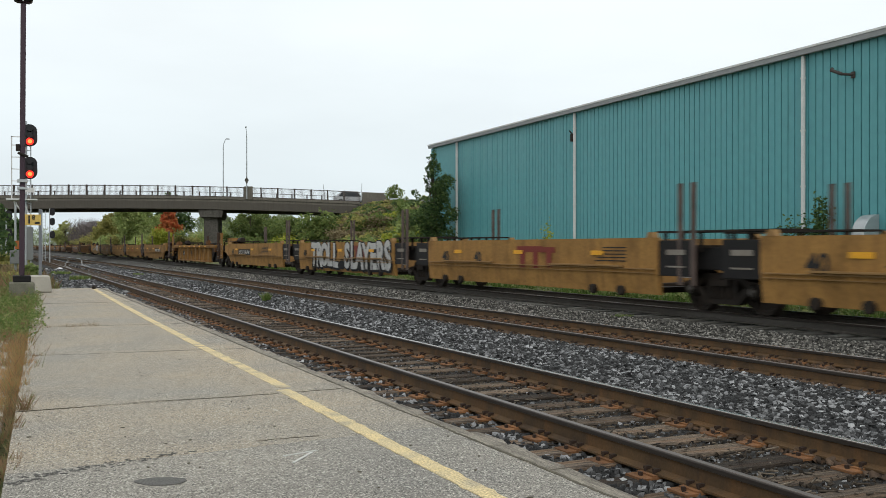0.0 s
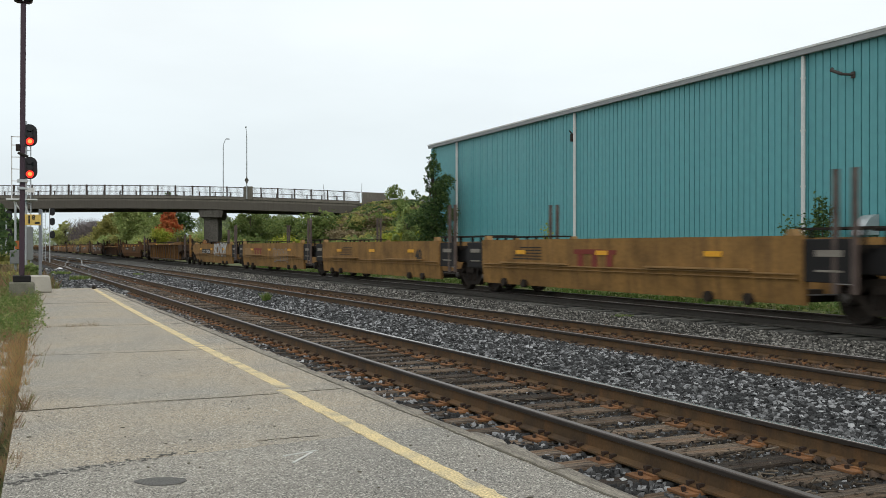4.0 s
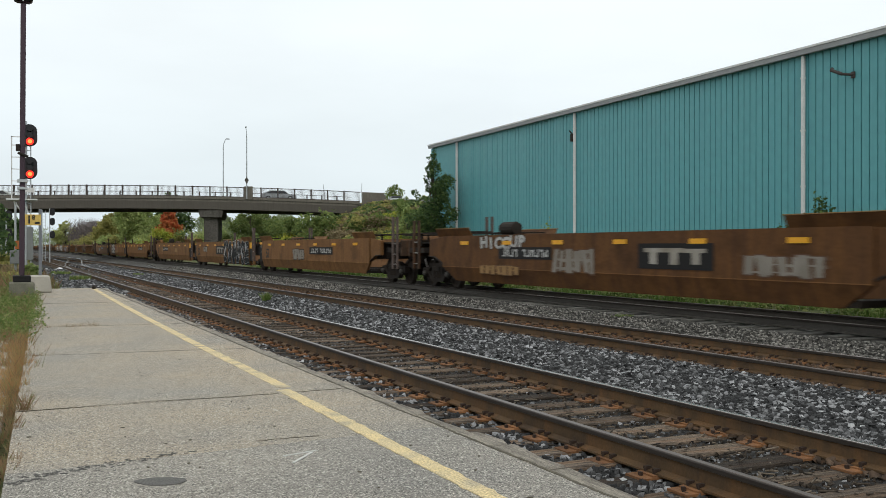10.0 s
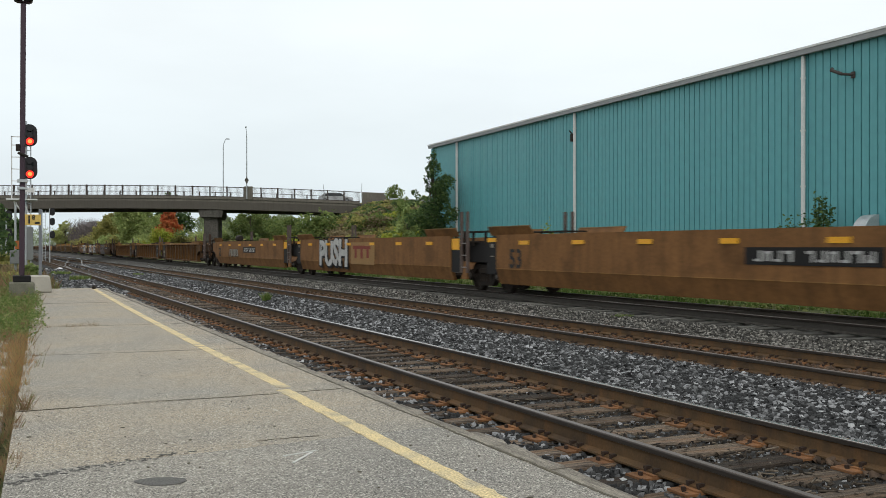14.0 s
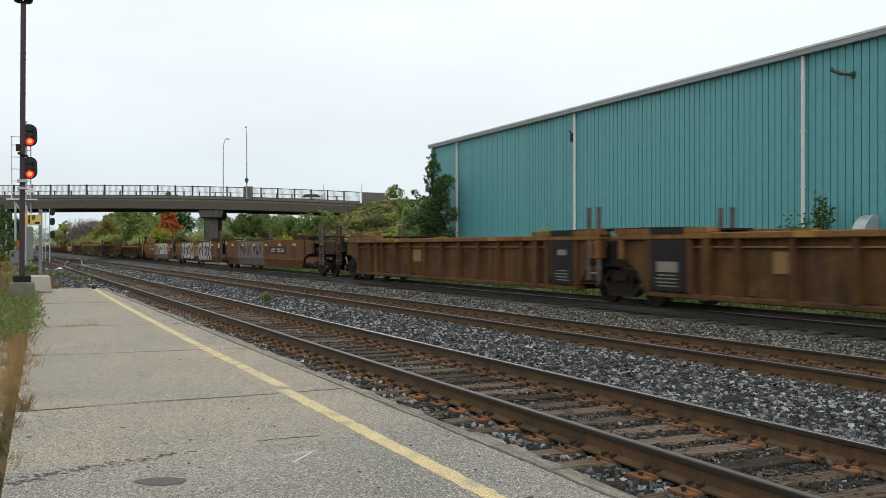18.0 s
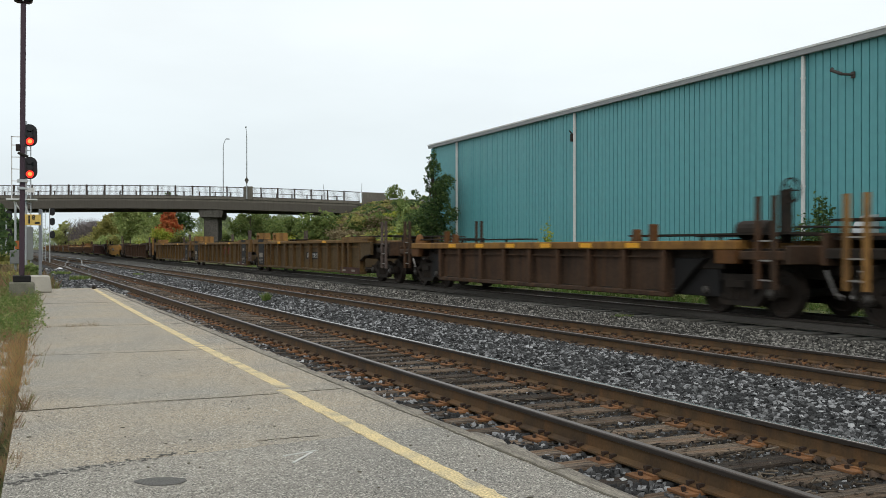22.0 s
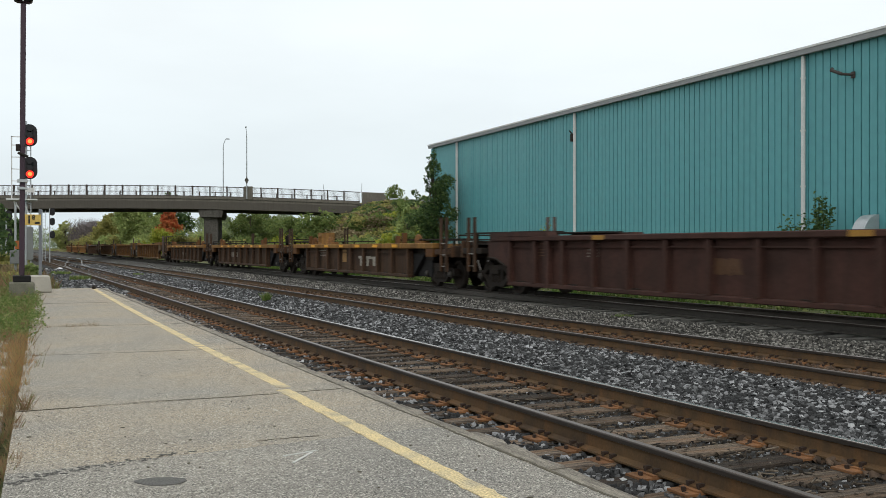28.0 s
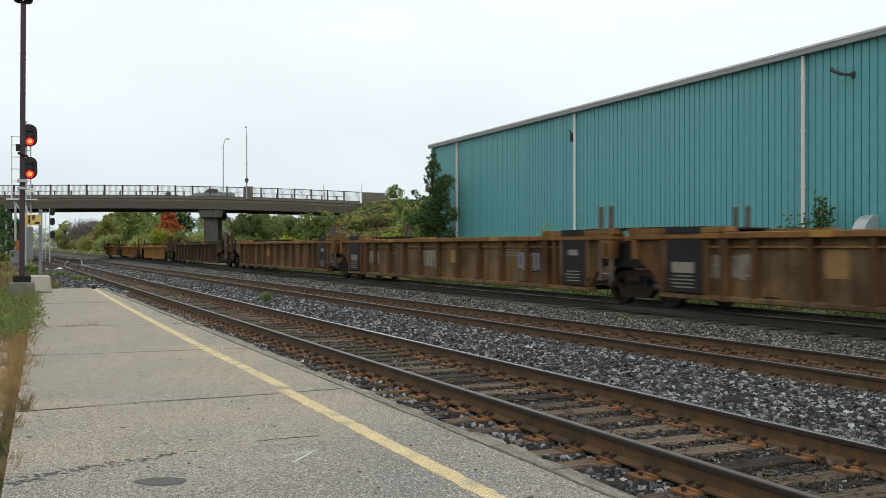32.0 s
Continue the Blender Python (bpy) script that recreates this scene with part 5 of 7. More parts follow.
blades("grass", "tall green grass beyond the platform's end", tall, 5000, 0.5, MAT["blades"], 9, 0.004)
verge = [(16.4 + r.uniform(0, 1.6), 7.0 * (70 / 7.0) ** r.random(), r.uniform(-0.05, 0.12), 0.3, 0.35, r.uniform(0.10, 0.26)) for _ in range(260)]
v, f = leaf_cloud(verge, 16000, 0.05, 621)
tagged(new("verge_weeds", raw_mesh("verge_weeds", v, f, [MAT["leaf_weed"]])), "low green leafy weeds beyond the far track", "weeds", kind="stuff")
clumps = []
for k in range(260):
    y = 15.8 * (30 / 15.8) ** r.random()
    clumps.append((left_edge(y) - r.uniform(-0.10, 1.3), y, r.uniform(0.0, 0.16), r.uniform(0.10, 0.22), r.uniform(0.10, 0.22), r.uniform(0.10, 0.26)))
v, f = leaf_cloud(clumps, 15000, 0.022, 620)
tagged(new("leafy_weeds", raw_mesh("leafy_weeds", v, f, [MAT["leaf_weed"]])), "lush green leafy weeds round the pole base", "weeds", kind="stuff")
blades("grass", "green grass beside the platform", [(left_edge(y) - r.uniform(0.05, 1.4), y, -0.08, 0.3, r.uniform(0.4, 1.3)) for y in [15.5 + 0.13 * k for k in range(155)]], 22000, 0.22, MAT["blades"], 2, 0.0026)
blades("dry_grass", "dry stalks among the grass beside the platform", [(left_edge(y) - r.uniform(0.05, 1.4), y, -0.08, 0.3, r.uniform(0.4, 1.5)) for y in [12 + 0.13 * k for k in range(180)]], 9000, 0.24, MAT["dry_blades"], 6, 0.0016)
blades("joint_grass", "dry weeds growing in the platform joints", [(r.uniform(0.1, 1.6), 17.9, PLAT_Z - 0.02, 0.07, r.uniform(0.3, 1)) for _ in range(22)] + [(r.uniform(0.2, 0.6), 13.25, PLAT_Z - 0.02, 0.08, r.uniform(0.4, 1)) for _ in range(8)] + [(0.15 + r.uniform(0, 0.12), 8.9, PLAT_Z - 0.02, 0.06, 1.6) for _ in range(6)] + [(r.uniform(1.5, 2.1), 6.8, PLAT_Z - 0.02, 0.02, 0.25) for _ in range(9)], 900, 0.11, MAT["dry_blades"], 3, 0.0012)
blades("grass", "bright grass beyond the far track", [(r.uniform(16.6, 21.5), y, ground_z(19, y) - 0.05, 0.8, r.uniform(0.5, 1.2)) for y in [8 + 0.35 * k for k in range(170)]], 30000, 0.22, MAT["verge_blades"], 4, 0.009)
emb = []
rr = random.Random(78)
for k in range(2400):
    bx, by = rr.uniform(24, 46), rr.uniform(60, 121)
    gz = ground_z(bx, by)
    if gz > 0.4:
        emb.append((bx, by, gz + (0.15 if gz < 5.3 else 0.02), 0.7, 0.7, 0.4 if gz < 5.3 else 0.16))
for k, mat in enumerate(("leaf_olive", "leaf_mid", "leaf_brown", "leaf_dark")):
    v, f = leaf_cloud(emb[k::4], 14000, 0.15, 500 + k)
    tagged(new("embankment_growth", raw_mesh("embankment_growth", v, f, [MAT[mat]])), "tangled low weeds covering the embankment", "weeds", kind="stuff")
for k, (bx, by, bw, bh, mat) in enumerate(((19.6, 158, 5, 3.5, "leaf_green"), (22.5, 160, 5, 4.5, "leaf_green"), (27.5, 163, 6, 5, "leaf_olive"), (31, 158, 6, 5.5, "leaf_green"), (34.5, 164, 6, 5, "leaf_haze"), (26, 145, 4, 3, "leaf_olive"), (29, 150, 5, 4, "leaf_green"), (18.8, 175, 4, 3.5, "leaf_olive"), (19.6, 205, 5, 4, "leaf_green"), (21, 260, 7, 5, "leaf_olive"), (23, 300, 9, 5, "leaf_olive"))):
    bush("tangled bush beyond the train", bx, by, -0.2, bw, 4, bh, MAT[mat], 540 + k, 2600, 0.2)
blades("track_weeds", "small weeds between the tracks", [(7.0, 27.1, -0.15, 0.09, 1.3), (7.0, 55, -0.15, 0.3, 0.7), (3.6, 50, -0.15, 0.5, 1.0), (3.3, 60, -0.15, 0.6, 1.0), (12.6, 17.5, -0.15, 0.25, 0.5)], 1500, 0.2, MAT["blades"], 5)

edge = [(rr.uniform(16.8, 21.0), y, -0.05, 1.2, 1.2, 0.45 * rr.uniform(0.5, 1.6)) for y in range(118, 420, 2) for _ in range(2)]
for k, mat in enumerate(("leaf_brown", "leaf_olive", "leaf_mid")):
    v, f = leaf_cloud(edge[k::3], 4200, 0.24, 560 + k)
    tagged(new("trackside_weeds", raw_mesh("trackside_weeds", v, f, [MAT[mat]])), "dry weeds along the far side of the line", "weeds", kind="stuff")

# white house far off behind the trees
house = thing("house", "white house with a dark gable roof behind distant trees", "house", m=pose(30.0, 340, 0, 0, 0, 12))
part("wall", Shape().prism([(-3, 0), (3, 0), (3, 7), (0, 9.8), (-3, 7)], 0, 9, "y"), MAT["white_wall"], house)
part("roof", Shape().prism([(-3.3, 6.7), (0, 9.85), (3.3, 6.7), (3.3, 7.0), (0, 10.2), (-3.3, 7.0)], -0.4, 9.4, "y"), MAT["dark_roof"], house)
for zz in (1.6, 4.6):
    for xx in (-1.6, 0.9):
        part("window", Shape().box(xx, xx + 0.9, -0.06, 0.02, zz, zz + 1.4), MAT["glass"], house)


# ---- the container train: empty well cars ----
SPEED = 21.8
SETBACK = 13.0 * 0.463 + 0.15      # the along-track setback of a point abreast of the platform
MESHES = {}


def kept(key, make):
    if key not in MESHES:
        MESHES[key] = make()
    return MESHES[key]


def side_frame_mesh():
    s = Shape()
    s.prism([(-1.12, 0.40), (-1.12, 0.62), (-0.72, 0.66), (-0.5, 0.80), (0.5, 0.80), (0.72, 0.66), (1.12, 0.62), (1.12, 0.40), (0.96, 0.40), (0.72, 0.50), (0.46, 0.67), (-0.46, 0.67), (-0.72, 0.50), (-0.96, 0.40)], -0.09, 0.09, "x")
    s.prism([(-0.76, 0.49), (-0.46, 0.19), (0.46, 0.19), (0.76, 0.49), (0.62, 0.53), (0.38, 0.31), (-0.38, 0.31), (-0.62, 0.53)], -0.09, 0.09, "x")
    s.box(-0.09, 0.09, -0.42, -0.29, 0.28, 0.68).box(-0.09, 0.09, 0.29, 0.42, 0.28, 0.68)
    s.box(-0.16, 0.12, -0.27, 0.27, 0.55, 0.68)
    for yy in (-0.18, 0.0, 0.18):
        s.rod((-0.06, yy, 0.30), (-0.06, yy, 0.56), 0.065, 8)
    for yy in (-0.89, 0.89):
        s.lathe([(0.02, -0.13), (0.13, -0.13), (0.15, -0.09), (0.15, 0.09)], (0, yy, 0.46), "x", 10)
    return s.mesh("side_frame", MAT["dark_steel"])


def wheel_mesh():
    s = Shape()
    s.lathe([(0.02, -0.08), (0.12, -0.08), (0.14, -0.03), (0.34, -0.02), (0.37, -0.065), (0.445, -0.065), (0.45, 0.045), (0.48, 0.055), (0.48, 0.08), (0.37, 0.075), (0.34, 0.03), (0.13, 0.03), (0.12, 0.10), (0.02, 0.10)], (0, 0, 0), "x", 22)
    return s.mesh("wheel", MAT["wheel"], smooth=False)


def truck(parent, y):
    me = kept("truck", lambda: Shape().box(-1.0, 1.0, -0.22, 0.22, 0.42, 0.72).rod((-0.7, -0.89, 0.46), (0.7, -0.89, 0.46), 0.08).rod((-0.7, 0.89, 0.46), (0.7, 0.89, 0.46), 0.08).box(-0.75, 0.75, -0.35, -0.25, 0.3, 0.4).box(-0.75, 0.75, 0.25, 0.35, 0.3, 0.4).mesh("truck", MAT["dark_steel"]))
    t = part("truck", me, None, parent, "dark grimy two-axle truck", m=pose(0, y, 0))
    fr = kept("side_frame", side_frame_mesh)
    wh = kept("wheel", wheel_mesh)
    for sx in (-1, 1):
        part("side_frame", fr, None, t, m=pose(sx * 0.99, 0, 0))
        for yy in (-0.89, 0.89):
            part("wheel", wh, None, t, m=pose(sx * 0.755, yy, 0.45, 0, 0, 180 if sx > 0 else 0))
            if sx < 0:
                # cap steel is paler than the frame, as a painted glint
                part("bearing_cap", kept("bearing_cap", lambda: Shape().lathe([(0.015, -0.06), (0.06, -0.055), (0.085, -0.02), (0.085, 0.02)], (0, 0, 0), "x", 12).mesh("bearing_cap", MAT["dull_steel"])), None, t, "bearing cap paled for its glint", m=pose(-1.12, yy, 0.46))
    return t


def ladder_mesh(top, low, mat=None):
    s = Shape()
    for yy in (-0.2, 0.2):
        s.box(-0.035, 0.035, yy - 0.05, yy + 0.05, low, top)
    z = low + 0.15
    while z < 1.75:
        s.box(-0.02, 0.02, -0.2, 0.2, z, z + 0.03)
        z += 0.36
    me = s.mesh("ladder", mat or MAT["ladder_steel"])
    me.materials.append(MAT["bright_steel"])
    me.polygons.foreach_set("material_index", [0 if k < 12 else 1 for k in range(len(me.polygons))])
    return me


def brake_wheel(parent, x, y, z):
    s = Shape()
    s.lathe([(0.205, -0.015), (0.235, -0.015), (0.235, 0.015), (0.205, 0.015), (0.205, -0.015)], (x, y, z), "y", 18)
    s.f = s.f[:-2]
    for k in range(5):
        a = k * 1.257
        s.rod((x, y, z), (x + 0.22 * math.cos(a), y, z + 0.22 * math.sin(a)), 0.014, 4)
    part("brake_wheel", s.rod((x, y - 0.05, z), (x, y + 0.15, z), 0.03, 6), MAT["dark_steel"], parent, "spoked hand brake wheel")


def side_sheet(h0, h1, zb, zt, slope0, slope1, inset=0.11, crease=0.80):
    """A side wall as an outline along y with its foot drawn in below a crease; near side, outer face at x = -1.5."""
    s = Shape()
    rows = [(-1.5 + inset, zb), (-1.5, crease), (-1.5, zt), (-1.40, zt), (-1.40, crease), (-1.40 + inset, zb)]
    n = len(rows)
    for yy, sl in ((h0, slope0), (h1, -slope1)):
        for x, z in rows:
            s.v.append((x, yy + (sl if z == zb else 0), z))
    for j in range(n):
        s.f.append((j, (j + 1) % n, n + (j + 1) % n, n + j))
    s.f += [tuple(range(n - 1, -1, -1)), tuple(range(n, 2 * n))]
    return s


def mirrored(me):
    """The same mesh for the other side of the car."""
    c = me.copy()
    c.transform(Matrix.Diagonal((-1, 1, 1, 1)))
    c.flip_normals()
    return c


LOOK = {
    "gold": "gold-painted", "grimy_gold": "grimy gold-painted", "fresh_gold": "bright gold", "dull_gold": "dull gold", "tan": "tan weathered", "brown": "brown oxide", "umber": "dark umber", "maroon": "maroon oxide", "oxide": "rust-blotched brown", "olive": "olive brown", "rust": "rusty orange", "rusted": "dark brown rusty", "dusty": "dusty tan",
}
KINDS = {"s40": ("smooth-sided short well car", 0.31, 1.52), "s53": ("smooth-sided long well car", 0.30, 1.66), "rib": ("rib-sided long well car", 0.27, 1.61), "low": ("low rib-sided well car with yellow chords", 0.28, 1.45)}
UNITS = []


def well_unit(kind, col, Tf, Tr, first, last, end_front, end_rear, extra=()):
    """One car body. Tf and Tr: seconds at which its front and rear trucks come abreast; the ends may be couplers or shared trucks."""
    what, zb, zt = KINDS[kind]
    h = SPEED * (Tr - Tf) / 2
    pm = PAINT["umber" if col == "rusted" else col]
    u = thing("well_car", LOOK[col] + " " + what + ", empty and moving", "well car", group="container train")
    key = (kind, col, round(h, 2), end_front, end_rear)
    e0, e1 = -h + (1.35 if end_front else 1.5), h - (1.35 if end_rear else 1.5)
    if kind == "rib":
        e0, e1 = -h + 1.35, h - 1.35
    if kind == "low":
        e0, e1 = -h + 1.75, h - 1.75
    # side walls
    if kind in ("s40", "s53"):
        sl0, sl1 = (0.75 if end_front else 0.0), (0.75 if end_rear else 0.0)
        cr = 0.86 if kind == "s40" else 0.72
        near = kept(("side",) + key, lambda: side_sheet(e0, e1, zb, zt, sl0, sl1, 0.06 if kind == "s40" else 0.13, cr).mesh("side_wall", pm))
        far = kept(("side2",) + key, lambda: mirrored(near))
        w = part("side_wall", near, None, u)
        part("side_wall", far, None, u)
        if kind == "s40":
            for a, b in ((0.10, 0.36), (0.62, 0.90)):
                y0, y1 = e0 + (e1 - e0) * a, e0 + (e1 - e0) * b
                part("step_ledge", Shape().box(-1.60, -1.5, y0, y1, 0.885, 0.92), MAT["pale_patch"], w)
            part("waist_rail", Shape().box(-1.545, -1.5, e0 + 0.1, e1 - 0.1, 0.84, 0.865).box(-1.53, -1.49, e0 + 0.1, e1 - 0.1, 0.76, 0.775), MAT["pale_patch"], w)
            for yy in (e0 + 1.3, e0 + 2.4, e1 - 1.3, e1 - 2.4):
                part("jack_pad", kept("jack_pad", lambda: Shape().lathe([(0.02, -0.05), (0.11, -0.05), (0.11, 0.08)], (0, 0, 0), "x", 10).mesh("jack_pad", MAT["dark_steel"])), None, w, m=pose(-1.5, yy, 0.36))
        else:
            # thin strip of another paint tone along the crease
            part("crease_edge", kept(("crease",) + key, lambda: Shape().box(-1.506, -1.495, e0 + 0.02, e1 - 0.02, 0.712, 0.73).mesh("crease_edge", PAINT["dull_gold" if col in ("tan", "oxide") else "tan"])), None, w, "pale strip along the crease")
            for a, sgn in ((e0 - 0.45, 1), (e1 + 0.45, -1)):
                for sx in (-1, 1):
                    s = Shape()
                    for yy in (a, a + sgn * 2.35):
                        s.v += [(sx * 1.42, yy, zt - 0.02), (sx * 1.54, yy, zt + 0.22), (sx * 1.51, yy, zt + 0.22), (sx * 1.38, yy, zt - 0.02)]
                    s.f = [(0, 1, 5, 4), (1, 2, 6, 5), (2, 3, 7, 6), (3, 0, 4, 7), (3, 2, 1, 0), (4, 5, 6, 7)]
                    gd = part("end_guide", s, pm, u, "outward-leaning end guide plate")
                    part("guide_lip", Shape().box(min(sx * 1.55, sx * 1.50), max(sx * 1.55, sx * 1.50), min(a, a + sgn * 2.35), max(a, a + sgn * 2.35), zt + 0.222, zt + 0.24), MAT["pale_patch"], gd)
    else:
        chord_m = PAINT["chord"] if kind == "low" else PAINT[{"rust": "rusty_chord", "dusty": "rusty_chord", "rusted": "rusty_chord", "olive": "olive_chord"}.get(col, col)]
        rib_m = PAINT[{"rusted": "rusty_rib", "olive": "olive_rib", "dusty": "rust"}.get(col, col)]
        wall = kept(("wall",) + key, lambda: Shape().box(-1.33, -1.27, e0, e1, zb, zt - 0.1).mesh("side_wall", pm))
        ct = 0.18 if kind == "low" else 0.13
        c0, c1 = (-h - 0.35, h + 0.35) if kind == "low" else (-h + (0.45 if end_front else 0.32), h - (0.45 if end_rear else 0.32))
        for sx in (-1, 1):
            w = part("side_wall", wall if sx < 0 else kept(("wall2",) + key, lambda: mirrored(wall)), None, u)
            part("top_chord", kept(("chord", sx) + key, lambda: Shape().box(min(sx * 1.5, sx * 1.12), max(sx * 1.5, sx * 1.12), c0, c1, zt - ct, zt).mesh("top_chord", chord_m, bevel=0.02)), None, u)
            part("bottom_chord", kept(("bchord", sx) + key, lambda: Shape().box(min(sx * 1.46, sx * 1.2), max(sx * 1.46, sx * 1.2), e0, e1, zb, zb + 0.11).mesh("bottom_chord", pm, bevel=0.02)), None, u)
            part("stiffener", kept(("stiff", sx) + key, lambda: Shape().box(min(sx * 1.40, sx * 1.35), max(sx * 1.40, sx * 1.35), e0 + 0.03, e1 - 0.03, zt - ct - 0.17, zt - ct - 0.14).mesh("stiffener", PAINT["dull_gold"] if kind == "rib" and col in ("rust", "olive", "dusty") else pm)), None, w)
            n = 9 if kind == "low" else 13
            rib = kept(("rib", kind, col, sx), lambda: Shape().prism([(-0.07, zb + 0.1), (0.07, zb + 0.1), (0.07, zt - ct), (-0.07, zt - ct)], min(sx * 1.475, sx * 1.32), max(sx * 1.475, sx * 1.32), "x").mesh("rib", rib_m, bevel=0.015))
            for k in range(n):
                part("rib", rib, None, w, m=pose(0, e0 + 0.1 + (e1 - e0 - 0.2) * k / (n - 1), 0))
            if kind == "rib":
                for a, sgn in ((c0 - 0.05, 1), (c1 + 0.05, -1)):
                    part("raised_chord", Shape().prism([(a, zt), (a, zt + 0.11), (a + sgn * 3.1, zt + 0.11), (a + sgn * 3.15, zt)], min(sx * 1.5, sx * 1.2), max(sx * 1.5, sx * 1.2), "x"), chord_m, u, "raised end of the top chord")
                    part("post", Shape().box(min(sx * 1.48, sx * 1.2), max(sx * 1.48, sx * 1.2), a + sgn * 3.05 - 0.1, a + sgn * 3.05 + 0.1, zb, zt + 0.02), rib_m, u)
    if col == "olive":
        sk = part("lower_skirt", Shape().box(-1.478, -1.40, e0 + 0.05, e0 + 2.4, zb - 0.01, zb + 0.24), PAINT["maroon"], u, "maroon lower skirt with white dashes")
        part("dash", Shape().box(-1.482, -1.478, e0 + 0.6, e0 + 1.0, zb + 0.08, zb + 0.16).box(-1.482, -1.478, e0 + 1.7, e0 + 2.1, zb + 0.08, zb + 0.16), MAT["faded_white"], sk)
    # well floor
    for k in range(7):
        part("floor_beam", kept("floor_beam", lambda: Shape().box(-1.36, 1.36, -0.2, 0.2, 0.02, 0.14).mesh("floor_beam", MAT["dark_steel"])), None, u, m=pose(0, e0 + 0.6 + (e1 - e0 - 1.2) * k / 6, zb))
    # ends
    for end, a, sgn, is_end in (("front", -h, 1, end_front), ("rear", h, -1, end_rear)):
        b = e0 if sgn > 0 else e1
        s = Shape()
        s.box(-1.15, 1.15, min(a + sgn * 0.35, b + sgn * 0.3), max(a + sgn * 0.35, b + sgn * 0.3), 0.88, zt - 0.18)
        part("end_bulkhead", kept(("bulk", end) + key, lambda: s.mesh("end_bulkhead", MAT["dark_steel"], bevel=0.02)), None, u)
        out = 1.55 if is_end else -0.12
        w0, w1 = sorted((a - sgn * out, b + sgn * (1.5 if is_end else 0.3)))
        s2 = Shape()
        for x0, x1 in ((-1.32, -0.55), (0.55, 1.32)):
            s2.box(x0, x1, w0, w1, zt + 0.10, zt + 0.14)
            for k in range(3):
                yk = w0 + (w1 - w0) * (k + 0.5) / 3
                s2.box(x0 + 0.03, x0 + 0.09, yk - 0.03, yk + 0.03, zt - 0.3, zt + 0.10)
        s2.box(-1.25, 1.25, min(a - sgn * out, b), max(a - sgn * out, b), zt - 0.22, zt - 0.16)
        part("walkway", kept(("walk", end) + key, lambda: s2.mesh("walkway", MAT["dark_steel"])), None, u, "dark grated end walkway")
        if is_end and kind != "low":
            for sx in (-1, 1):
                sh = Shape().prism([(b + sgn * 0.02, zt - 0.01), (a + sgn * 0.25, zt - 0.10), (a + sgn * 0.25, 1.02), (a + sgn * 0.75, 1.0), (b + sgn * 0.02, 0.78)], min(sx * 1.46, sx * 1.34), max(sx * 1.46, sx * 1.34), "x")
                part("end_shoulder", kept(("shoulder", end, sx) + key, lambda: sh.mesh("end_shoulder", pm, bevel=0.015)), None, u, "side shoulder above the truck")
                part("edge_pipe", kept(("epipe", end, sx, round(h, 2), kind), lambda: Shape().rod((sx * 1.48, a + sgn * 0.25, 1.03), (sx * 1.48, a + sgn * 0.75, 1.0), 0.025, 6).rod((sx * 1.48, a + sgn * 0.75, 1.0), (sx * 1.48, b, 0.79), 0.025, 6).mesh("edge_pipe", MAT["pale_patch"] if kind == "s40" else MAT["dark_steel"])), None, u)
            part("end_beam", kept(("ebeam", end) + key, lambda: Shape().box(-1.42, 1.42, min(a - sgn * 0.3, a - sgn * 1.5), max(a - sgn * 0.3, a - sgn * 1.5), 1.12, 1.30).mesh("end_beam", MAT["dark_steel"], bevel=0.02)), None, u)
        if kind == "low":
            k0, k1 = sorted((a + sgn * 0.5, b))
            part("end_web", kept(("web", end) + key, lambda: Shape().box(-1.12, 1.12, k0, k1, zb + 0.05, zt - 0.18).prism([(b, zb + 0.05), (b, 1.1), (a + sgn * 0.75, 1.1), (a + sgn * 1.05, 0.9)], -1.26, -1.12, "x").mesh("end_web", MAT["black"], bevel=0.02)), None, u, "black end web")
            part("end_frame", kept(("eframe", end) + key, lambda: Shape().box(-1.45, -1.3, min(a - sgn * 0.4, a - sgn * 1.55), max(a - sgn * 0.4, a - sgn * 1.55), 1.08, 1.25).box(1.3, 1.45, min(a - sgn * 0.4, a - sgn * 1.55), max(a - sgn * 0.4, a - sgn * 1.55), 1.08, 1.25).box(-1.2, 1.2, min(a - sgn * 0.4, a - sgn * 1.4), max(a - sgn * 0.4, a - sgn * 1.4), 1.0, 1.2).mesh("end_frame", PAINT["umber"], bevel=0.02)), None, u)
            part("chord_bracket", kept(("cbracket", end, round(h, 2)), lambda: Shape().box(-1.49, -1.30, *sorted((a - sgn * 0.33, a + sgn * 0.22)), 1.0, zt - 0.185).mesh("chord_bracket", PAINT["brown"], bevel=0.015)), None, u, "hanging bracket at the chord's end")
            part("corner_post", kept("cpost", lambda: Shape().prism([(-0.12, 0), (0.12, 0), (0.06, 0.26), (-0.06, 0.26)], -1.46, -1.3, "x").mesh("corner_post", PAINT["brown"], bevel=0.012)), None, u, "rusty tapered stop post", m=pose(0, b + sgn * 1.1, zt))
            part("corner_post", kept("cpost2", lambda: Shape().box(-1.46, -1.32, -0.09, 0.09, 0, 0.36).mesh("corner_post", PAINT["brown"], bevel=0.012)), None, u, "rusty square stop post", m=pose(0, b + sgn * 0.5, zt))
        if is_end:
            s3 = Shape().box(-0.35, 0.35, min(a + sgn * 0.3, a - sgn * 1.35), max(a + sgn * 0.3, a - sgn * 1.35), 0.72, 1.05).box(-0.12, 0.12, min(a - sgn * 1.3, a - sgn * 1.86), max(a - sgn * 1.3, a - sgn * 1.86), 0.78, 1.0)
            s3.box(-0.2, 0.2, min(a - sgn * 1.72, a - sgn * 1.84), max(a - sgn * 1.72, a - sgn * 1.84), 0.72, 1.05)
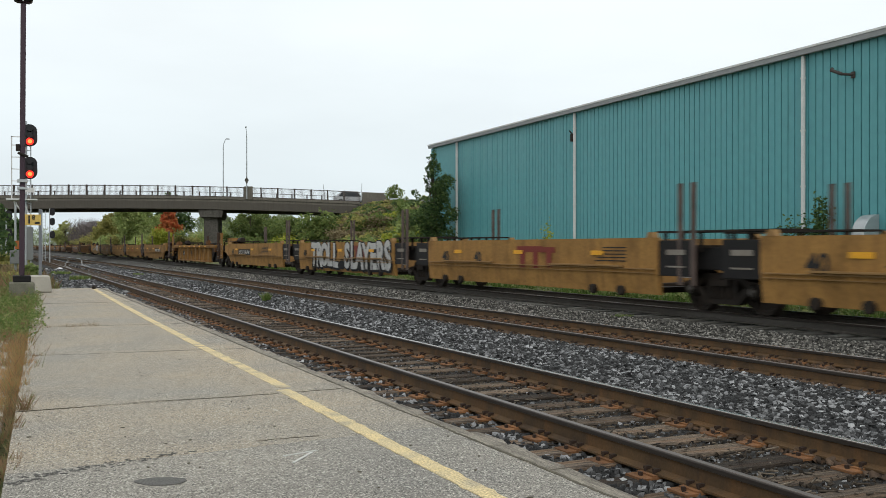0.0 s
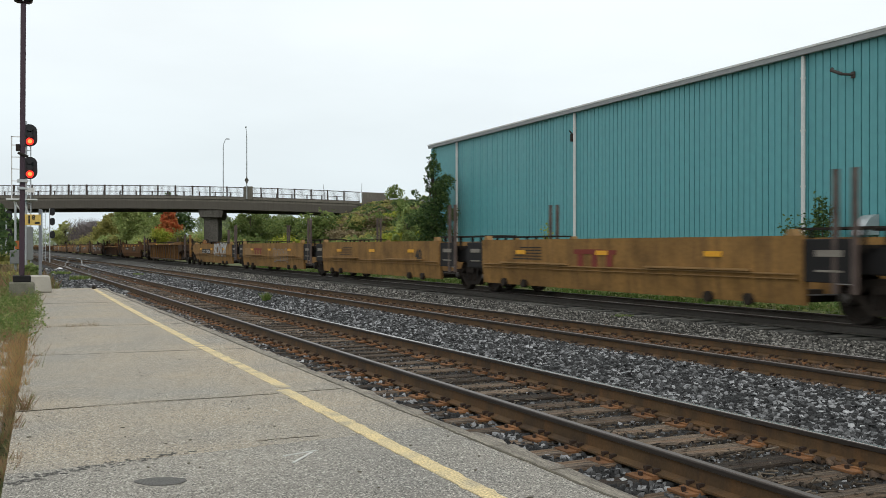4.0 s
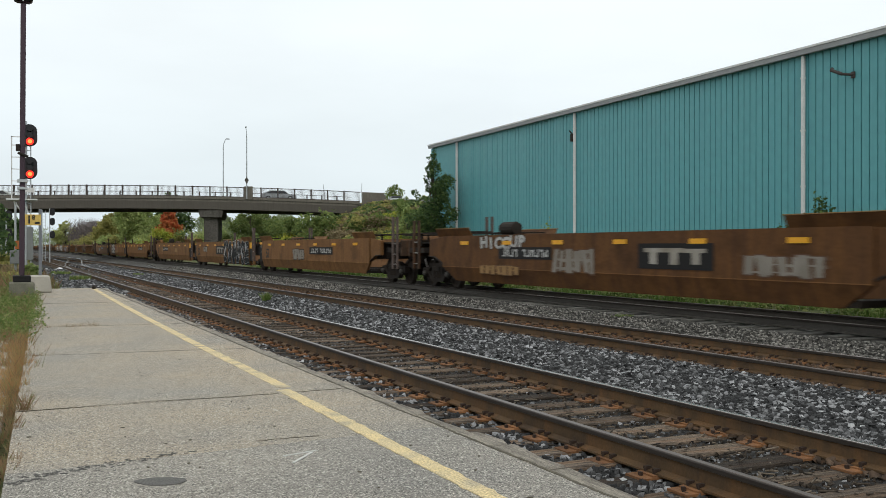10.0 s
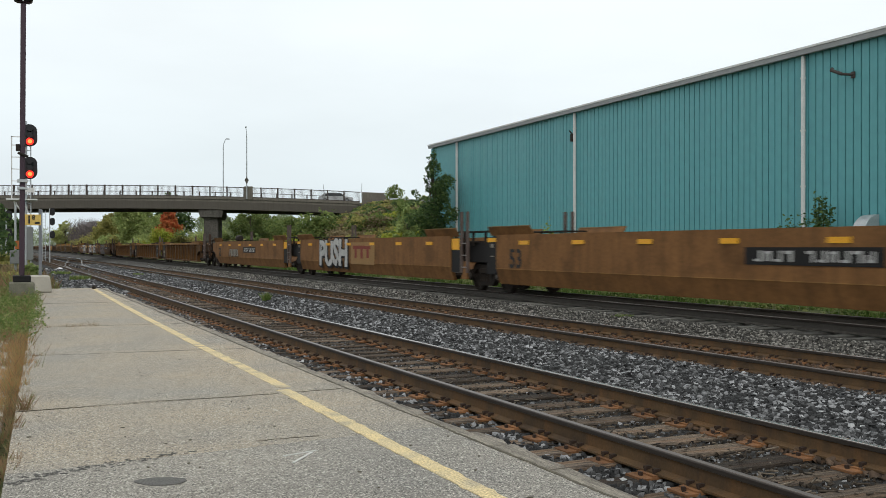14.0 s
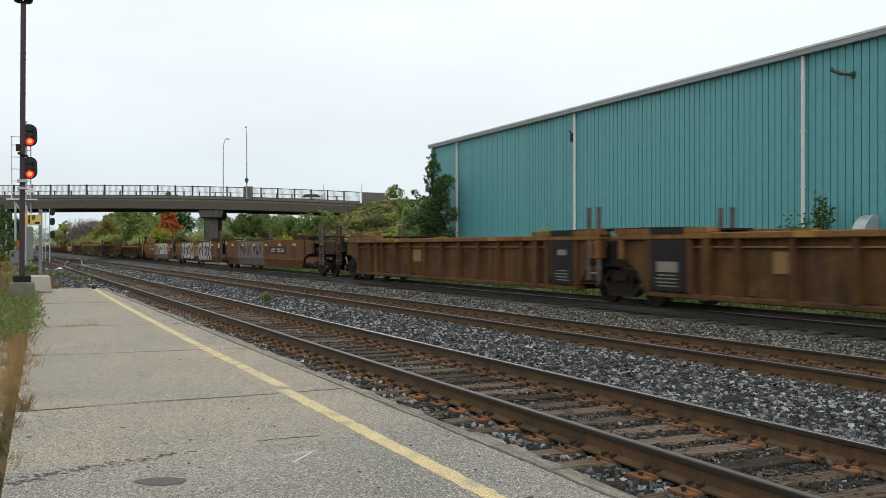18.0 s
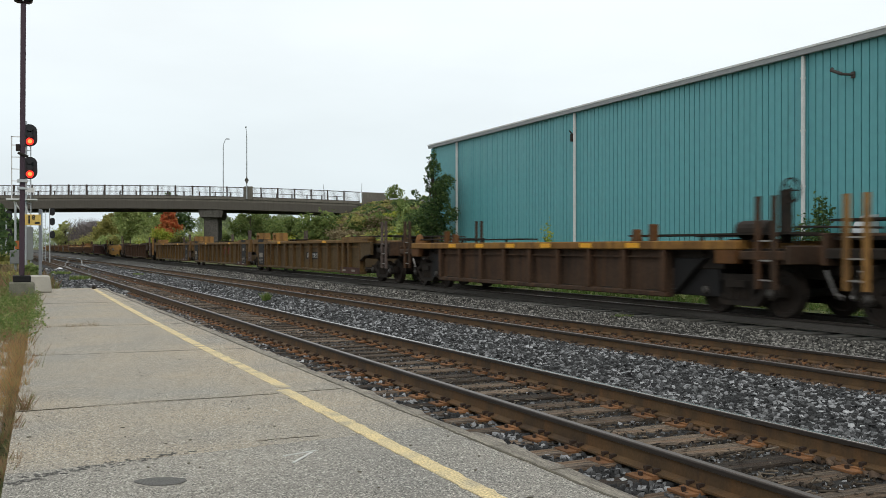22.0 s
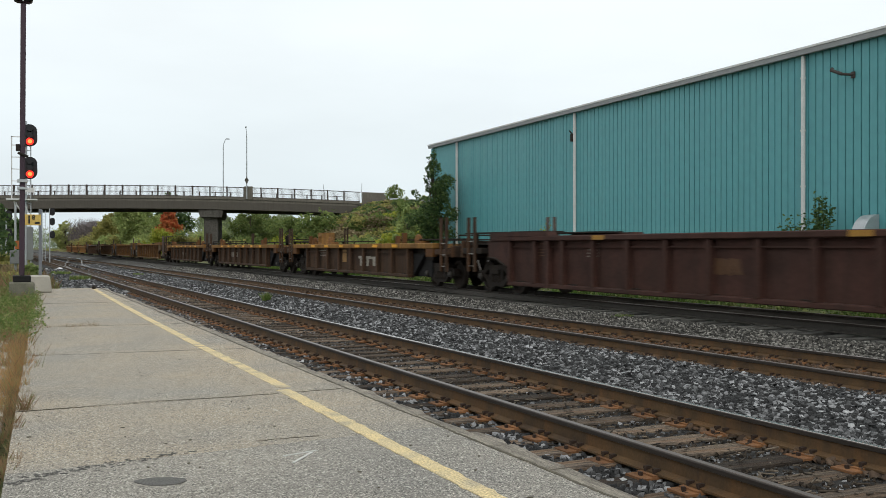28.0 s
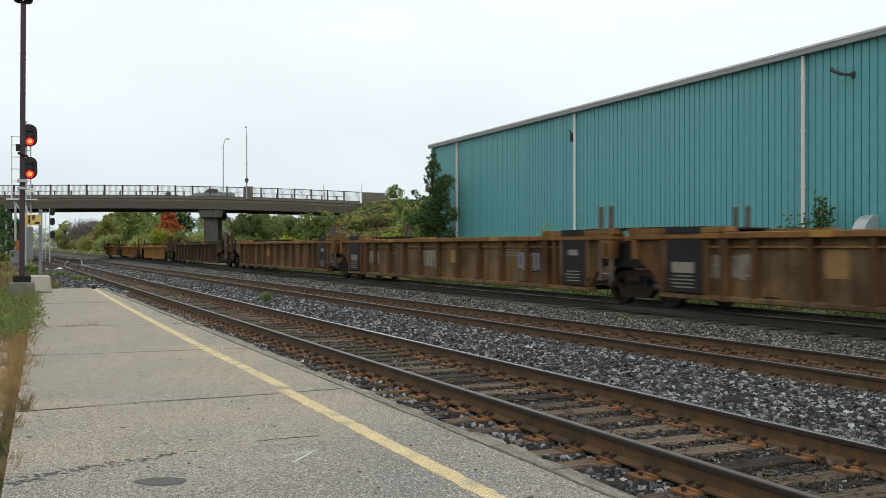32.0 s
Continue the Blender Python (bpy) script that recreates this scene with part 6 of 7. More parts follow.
            part("coupler", kept(("coupler", end, round(h, 2)), lambda: s3.mesh("coupler", MAT["dark_steel"], bevel=0.02)), None, u, "dark steel coupler and draft sill")
            s4 = Shape().box(-1.42, 1.42, min(a - sgn * 1.5, a - sgn * 1.62), max(a - sgn * 1.5, a - sgn * 1.62), 1.0, zt - 0.1)
            part("end_sill", kept(("sill", end) + key, lambda: s4.mesh("end_sill", PAINT["umber"], bevel=0.02)), None, u)
            if kind == "low":
                rl = Shape()
                for xx in (-1.1, 0.0, 1.1):
                    rl.rod((xx, a - sgn * 1.5, zt - 0.1), (xx, a - sgn * 1.5, zt + 0.24), 0.022, 6)
                rl.rod((-1.1, a - sgn * 1.5, zt + 0.24), (1.1, a - sgn * 1.5, zt + 0.24), 0.022, 6)
                part("hand_rail", kept(("hrail", end) + key, lambda: rl.mesh("hand_rail", MAT["dark_steel"])), None, u)
            hoses = Shape().rod((-0.5, a - sgn * 1.6, 0.9), (-0.45, a - sgn * 1.8, 0.45), 0.03, 6).rod((-0.45, a - sgn * 1.8, 0.45), (-0.35, a - sgn * 1.85, 0.4), 0.05, 6)
            part("air_hose", kept(("hose", end, round(h, 2)), lambda: hoses.mesh("air_hose", MAT["bright_steel"])), None, u, "pale air hose with glad hand")
        else:
            wid = {"s40": 1.05, "rib": 1.0, "s53": 0.62, "low": 0.8}[kind]
            w0, w1 = sorted((b - sgn * 0.02, b - sgn * wid))
            if kind == "rib":
                w0, w1 = sorted((b + sgn * 0.25, b + sgn * 1.35) if end == "rear" else (b + sgn * 0.1, b + sgn * 1.1))
            lo = 0.40 if kind == "rib" else (0.55 if kind == "s53" else 0.72)
            pn = part("end_panel", kept(("bp", end, kind, round(h, 2)), lambda: Shape().box(-1.486 if kind == "rib" else -1.47, -1.38, w0, w1, lo, zt - 0.06).mesh("end_panel", MAT["black"], bevel=0.01)), None, u, "black end panel with stencilled data")
            if kind == "s53":
                stripe = Shape().box(-1.478, -1.47, w0 + 0.04, w1 - 0.04, zt - (0.42 if end == "front" else 0.2), zt - 0.08)
                part("yellow_panel", kept(("yp", end, round(h, 2)), lambda: stripe.mesh("yellow_panel", MAT["reflector"])), None, pn, "amber reflective panel")
                if end == "front":
                    part("brace", kept(("brace", round(h, 2)), lambda: Shape().prism([(b - 0.62, 0.36), (b - 1.05, 0.36), (b - 1.05, 1.02)], -1.44, -1.38, "x").mesh("brace", pm)), None, u, "slanted corner brace")
            if kind != "s53" or end == "rear":
                st = Shape()
                if kind == "rib":
                    for k in range(4):
                        st.box(-1.492, -1.486, w0 + 0.2 + 0.04 * (k % 2), w1 - 0.25 + 0.05 * (k % 3), 0.50 + 0.075 * k, 0.525 + 0.075 * k)
                    if end == "rear":
                        st.box(-1.492, -1.486, w0 + 0.22, w1 - 0.2, 0.80, 1.02)
                    else:
                        st.box(-1.492, -1.486, w0 + 0.3, w1 - 0.3, 1.12, 1.26)
                else:
                    st.box(-1.478, -1.47, w0 + 0.2, w1 - 0.25, zt - 0.36, zt - 0.25).box(-1.478, -1.47, w0 + 0.2, w1 - 0.25, zt - 0.62, zt - 0.585)
                part("data_stencil", kept(("st", end, kind, round(h, 2)), lambda: st.mesh("data_stencil", MAT["faded_white"])), None, pn, "white stencil bars")
            if kind == "rib":
                for yy in (w0 - 0.08, w1 + 0.08):
                    part("panel_rib", kept(("prib", kind, col, end, round(yy, 2)), lambda: Shape().box(-1.46, -1.35, yy - 0.07, yy + 0.07, 0.6, zt - 0.12).mesh("panel_rib", pm)), None, u)
                arch = [(b + sgn * 0.05, 0.36), (b + sgn * 0.05, zt - 0.1), (a + sgn * 0.32, zt - 0.1), (a + sgn * 0.32, 1.06), (a + sgn * 0.62, 1.0), (a + sgn * 1.0, 0.8)]
                sh = Shape().prism(arch, -1.40, -1.30, "x").prism(arch, 1.30, 1.40, "x")
                part("end_wall", kept(("ewall", end) + key, lambda: sh.mesh("end_wall", rib_m)), None, u)
                for k, q in enumerate((0.36, 0.62) if end == "front" else (0.40,)):
                    part("corner_stake", kept(("stake", end, k, col, round(h, 2)), lambda: Shape().box(-1.49, -1.36, min(a + sgn * q, a + sgn * (q + 0.17)), max(a + sgn * q, a + sgn * (q + 0.17)), 1.05, zt + 0.14 - 0.06 * k).mesh("corner_stake", chord_m, bevel=0.012)), None, u)
                part("cap_plate", kept(("cap", end, round(h, 2)), lambda: Shape().box(-1.512, -1.18, w0, w1, zt - 0.02, zt + 0.125).mesh("cap_plate", MAT["black"])), None, u, "black cap plate on the chord")
        # corner ladders stand diagonally opposite
        lx = -1.44 if end == "front" else 1.44
        ly = a + sgn * (0.62 if not is_end else -1.1)
        part("ladder", kept(("ladder", kind), lambda: ladder_mesh(2.62 if kind == "s40" else 2.38 if kind == "s53" else 2.25, 0.55, PAINT["umber"] if kind == "low" else None)), None, u, "corner ladder with tall guide posts", m=pose(lx, ly, 0))
        if is_end and end == "rear":
            part("ladder", kept(("side_ladder", kind, col), lambda: ladder_mesh(2.2, 0.6, PAINT["dull_gold" if col in ("gold", "grimy_gold", "dull_gold", "fresh_gold", "oxide", "olive") else "umber"])), None, u, "rust-streaked corner ladder", m=pose(-1.44, ly - 0.25, 0))
        # container guides on the side tops
        for sx in (-1, 1) if kind == "s40" else ():
            yy = b + sgn * 0.25
            part("container_guide", kept("guide", lambda: Shape().prism([(-0.13, 0.0), (0.13, 0.0), (0.06, 0.12), (-0.06, 0.12)], -0.08, 0.08, "x").mesh("container_guide", MAT["pale_patch"])), None, u, m=pose(sx * 1.43, yy, zt + (0.2 if kind == "s53" else 0.0)))
    # reflectors along the near side
    n = {"s53": 6, "low": 6, "s40": 3, "rib": 2}[kind]
    for k in range(n):
        yy = e0 + (e1 - e0) * (k + 0.6) / (n + 0.2)
        zz = zt - 0.22 if kind == "s53" else (zt - 0.09 if kind == "low" else (zt - 0.33 if kind == "s40" else zt - 0.065))
        xx = -1.518 if kind in ("s40", "s53") else -1.504
        worn = kind == "rib" and col in ("maroon", "rust", "dusty", "umber")
        part("reflector", kept(("reflector", worn), lambda: Shape().box(-0.006, 0.018, -0.24, 0.24, -0.052, 0.052).mesh("reflector", MAT["dull_reflector" if worn else "reflector"])), None, u, "amber reflector strip", m=pose(xx, yy, zz))
    truck(u, -h)
    if not end_front:
        part("articulation_housing", kept(("housing", kind), lambda: Shape().box(-1.2, 1.2, -0.75, 0.75, 0.86, zt - 0.2).mesh("articulation_housing", MAT["black"], bevel=0.02)), None, u, "black housing over the shared truck", m=pose(0, -h, 0))
    if end_rear:
        truck(u, h)
    for item in extra:
        ornament(u, item, kind, h, zb, zt)
    UNITS.append((u, (Tf + Tr) / 2))
    return u


def bars(parent, y, z, n, height, width, mat, x=-1.508, label="row of lettering bars"):
    step = width / n
    groups = ((0, 6), (7, n)) if n > 8 else ((0, n),)
    for k0, k1 in groups:
        s = Shape()
        for k in range(k0, k1):
            a = y - width / 2 + k * step
            hh = height / 2 * (1.0 if k % 3 else 0.92)
            if n == 3:
                s.box(x - 0.004, x, a + step * 0.30, a + step * 0.68, z - hh * 0.9, z + hh * 0.42)
                s.box(x - 0.004, x, a + step * (0.04 if k == 0 else 0), a + step * (0.96 if k == 2 else 1.0), z + hh * 0.42, z + hh * 0.9)
                continue
            s.box(x - 0.004, x, a, a + step * 0.26, z - hh, z + hh)
            s.box(x - 0.004, x, a + step * 0.26, a + step * 0.74, z + hh * (0.45 if k % 2 else -0.95), z + hh * (0.95 if k % 2 else -0.5))
            if k % 3 == 0:
                s.box(x - 0.004, x, a + step * 0.5, a + step * 0.74, z - hh, z + hh * 0.4)
        part("lettering", s, mat, parent, label)


def blob(s, cy, cz, ry, rz, x0, x1, r, n=14, turn=0.0):
    """An uneven rounded patch as a thin slab."""
    p = [r.uniform(0, 6.28) for _ in range(2)]
    pts = []
    for k in range(n):
        a = 2 * math.pi * k / n
        q = 1 + 0.16 * math.sin(2 * a + p[0]) + 0.10 * math.sin(3 * a + p[1])
        u, v = ry * q * math.cos(a), rz * q * math.sin(a)
        pts.append((cy + u * math.cos(turn) - v * math.sin(turn), cz + u * math.sin(turn) + v * math.cos(turn)))
    s.prism(pts, x0, x1, "x")


def stroke(s, y0, z0, y1, z1, bow, w, x0, x1):
    """A sprayed curve: a bowed ribbon that swells in the middle."""
    dy, dz = y1 - y0, z1 - z0
    d = math.hypot(dy, dz)
    ny, nz = -dz / d, dy / d
    up, dn = [], []
    for k in range(8):
        f = k / 7
        c = (y0 + dy * f + ny * bow * math.sin(math.pi * f), z0 + dz * f + nz * bow * math.sin(math.pi * f))
        h = w * (0.3 + 0.7 * math.sin(math.pi * (0.12 + 0.76 * f)))
        up.append((c[0] + ny * h, c[1] + nz * h))
        dn.append((c[0] - ny * h, c[1] - nz * h))
    s.prism(up + dn[::-1], x0, x1, "x")


def mural(parent, y, z, width, height, ground, inks, seed, x=-1.508):
    """A large abstract spray-painted piece: a pale ground with curved strokes on it."""
    r = random.Random(seed)
    n = 26
    top = [(y - width / 2 + width * k / n, z + height / 2 - 0.10 * abs(noise.noise((k * 0.7, seed, 0))) - (0.1 if k in (0, n) else 0)) for k in range(n + 1)]
    low = [(p[0], 0.722) for p in top]
    piece = part("graffiti_ground", Shape().prism(top + low[::-1], x - 0.003, x + 0.002, "x"), ground, parent, "pale sprayed ground of a graffiti piece")
    s = Shape()
    for k in range(n + 1):
        g = 0.92 - 0.25 * abs(noise.noise((k * 0.6, seed, 5)))
        s.v += [(x - 0.003, top[k][0], 0.72), (x - 0.003 + 0.13 * g, top[k][0], 0.72 - 0.42 * g), (x + 0.003 + 0.13 * g, top[k][0], 0.72 - 0.42 * g), (x + 0.003, top[k][0], 0.72)]
    for k in range(n):
        s.f += [(4 * k + q, 4 * k + 4 + q, 4 * k + 4 + (q + 1) % 4, 4 * k + (q + 1) % 4) for q in range(4)]
    part("graffiti_foot", s, MAT["spray_dull"], piece, "violet-grey sprayed foot of the piece")
    n = int(width * 2.6)
    for k in range(n):
        cy = y - width * 0.46 + width * 0.92 * (k + 0.5) / n + r.uniform(-0.08, 0.08)
        cz = 1.19 + r.uniform(-0.16, 0.16)
        a = (1.2, 2.1, 0.7, 1.6, 2.5)[k % 5] + r.uniform(-0.2, 0.2)
        ln = r.uniform(0.2, 0.42)
        bow, wide = r.choice((-0.2, -0.1, 0.12, 0.24)), r.choice((0.035, 0.05, 0.075))
        p, q = (cy - ln * math.cos(a), max(0.76, cz - ln * math.sin(a))), (cy + ln * math.cos(a), min(zt_of(z, height), cz + ln * math.sin(a)))
        for m, (ink, w, o) in enumerate(((inks[k % len(inks)], wide * 1.7, 0.06), ("graffiti_black", wide, 0.0))):
            s = Shape()
            stroke(s, p[0] + o, p[1], q[0] + o, q[1], bow, w, x - 0.0065 - 0.0004 * (2 * k + m) / 2, x - 0.003)
            part("graffiti_stroke", s, MAT[ink], piece)


def zt_of(z, height):
    return z + height / 2 - 0.1


def tag(parent, y, z, width, height, mat, edge, seed, x=-1.508):
    """An abstract spray-painted piece: one part a letter-like figure, each with its outline."""
    r = random.Random(seed)
    n = max(3, int(width / 0.75))
    w = width / n
    for k in range(n):
        cy = y - width / 2 + w * (k + 0.5)
        front, back = Shape(), Shape()
        m = r.randint(2, 3)
        strokes = []
        for q in range(m):
            oy = (q - (m - 1) / 2) * w * 0.5
            a = r.uniform(-0.28, 0.28)
            th = w * r.uniform(0.12, 0.2)
            hh = height * r.uniform(0.8, 1.0)
            strokes.append([(cy + oy - th + a * hh * 0.5, z - hh / 2), (cy + oy + th + a * hh * 0.5, z - hh / 2), (cy + oy + th * 1.3 - a * hh * 0.5, z + hh / 2), (cy + oy - th - a * hh * 0.5, z + hh / 2)])
        for zz in [z + height * f for f in r.sample((-0.4, -0.05, 0.3), 2)]:
            strokes.append([(cy - w * 0.45, zz), (cy + w * 0.42, zz + 0.05), (cy + w * 0.45, zz + height * 0.16), (cy - w * 0.4, zz + height * 0.14)])
        for q, st in enumerate(strokes):
            mx, mz = sum(p[0] for p in st) / 4, sum(p[1] for p in st) / 4
            front.prism(st, x - 0.006 - 0.0012 * q, x - 0.002, "x")
            back.prism([(mx + (p[0] - mx) * 1.35, mz + (p[1] - mz) * 1.12) for p in st], x - 0.002 - 0.0005 * q, x + 0.004, "x")
        lt = part("graffiti_letter", front, mat, parent, "spray-painted graffiti figure")
        part("outline", back, edge, lt)


def word(parent, text, y, z, width, height, mat, edge, seed, x=-1.508):
    """Sprayed bubble letters of a readable word, each a part with an outline behind."""
    r = random.Random(seed)
    w = width / len(text)
    dark = mat == MAT["graffiti_black"]
    if dark:
        x -= 0.02
    for k, ch in enumerate(text):
        if ch == " ":
            continue
        cy = y + width / 2 - w * (k + 0.5)
        hh = height * r.uniform(0.88, 1.0)
        sx = min(1.5, w / (hh * 0.78))
        m = pose(x - 0.002, cy, z + r.uniform(-0.03, 0.03), r.uniform(-6, 6), 0, 0)
        lt = part("graffiti_letter", lettering(ch, hh * 0.95, mat, 0.008, 0.060 * height, 0.0, sx), None, parent, "spray-painted bubble letter", m=m)
        part("outline", lettering(ch, hh * 0.95, edge, 0.004, (0.078 if dark else 0.105) * height, 0.0, sx), None, lt)
        if height > 0.9:
            part("drop_shadow", lettering(ch, hh * 0.95, mat if dark else edge, 0.002, 0.085 * height, 0.0, sx), None, lt, m=pose(0, -0.10 * height, -0.06 * height))
        if height > 0.9:
            for q in range(3 if height > 1.1 else 1):
                s = Shape()
                u, v = r.uniform(-0.3, 0.3) * w, r.uniform(-0.42, 0.42) * hh
                stroke(s, u, v - 0.16 * hh, u + r.uniform(-0.15, 0.15), v + 0.14 * hh, r.uniform(-0.08, 0.08), r.uniform(0.03, 0.075), -0.0065 - 0.0003 * q, -0.004)
                part("highlight", s, MAT["graffiti_white"] if mat == MAT["graffiti_black"] else MAT["graffiti_black"], lt)


def ornament(u, item, kind, h, zb, zt):
    """Small things on one car: boards, lettering, graffiti, tanks, boxes. Positions in metres from the car's middle, plus to the rear."""
    what, y, *a = item
    zm = (zb + zt) / 2
    wx = -1.508 if kind in ("s40", "s53") else -1.335
    if what == "board":          # dark board with lettering bars
        z = zm + (0.18 if kind == "s53" else 0.12 if kind == "s40" else 0.0)
        part("number_board", Shape().box(wx - 0.006, wx, y - a[0] / 2, y + a[0] / 2, z - 0.16, z + 0.16), MAT["black"], u, "black board with pale lettering")
        bars(u, y, z, 11, 0.2, a[0] * 0.88, MAT["graffiti_white"], wx - 0.008)
    elif what == "text":
        part("stencil_mark", lettering(a[0], a[1], MAT[a[2]], fat=0.012, wide=a[3] if len(a) > 3 else 1.0), None, u, m=pose(wx, y, zm + (a[4] if len(a) > 4 else 0.0)))
    elif what == "logo":
        bars(u, y, zm + (-0.08 if kind == "low" else 0.15), 3, a[1], a[0], MAT[a[2]], wx + (a[3] if len(a) > 3 else -0.013 if kind == "s53" and y < 0 else -0.004), "plain comb-shaped faded mark")
    elif what == "tag":
        tag(u, y, zm + (a[4] if len(a) > 4 else 0.0), a[0], a[1], MAT[a[2]], MAT[a[3]], int(abs(y * 100)) + int(a[0] * 10), wx)
    elif what == "word":
        word(u, a[0], y, zm + (a[5] if len(a) > 5 else 0.0), a[1], a[2], MAT[a[3]], MAT[a[4]], int(abs(y * 10)) + 3, wx)
    elif what == "mural":
        mural(u, y, (zb + zt) / 2, a[0], zt - zb - 0.06, MAT[a[1]], a[2], int(abs(y * 10)) + 5, wx)
    elif what == "plate":
        part("name_board", Shape().box(wx - 0.006, wx, y - a[0] / 2, y + a[0] / 2, zm - 0.12, zm + 0.42), MAT["black"], u, "black board with a plain pale mark")
        bars(u, y, zm + 0.15, 3, 0.38, a[0] * 0.85, MAT["worn_white"], wx - 0.008)
    elif what == "patch":
        part("paint_patch", Shape().box(wx - (0.012 if kind == "s53" and y < 0 else 0.003), wx, y - a[0] / 2, y + a[0] / 2, zm + 0.1 - a[1] / 2, zm + 0.1 + a[1] / 2), MAT["pale_patch"], u, "pale repainted patch")
    elif what == "stencil":
        s = Shape()
        for k in range(5):
            s.box(wx - 0.004, wx, y - a[0] / 2, y + a[0] / 2 * (0.4 + 0.12 * k), zt - 0.22 - k * 0.075, zt - 0.195 - k * 0.075)
        part("data_stencil", s, MAT[a[1]], u, "small lines of stencilled data")
    elif what == "tank":
        s = Shape().lathe([(0.05, -0.42), (0.17, -0.40), (0.19, -0.33), (0.19, 0.33), (0.17, 0.40), (0.05, 0.42)], (-0.7, y, zt + 0.20), "y", 14).box(-0.95, -0.45, y - 0.5, y + 0.5, zt - 0.02, zt + 0.03)
        part("air_reservoir", s, MAT["dark_steel"], u, "dark cylindrical air reservoir")
    elif what == "wheel":
        up = a[0] if a else 0.45
        part("brake_stand", Shape().box(-0.95, -0.75, y - 0.07, y + 0.07, zt - 0.05, zt + up), MAT["dark_steel"], u)
        brake_wheel(u, -0.85, y - 0.12, zt + up)
    elif what == "box":
        w, q = a[0] / 2, 0.24 * a[0]
        s = Shape().box(-1.35, -0.75, y - w, y - w + q, zt, zt + a[1]).box(-1.35, -0.75, y + w - q, y + w, zt, zt + a[1]).box(-1.35, -0.75, y - w + q, y + w - q, zt + a[1] * 0.72, zt + a[1]).box(-1.35, -0.75, y - w + q, y + w - q, zt, zt + a[1] * 0.2)
        ped = part("pedestal", s, PAINT["dull_gold"], u, "square gold pedestal with a dark opening")
        part("recess", Shape().box(-1.15, -0.8, y - w + q, y + w - q, zt + a[1] * 0.2, zt + a[1] * 0.72), MAT["dark_steel"], ped)
    elif what == "endbox":
        s = Shape().box(-1.45, -1.0, y - a[0] / 2, y + a[0] / 2, 0.98, zt + 0.16)
        part("end_post", s, PAINT["grimy_gold"], u, "upright gold box post", bevel=0.02)
    elif what == "redtank":
        s = Shape().lathe([(0.04, -0.40), (0.17, -0.38), (0.21, -0.30), (0.21, 0.30), (0.17, 0.38), (0.04, 0.40)], (-1.05, y, zt - 0.02), "y", 14)
        part("air_reservoir", s, MAT["red_tank"], u, "dull red air reservoir")
    elif what == "ground":
        r = random.Random(int(abs(y * 10)))
        n = int(a[0] * 5)
        top = [(y - a[0] / 2 + a[0] * k / n, a[2] + r.uniform(-0.16, 0.10)) for k in range(n + 1)]
        low = [(y - a[0] / 2 + a[0] * k / n, a[1] + r.uniform(-0.04, 0.06)) for k in range(n + 1)]
        part("graffiti_ground", Shape().prism(top + low[::-1], wx - 0.0015, wx + 0.004, "x"), MAT[a[3]], u, "dark sprayed ground behind the letters")
    elif what == "lump":
        s = Shape().lathe([(0.03, -0.02), (0.15, 0.0), (0.15, 0.12), (0.10, 0.26), (0.03, 0.30)], (-1.28, y, zt), "z", 6).box(-1.42, -1.1, y - 0.55, y - 0.1, zt, zt + 0.08)
        part("twist_lock", s, PAINT["tan"], u, "rusty container lock fitting")
    elif what == "frame":
        s = Shape()
        for yy in (y - a[0] / 2, y, y + a[0] / 2):
            s.rod((-1.3, yy, zt - 0.05), (-1.3, yy, zt + a[1]), 0.025, 6)
        s.rod((-1.3, y - a[0] / 2, zt + a[1]), (-1.3, y + a[0] / 2, zt + a[1]), 0.025, 6)
        part("safety_rail", s, MAT["dark_steel"], u, "thin dark safety rail")


def car(kind, cols, times, extras=None):
    """A car of one or more bodies; times: when each truck comes abreast, front to rear."""
    n = len(times) - 1
    for k in range(n):
        ex = (extras or {}).get(k, ())
        well_unit(kind, cols[k] if isinstance(cols, (list, tuple)) else cols, times[k], times[k + 1], k == 0, k == n - 1, k == 0, k == n - 1, ex)


FORTY = ("text", -4.4, "40", 0.36, "sign_black", 1.0, 0.12)
F53 = ("text", 5.6, "53", 0.5, "sign_black", 1.0, -0.1)

car("s40", "gold", [0.275, 0.958, 1.64, 2.319, 3.018], {
    0: (("text", 4.6, "40", 0.36, "sign_black", 1.0, 0.1), ("stencil", 2.6, 1.4, "sign_black"), ("stencil", -3, 1.4, "sign_black")),
    1: (("logo", -0.9, 2.0, 0.62, "graffiti_red"), ("text", 4.6, "40", 0.32, "sign_black", 1.0, 0.1), ("stencil", -4.2, 1.3, "sign_black"), ("text", 2.4, "40", 0.3, "sign_black", 1.0, 0.1)),
    2: (("ground", -0.9, 9.5, 0.42, 0.80, "graffiti_black"), ("word", -0.9, "TROLL SLAYERS", 9.6, 1.06, "graffiti_white", "graffiti_black", 0.02), ("logo", -2.0, 2.2, 0.7, "graffiti_red", 0.0025), ("text", 4.9, "40", 0.32, "sign_black", 1.0, 0.1)),
    3: (("text", 4.9, "40", 0.30, "sign_black", 1.0, 0.1), ("board", 2.0, 2.9), ("tank", 6.2), ("stencil", -2.6, 1.6, "sign_black"), ("box", 6.9, 0.4, 0.36))})
car("low", "dull_gold", [3.154, 3.895], {0: (("board", 4.2, 2.2), ("lump", 7.2), ("tank", 6.2), ("text", 0.9, "48", 0.4, "sign_black", 1.0, 0.0), ("lump", -5.5))})
car("s40", "grimy_gold", [4.074, 4.775, 5.465, 6.155, 6.845, 7.527], {
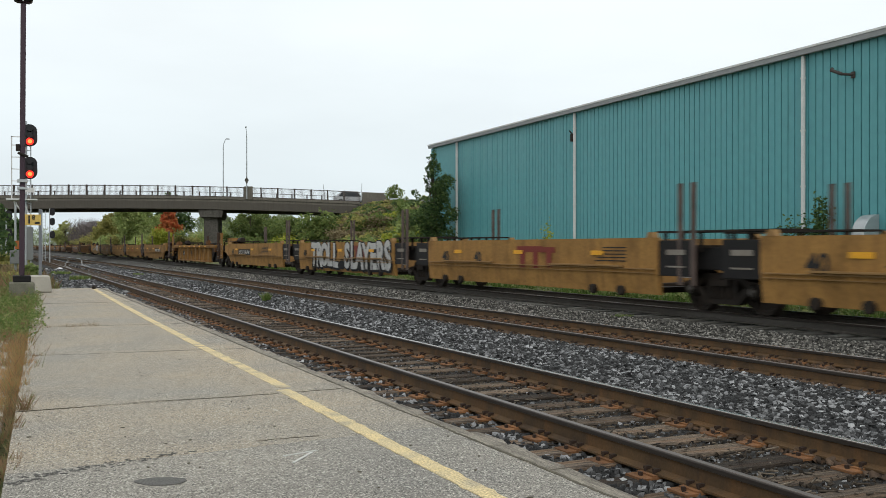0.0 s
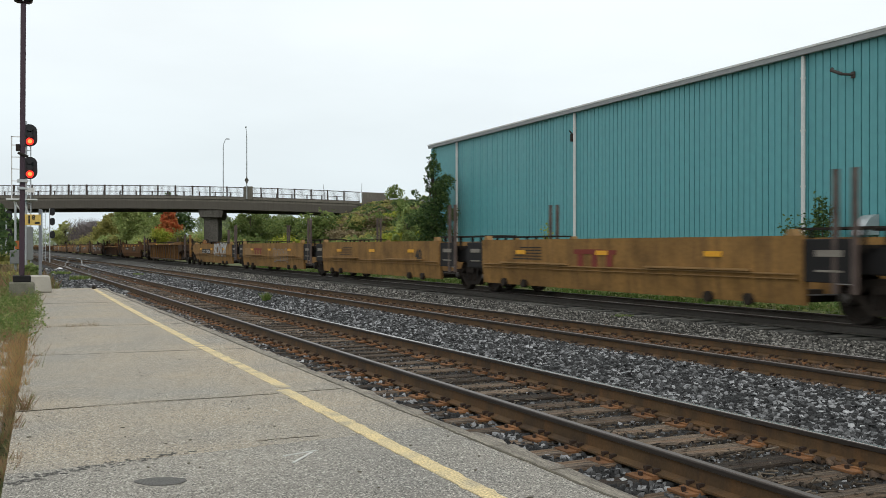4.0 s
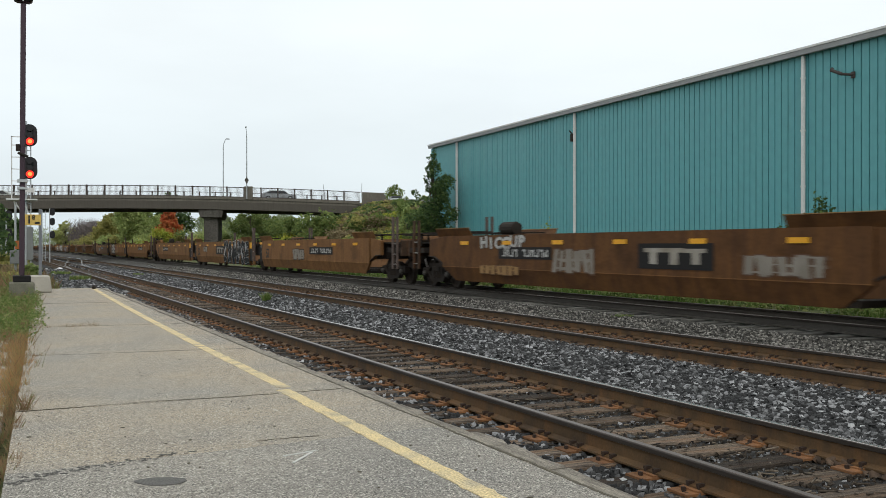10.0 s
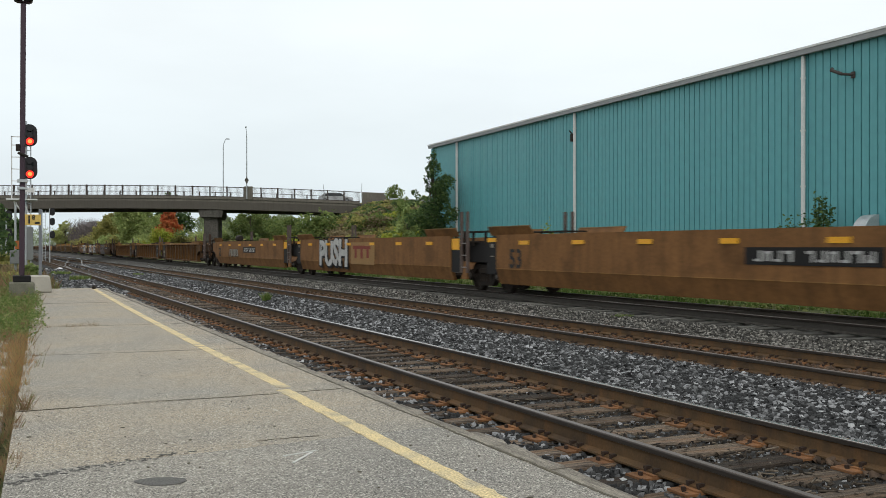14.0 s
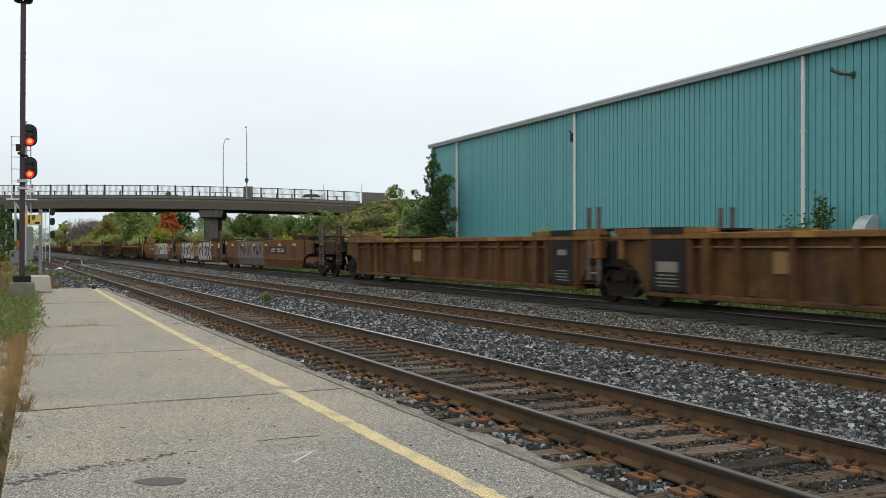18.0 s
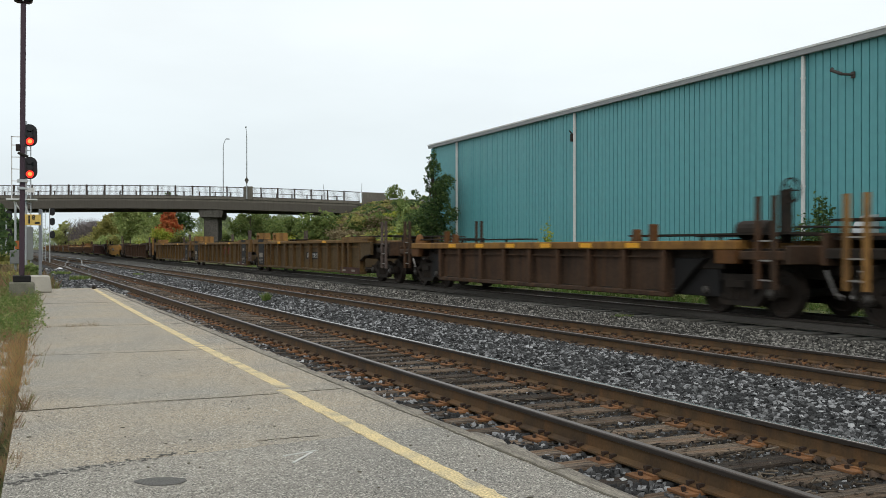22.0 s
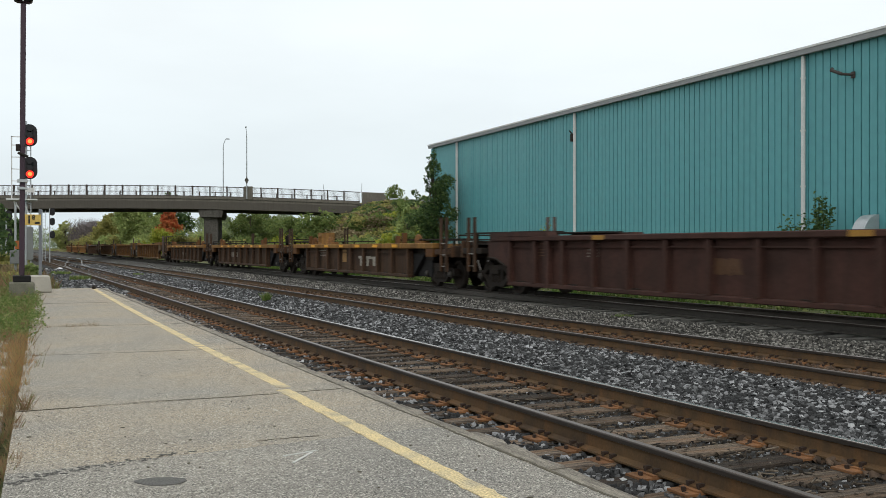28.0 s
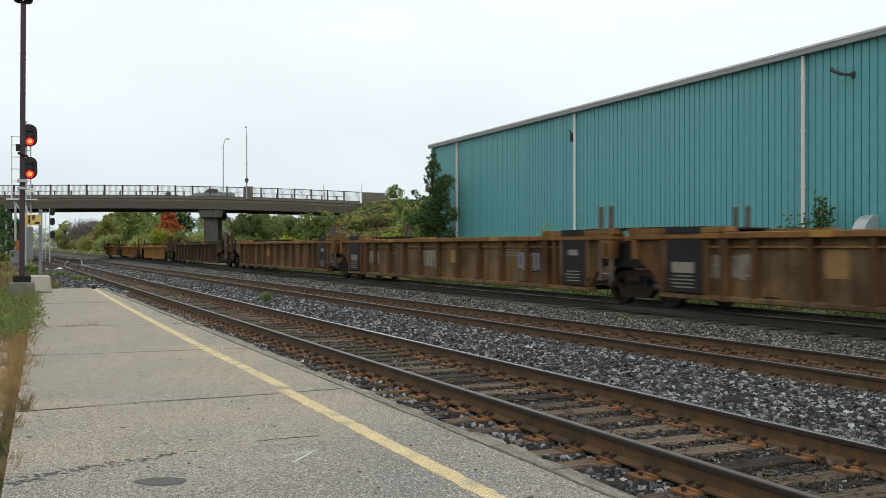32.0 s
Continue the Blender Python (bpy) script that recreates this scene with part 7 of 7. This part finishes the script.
    0: (("board", -2.8, 3.4), ("text", 5.0, "40", 0.3, "sign_black", 1.0, 0.1), ("stencil", 2.0, 1.6, "sign_black"), ("endbox", -6.95, 0.6), ("redtank", -7.85)),
    1: (("logo", 0.3, 1.8, 0.45, "graffiti_red"), ("stencil", 3.5, 1.6, "sign_black")),
    2: (("stencil", 3.0, 1.6, "sign_black"), FORTY), 3: (("logo", 2.4, 1.8, 0.45, "graffiti_red"), ("tag", -2.2, 2.2, 0.6, "pale_patch", "graffiti_grey"), ("patch", 4.6, 1.6, 0.5)),
    4: (("board", 1.9, 2.9), ("word", -2.6, "SONDY", 3.9, 0.78, "graffiti_white", "graffiti_grey", 0.2), ("tank", 6.2), ("lump", 3.6))})
car("rib", "rusted", [7.722, 8.584], {0: (("tank", -8.6), ("wheel", 9.6), ("logo", -3.4, 2.0, 0.42, "brown_mark"), ("stencil", 5.6, 0.8, "brown_mark"), ("stencil", 0.4, 0.8, "brown_mark"))})
car("s53", "brown", [8.774, 9.64], {0: (("board", 3.2, 2.8), ("plate", -3.0, 2.3), ("tank", -6.2), ("wheel", -10.0), ("box", -9.6, 0.9, 0.35))})
car("low", "umber", [9.833, 10.531], {0: (("logo", -0.3, 2.4, 0.32, "faded_white"), ("patch", 4.2, 0.6, 0.4), ("lump", 3.6), ("wheel", 8.1), ("lump", -6.6))})
car("s53", "brown", [10.713, 11.583], {0: (("board", 3.0, 2.8), ("plate", -3.2, 2.4), ("word", 4.2, "HICCUP", 2.6, 0.34, "graffiti_white", "dark_steel", 0.46), ("tag", 4.4, 2.0, 0.26, "pale_patch", "brown_mark", -0.3), ("tag", -6.2, 2.0, 0.4, "faded_white", "brown_mark"), ("tag", 0.6, 1.6, 0.6, "faded_white", "brown_mark"), ("wheel", -9.9), ("tank", 5.2))})
car("s53", "tan", [11.76, 12.639, 13.509, 14.374], {
    0: (("board", -2.2, 3.3), ("text", 6.9, "53", 0.45, "sign_black", 1.0, 0.0), ("tag", 1.2, 1.8, 0.5, "faded_white", "dark_steel")),
    1: (("word", -4.66, "SYNAPSE", 6.6, 1.27, "graffiti_black", "graffiti_white", 0.0), ("plate", -0.15, 2.2), ("text", 6.9, "53", 0.45, "sign_black", 1.0, 0.0), ("tag", 4.6, 1.2, 0.35, "faded_white", "dark_steel", 0.2)),
    2: (("board", 3.2, 2.6), ("text", 7.1, "53", 0.5, "sign_black", 1.0, 0.0), ("tank", 5.2), ("lump", 7.0), ("patch", 5.0, 0.5, 0.3), ("patch", -2.2, 1.2, 0.3), ("wheel", 10.0))})
car("s53", "tan", [14.553, 15.426, 16.31, 17.19], {
    0: (("board", -3.35, 3.1), ("text", 6.9, "53", 0.5, "sign_black", 1.0, 0.0), ("wheel", -9.9)),
    1: (("word", 3.4, "PUSH", 3.7, 1.08, "graffiti_white", "graffiti_black", 0.05), ("patch", -0.27, 2.6, 0.85), ("logo", -0.2, 2.0, 0.55, "graffiti_red")),
    2: (("text", 6.9, "53", 0.5, "sign_black", 1.0, 0.0), ("tag", 3.0, 2.2, 0.45, "faded_white", "dark_steel"), ("board", -1.0, 2.9), ("tank", 5.0))})
car("rib", "rust", [17.369, 18.226, 19.111, 19.955], {0: (("stencil", -0.5, 0.8, "faded_white"), ("stencil", -3.2, 0.7, "sign_black")), 1: (("patch", 4.4, 0.5, 0.4),), 2: (("lump", 6.3), ("patch", 2.2, 0.8, 0.4))})
INK = ("spray_teal", "spray_lime", "spray_teal", "spray_blue")
car("s53", "oxide", [20.152, 21.037, 21.906, 22.754], {
    0: (("board", -3.6, 3.0), ("mural", 2.2, 6.0, "spray_dull", ("graffiti_black", "graffiti_grey", "graffiti_red", "graffiti_grey")), ("patch", 1.4, 1.1, 0.3)),
    1: (("word", 2.75, "DUZER2", 5.0, 1.15, "graffiti_white", "graffiti_black", 0.02), ("patch", -0.55, 2.1, 0.8), ("logo", -0.55, 1.5, 0.5, "graffiti_red"), ("word", -3.85, "GUESX", 4.3, 1.2, "graffiti_white", "graffiti_black", 0.0)),
    2: (("board", 2.95, 3.0), ("mural", -2.7, 6.8, "spray_pale", INK), ("patch", -0.3, 2.2, 0.9), ("patch", -6.35, 0.55, 1.0), ("tag", -7.2, 1.6, 0.22, "faded_white", "brown_mark", 0.35), ("tag", -6.9, 1.9, 0.2, "faded_white", "brown_mark", 0.1), ("tank", 5.2), ("box", 6.2, 0.8, 0.4))})
car("low", "umber", [22.936, 23.62], {0: (("wheel", -8.45, 0.92), ("lump", 7.6), ("tank", -7.5))})
B4 = (("box", 8.6, 0.72, 0.48), ("box", 5.1, 0.72, 0.44))
car("rib", "olive", [23.81, 24.681, 25.544, 26.416], {0: B4 + (("board", -1.5, 2.0), ("text", -6.2, "53", 0.4, "sign_black", 1.0, 0.0)), 1: B4 + (("logo", -2.1, 2.0, 0.45, "graffiti_red"), ("text", -7.0, "53", 0.4, "sign_black", 1.0, 0.0)), 2: (("box", 7.6, 0.8, 0.36), ("box", 6.2, 0.8, 0.36), ("text", -6.9, "53", 0.4, "sign_black", 1.0, 0.0))})
car("rib", "umber", [26.598, 27.50], {0: (("wheel", -10.2), ("patch", -2.0, 0.4, 0.3))})
car("s40", "fresh_gold", [27.66, 28.335], {0: (("board", 1.0, 2.6), ("text", 4.4, "40", 0.3, "sign_black", 1.0, 0.1))})
car("rib", "maroon", [28.52, 29.394], {0: (("wheel", -10.0), ("stencil", 4.2, 0.5, "faded_white"), ("stencil", 6.6, 0.7, "brown_mark"), ("tag", -0.4, 0.7, 0.3, "brown_mark", "brown_mark"))})
car("low", "umber", [29.573, 30.285], {0: (("logo", -1.7, 2.1, 0.42, "worn_white"), ("patch", 1.0, 0.5, 0.5), ("stencil", 4.0, 1.6, "faded_white"), ("lump", 5.2), ("lump", 3.0), ("box", 4.3, 0.5, 0.5), ("lump", -6.5))})
car("low", "umber", [30.456, 31.175], {0: (("tag", 2.1, 1.7, 0.3, "faded_white", "brown_mark"), ("lump", 5.4), ("wheel", -8.0))})
car("low", "umber", [31.325, 32.05], {0: (("lump", 5.2), ("frame", 8.4, 4.6, 0.75), ("lump", -6.8), ("logo", 0.5, 1.6, 0.25, "faded_white"))})
car("rib", "dusty", [32.223, 33.088, 34.0, 34.88], {0: (("tag", 6.0, 1.2, 0.5, "faded_white", "brown_mark"), ("tag", 0.8, 1.4, 0.6, "faded_white", "brown_mark"), ("tag", -5.6, 1.2, 0.5, "graffiti_grey", "graffiti_black"), ("patch", 3.5, 0.5, 0.5), ("patch", -1.5, 0.4, 0.5), ("stencil", 1.0, 0.9, "faded_white"), ("stencil", -3.6, 0.9, "faded_white")), 1: (("tag", 6.0, 1.2, 0.5, "faded_white", "brown_mark"), ("tag", 0.8, 1.4, 0.6, "faded_white", "brown_mark"), ("tag", -5.6, 1.2, 0.5, "graffiti_grey", "graffiti_black"), ("stencil", 4.0, 0.8, "faded_white"), ("patch", -1.0, 0.5, 0.4), ("stencil", -4.5, 0.9, "faded_white")), 2: (("patch", 2.0, 0.8, 0.4), ("stencil", -3.0, 0.9, "faded_white"))})
car("rib", "umber", [35.05, 35.92], {0: (("lump", 6.0),)})
car("low", "dull_gold", [36.09, 36.80], {0: (("lump", 5.4), ("lump", -5.4))})
car("low", "tan", [36.97, 37.68], {0: (("lump", 5.4),)})
car("low", "tan", [37.85, 38.56], {0: (("wheel", 8.1),)})


# ---- vehicles on the bridge ----
def vehicle(label, col, second, long=4.4, high=1.45, shape="car"):
    v = thing("car" if shape == "car" else "pickup_truck", label, "car" if shape == "car" else "pickup truck")
    h = long / 2
    high *= 0.92
    mat = material("vehicle_paint", col, 0.35, second=second, scale=1.0, spec=0.5, bump=0)
    if shape == "car":
        out = [(-h, 0.35), (-h, 0.75), (-h * 0.55, 0.9), (-h * 0.3, high), (h * 0.55, high), (h * 0.9, 0.95), (h, 0.85), (h, 0.35)]
        win = [(-h * 0.48, 0.92), (-h * 0.27, high - 0.08), (h * 0.5, high - 0.08), (h * 0.78, 0.95)]
    else:
        out = [(-h, 0.45), (-h, 1.0), (-h * 0.5, 1.1), (-h * 0.3, high), (h * 0.15, high), (h * 0.25, 1.1), (h, 1.1), (h, 0.45)]
        win = [(-h * 0.43, 1.12), (-h * 0.27, high - 0.08), (h * 0.12, high - 0.08), (h * 0.19, 1.12)]
    body = part("body", Shape().prism(out, -0.88, 0.88, "y"), mat, v, bevel=0.06)
    for yy in (-0.9, 0.885):
        part("window", Shape().prism(win, yy, yy + 0.015, "y"), MAT["glass"], body, "dark side windows")
    for xx in (-h * 0.62, h * 0.62):
        for yy in (-0.8, 0.8):
            w = part("wheel", Shape().lathe([(0.05, -0.1), (0.30, -0.1), (0.33, -0.06), (0.33, 0.06), (0.30, 0.1), (0.05, 0.1)], (0, 0, 0), "y", 16), MAT["tyre"], v, m=pose(xx, yy, 0.33))
            part("rim", Shape().lathe([(0.02, -0.11), (0.19, -0.11), (0.19, 0.11), (0.02, 0.11)], (0, 0, 0), "y", 12), MAT["galvanised"], w)
    return v


def drive(v, lane, s_at, t_at, rate, towards):
    """Rows along the bridge at a steady rate; before and after it waits beyond the ends."""
    lo, hi = S0 - 120, S1 + 42
    pts = []
    turn = 0 if towards < 0 else 180
    times = sorted({0.0, 32.0, *[t_at + (s - s_at) / (rate * towards) for s in np.linspace(lo, hi, 24)]})
    for t in times:
        if 0 <= t <= 32:
            s = min(hi, max(lo, s_at + rate * towards * (t - t_at)))
            z = crown(s) + 0.02 if S0 <= s <= S1 else (crown(S0) if s < S0 else crown(S1) - 0.05 * min(s - S1, 40))
            if s > S1:
                z = crown(S1) - 0.02 - 0.025 * (s - S1)
            pts.append((t, BR @ pose(s, lane, z, 0, 0, turn)))
    walk(v, pts)


# ---- what moves ----
def motions():
    for u, T in UNITS:
        rows = []
        for t in range(0, 33, 4):
            y = SPEED * (T - t) - SETBACK
            rows.append((t, pose(T3 + T3_LEAN * y, y, T3_Z, 0, 0, -math.degrees(math.atan(T3_LEAN)))))
        walk(u, rows)
    FAR, NEAR = 3.8, 9.2
    drive(vehicle("light grey van crossing the bridge", (0.45, 0.46, 0.47), (0.38, 0.39, 0.4), 4.8, 1.8), FAR, 42.5, 0.0, 14, 1)
    drive(vehicle("silver hatchback crossing the bridge", (0.42, 0.44, 0.44), (0.36, 0.38, 0.38), 4.2, 1.5), NEAR, 36.6, 6.0, 13.6, -1)
    drive(vehicle("pale green-grey car crossing the bridge", (0.40, 0.43, 0.40), (0.34, 0.37, 0.34), 4.6, 1.5), NEAR, 40.6, 7.0, 14.5, -1)
    drive(vehicle("grey sedan crossing the bridge", (0.30, 0.32, 0.33), (0.25, 0.27, 0.28), 4.5, 1.45), FAR, 13.6, 8.0, 9.7, 1)
    drive(vehicle("dark grey pickup truck crossing the bridge", (0.07, 0.075, 0.08), (0.055, 0.058, 0.062), 5.3, 1.75, "pickup"), NEAR, 34.6, 11.0, 14.9, -1)
    drive(vehicle("silver sedan crossing the bridge", (0.42, 0.43, 0.44), (0.36, 0.37, 0.38), 4.5, 1.5), FAR, 11.4, 12.0, 14.5, 1)
    drive(vehicle("white hatchback crossing the bridge", (0.6, 0.61, 0.61), (0.52, 0.53, 0.53), 4.2, 1.5), NEAR, 23.8, 19.0, 13.6, -1)
    drive(vehicle("grey pickup truck crossing the bridge", (0.22, 0.23, 0.24), (0.18, 0.19, 0.2), 5.4, 1.8, "pickup"), NEAR, 24.6, 32.0, 11.0, -1)


motions()
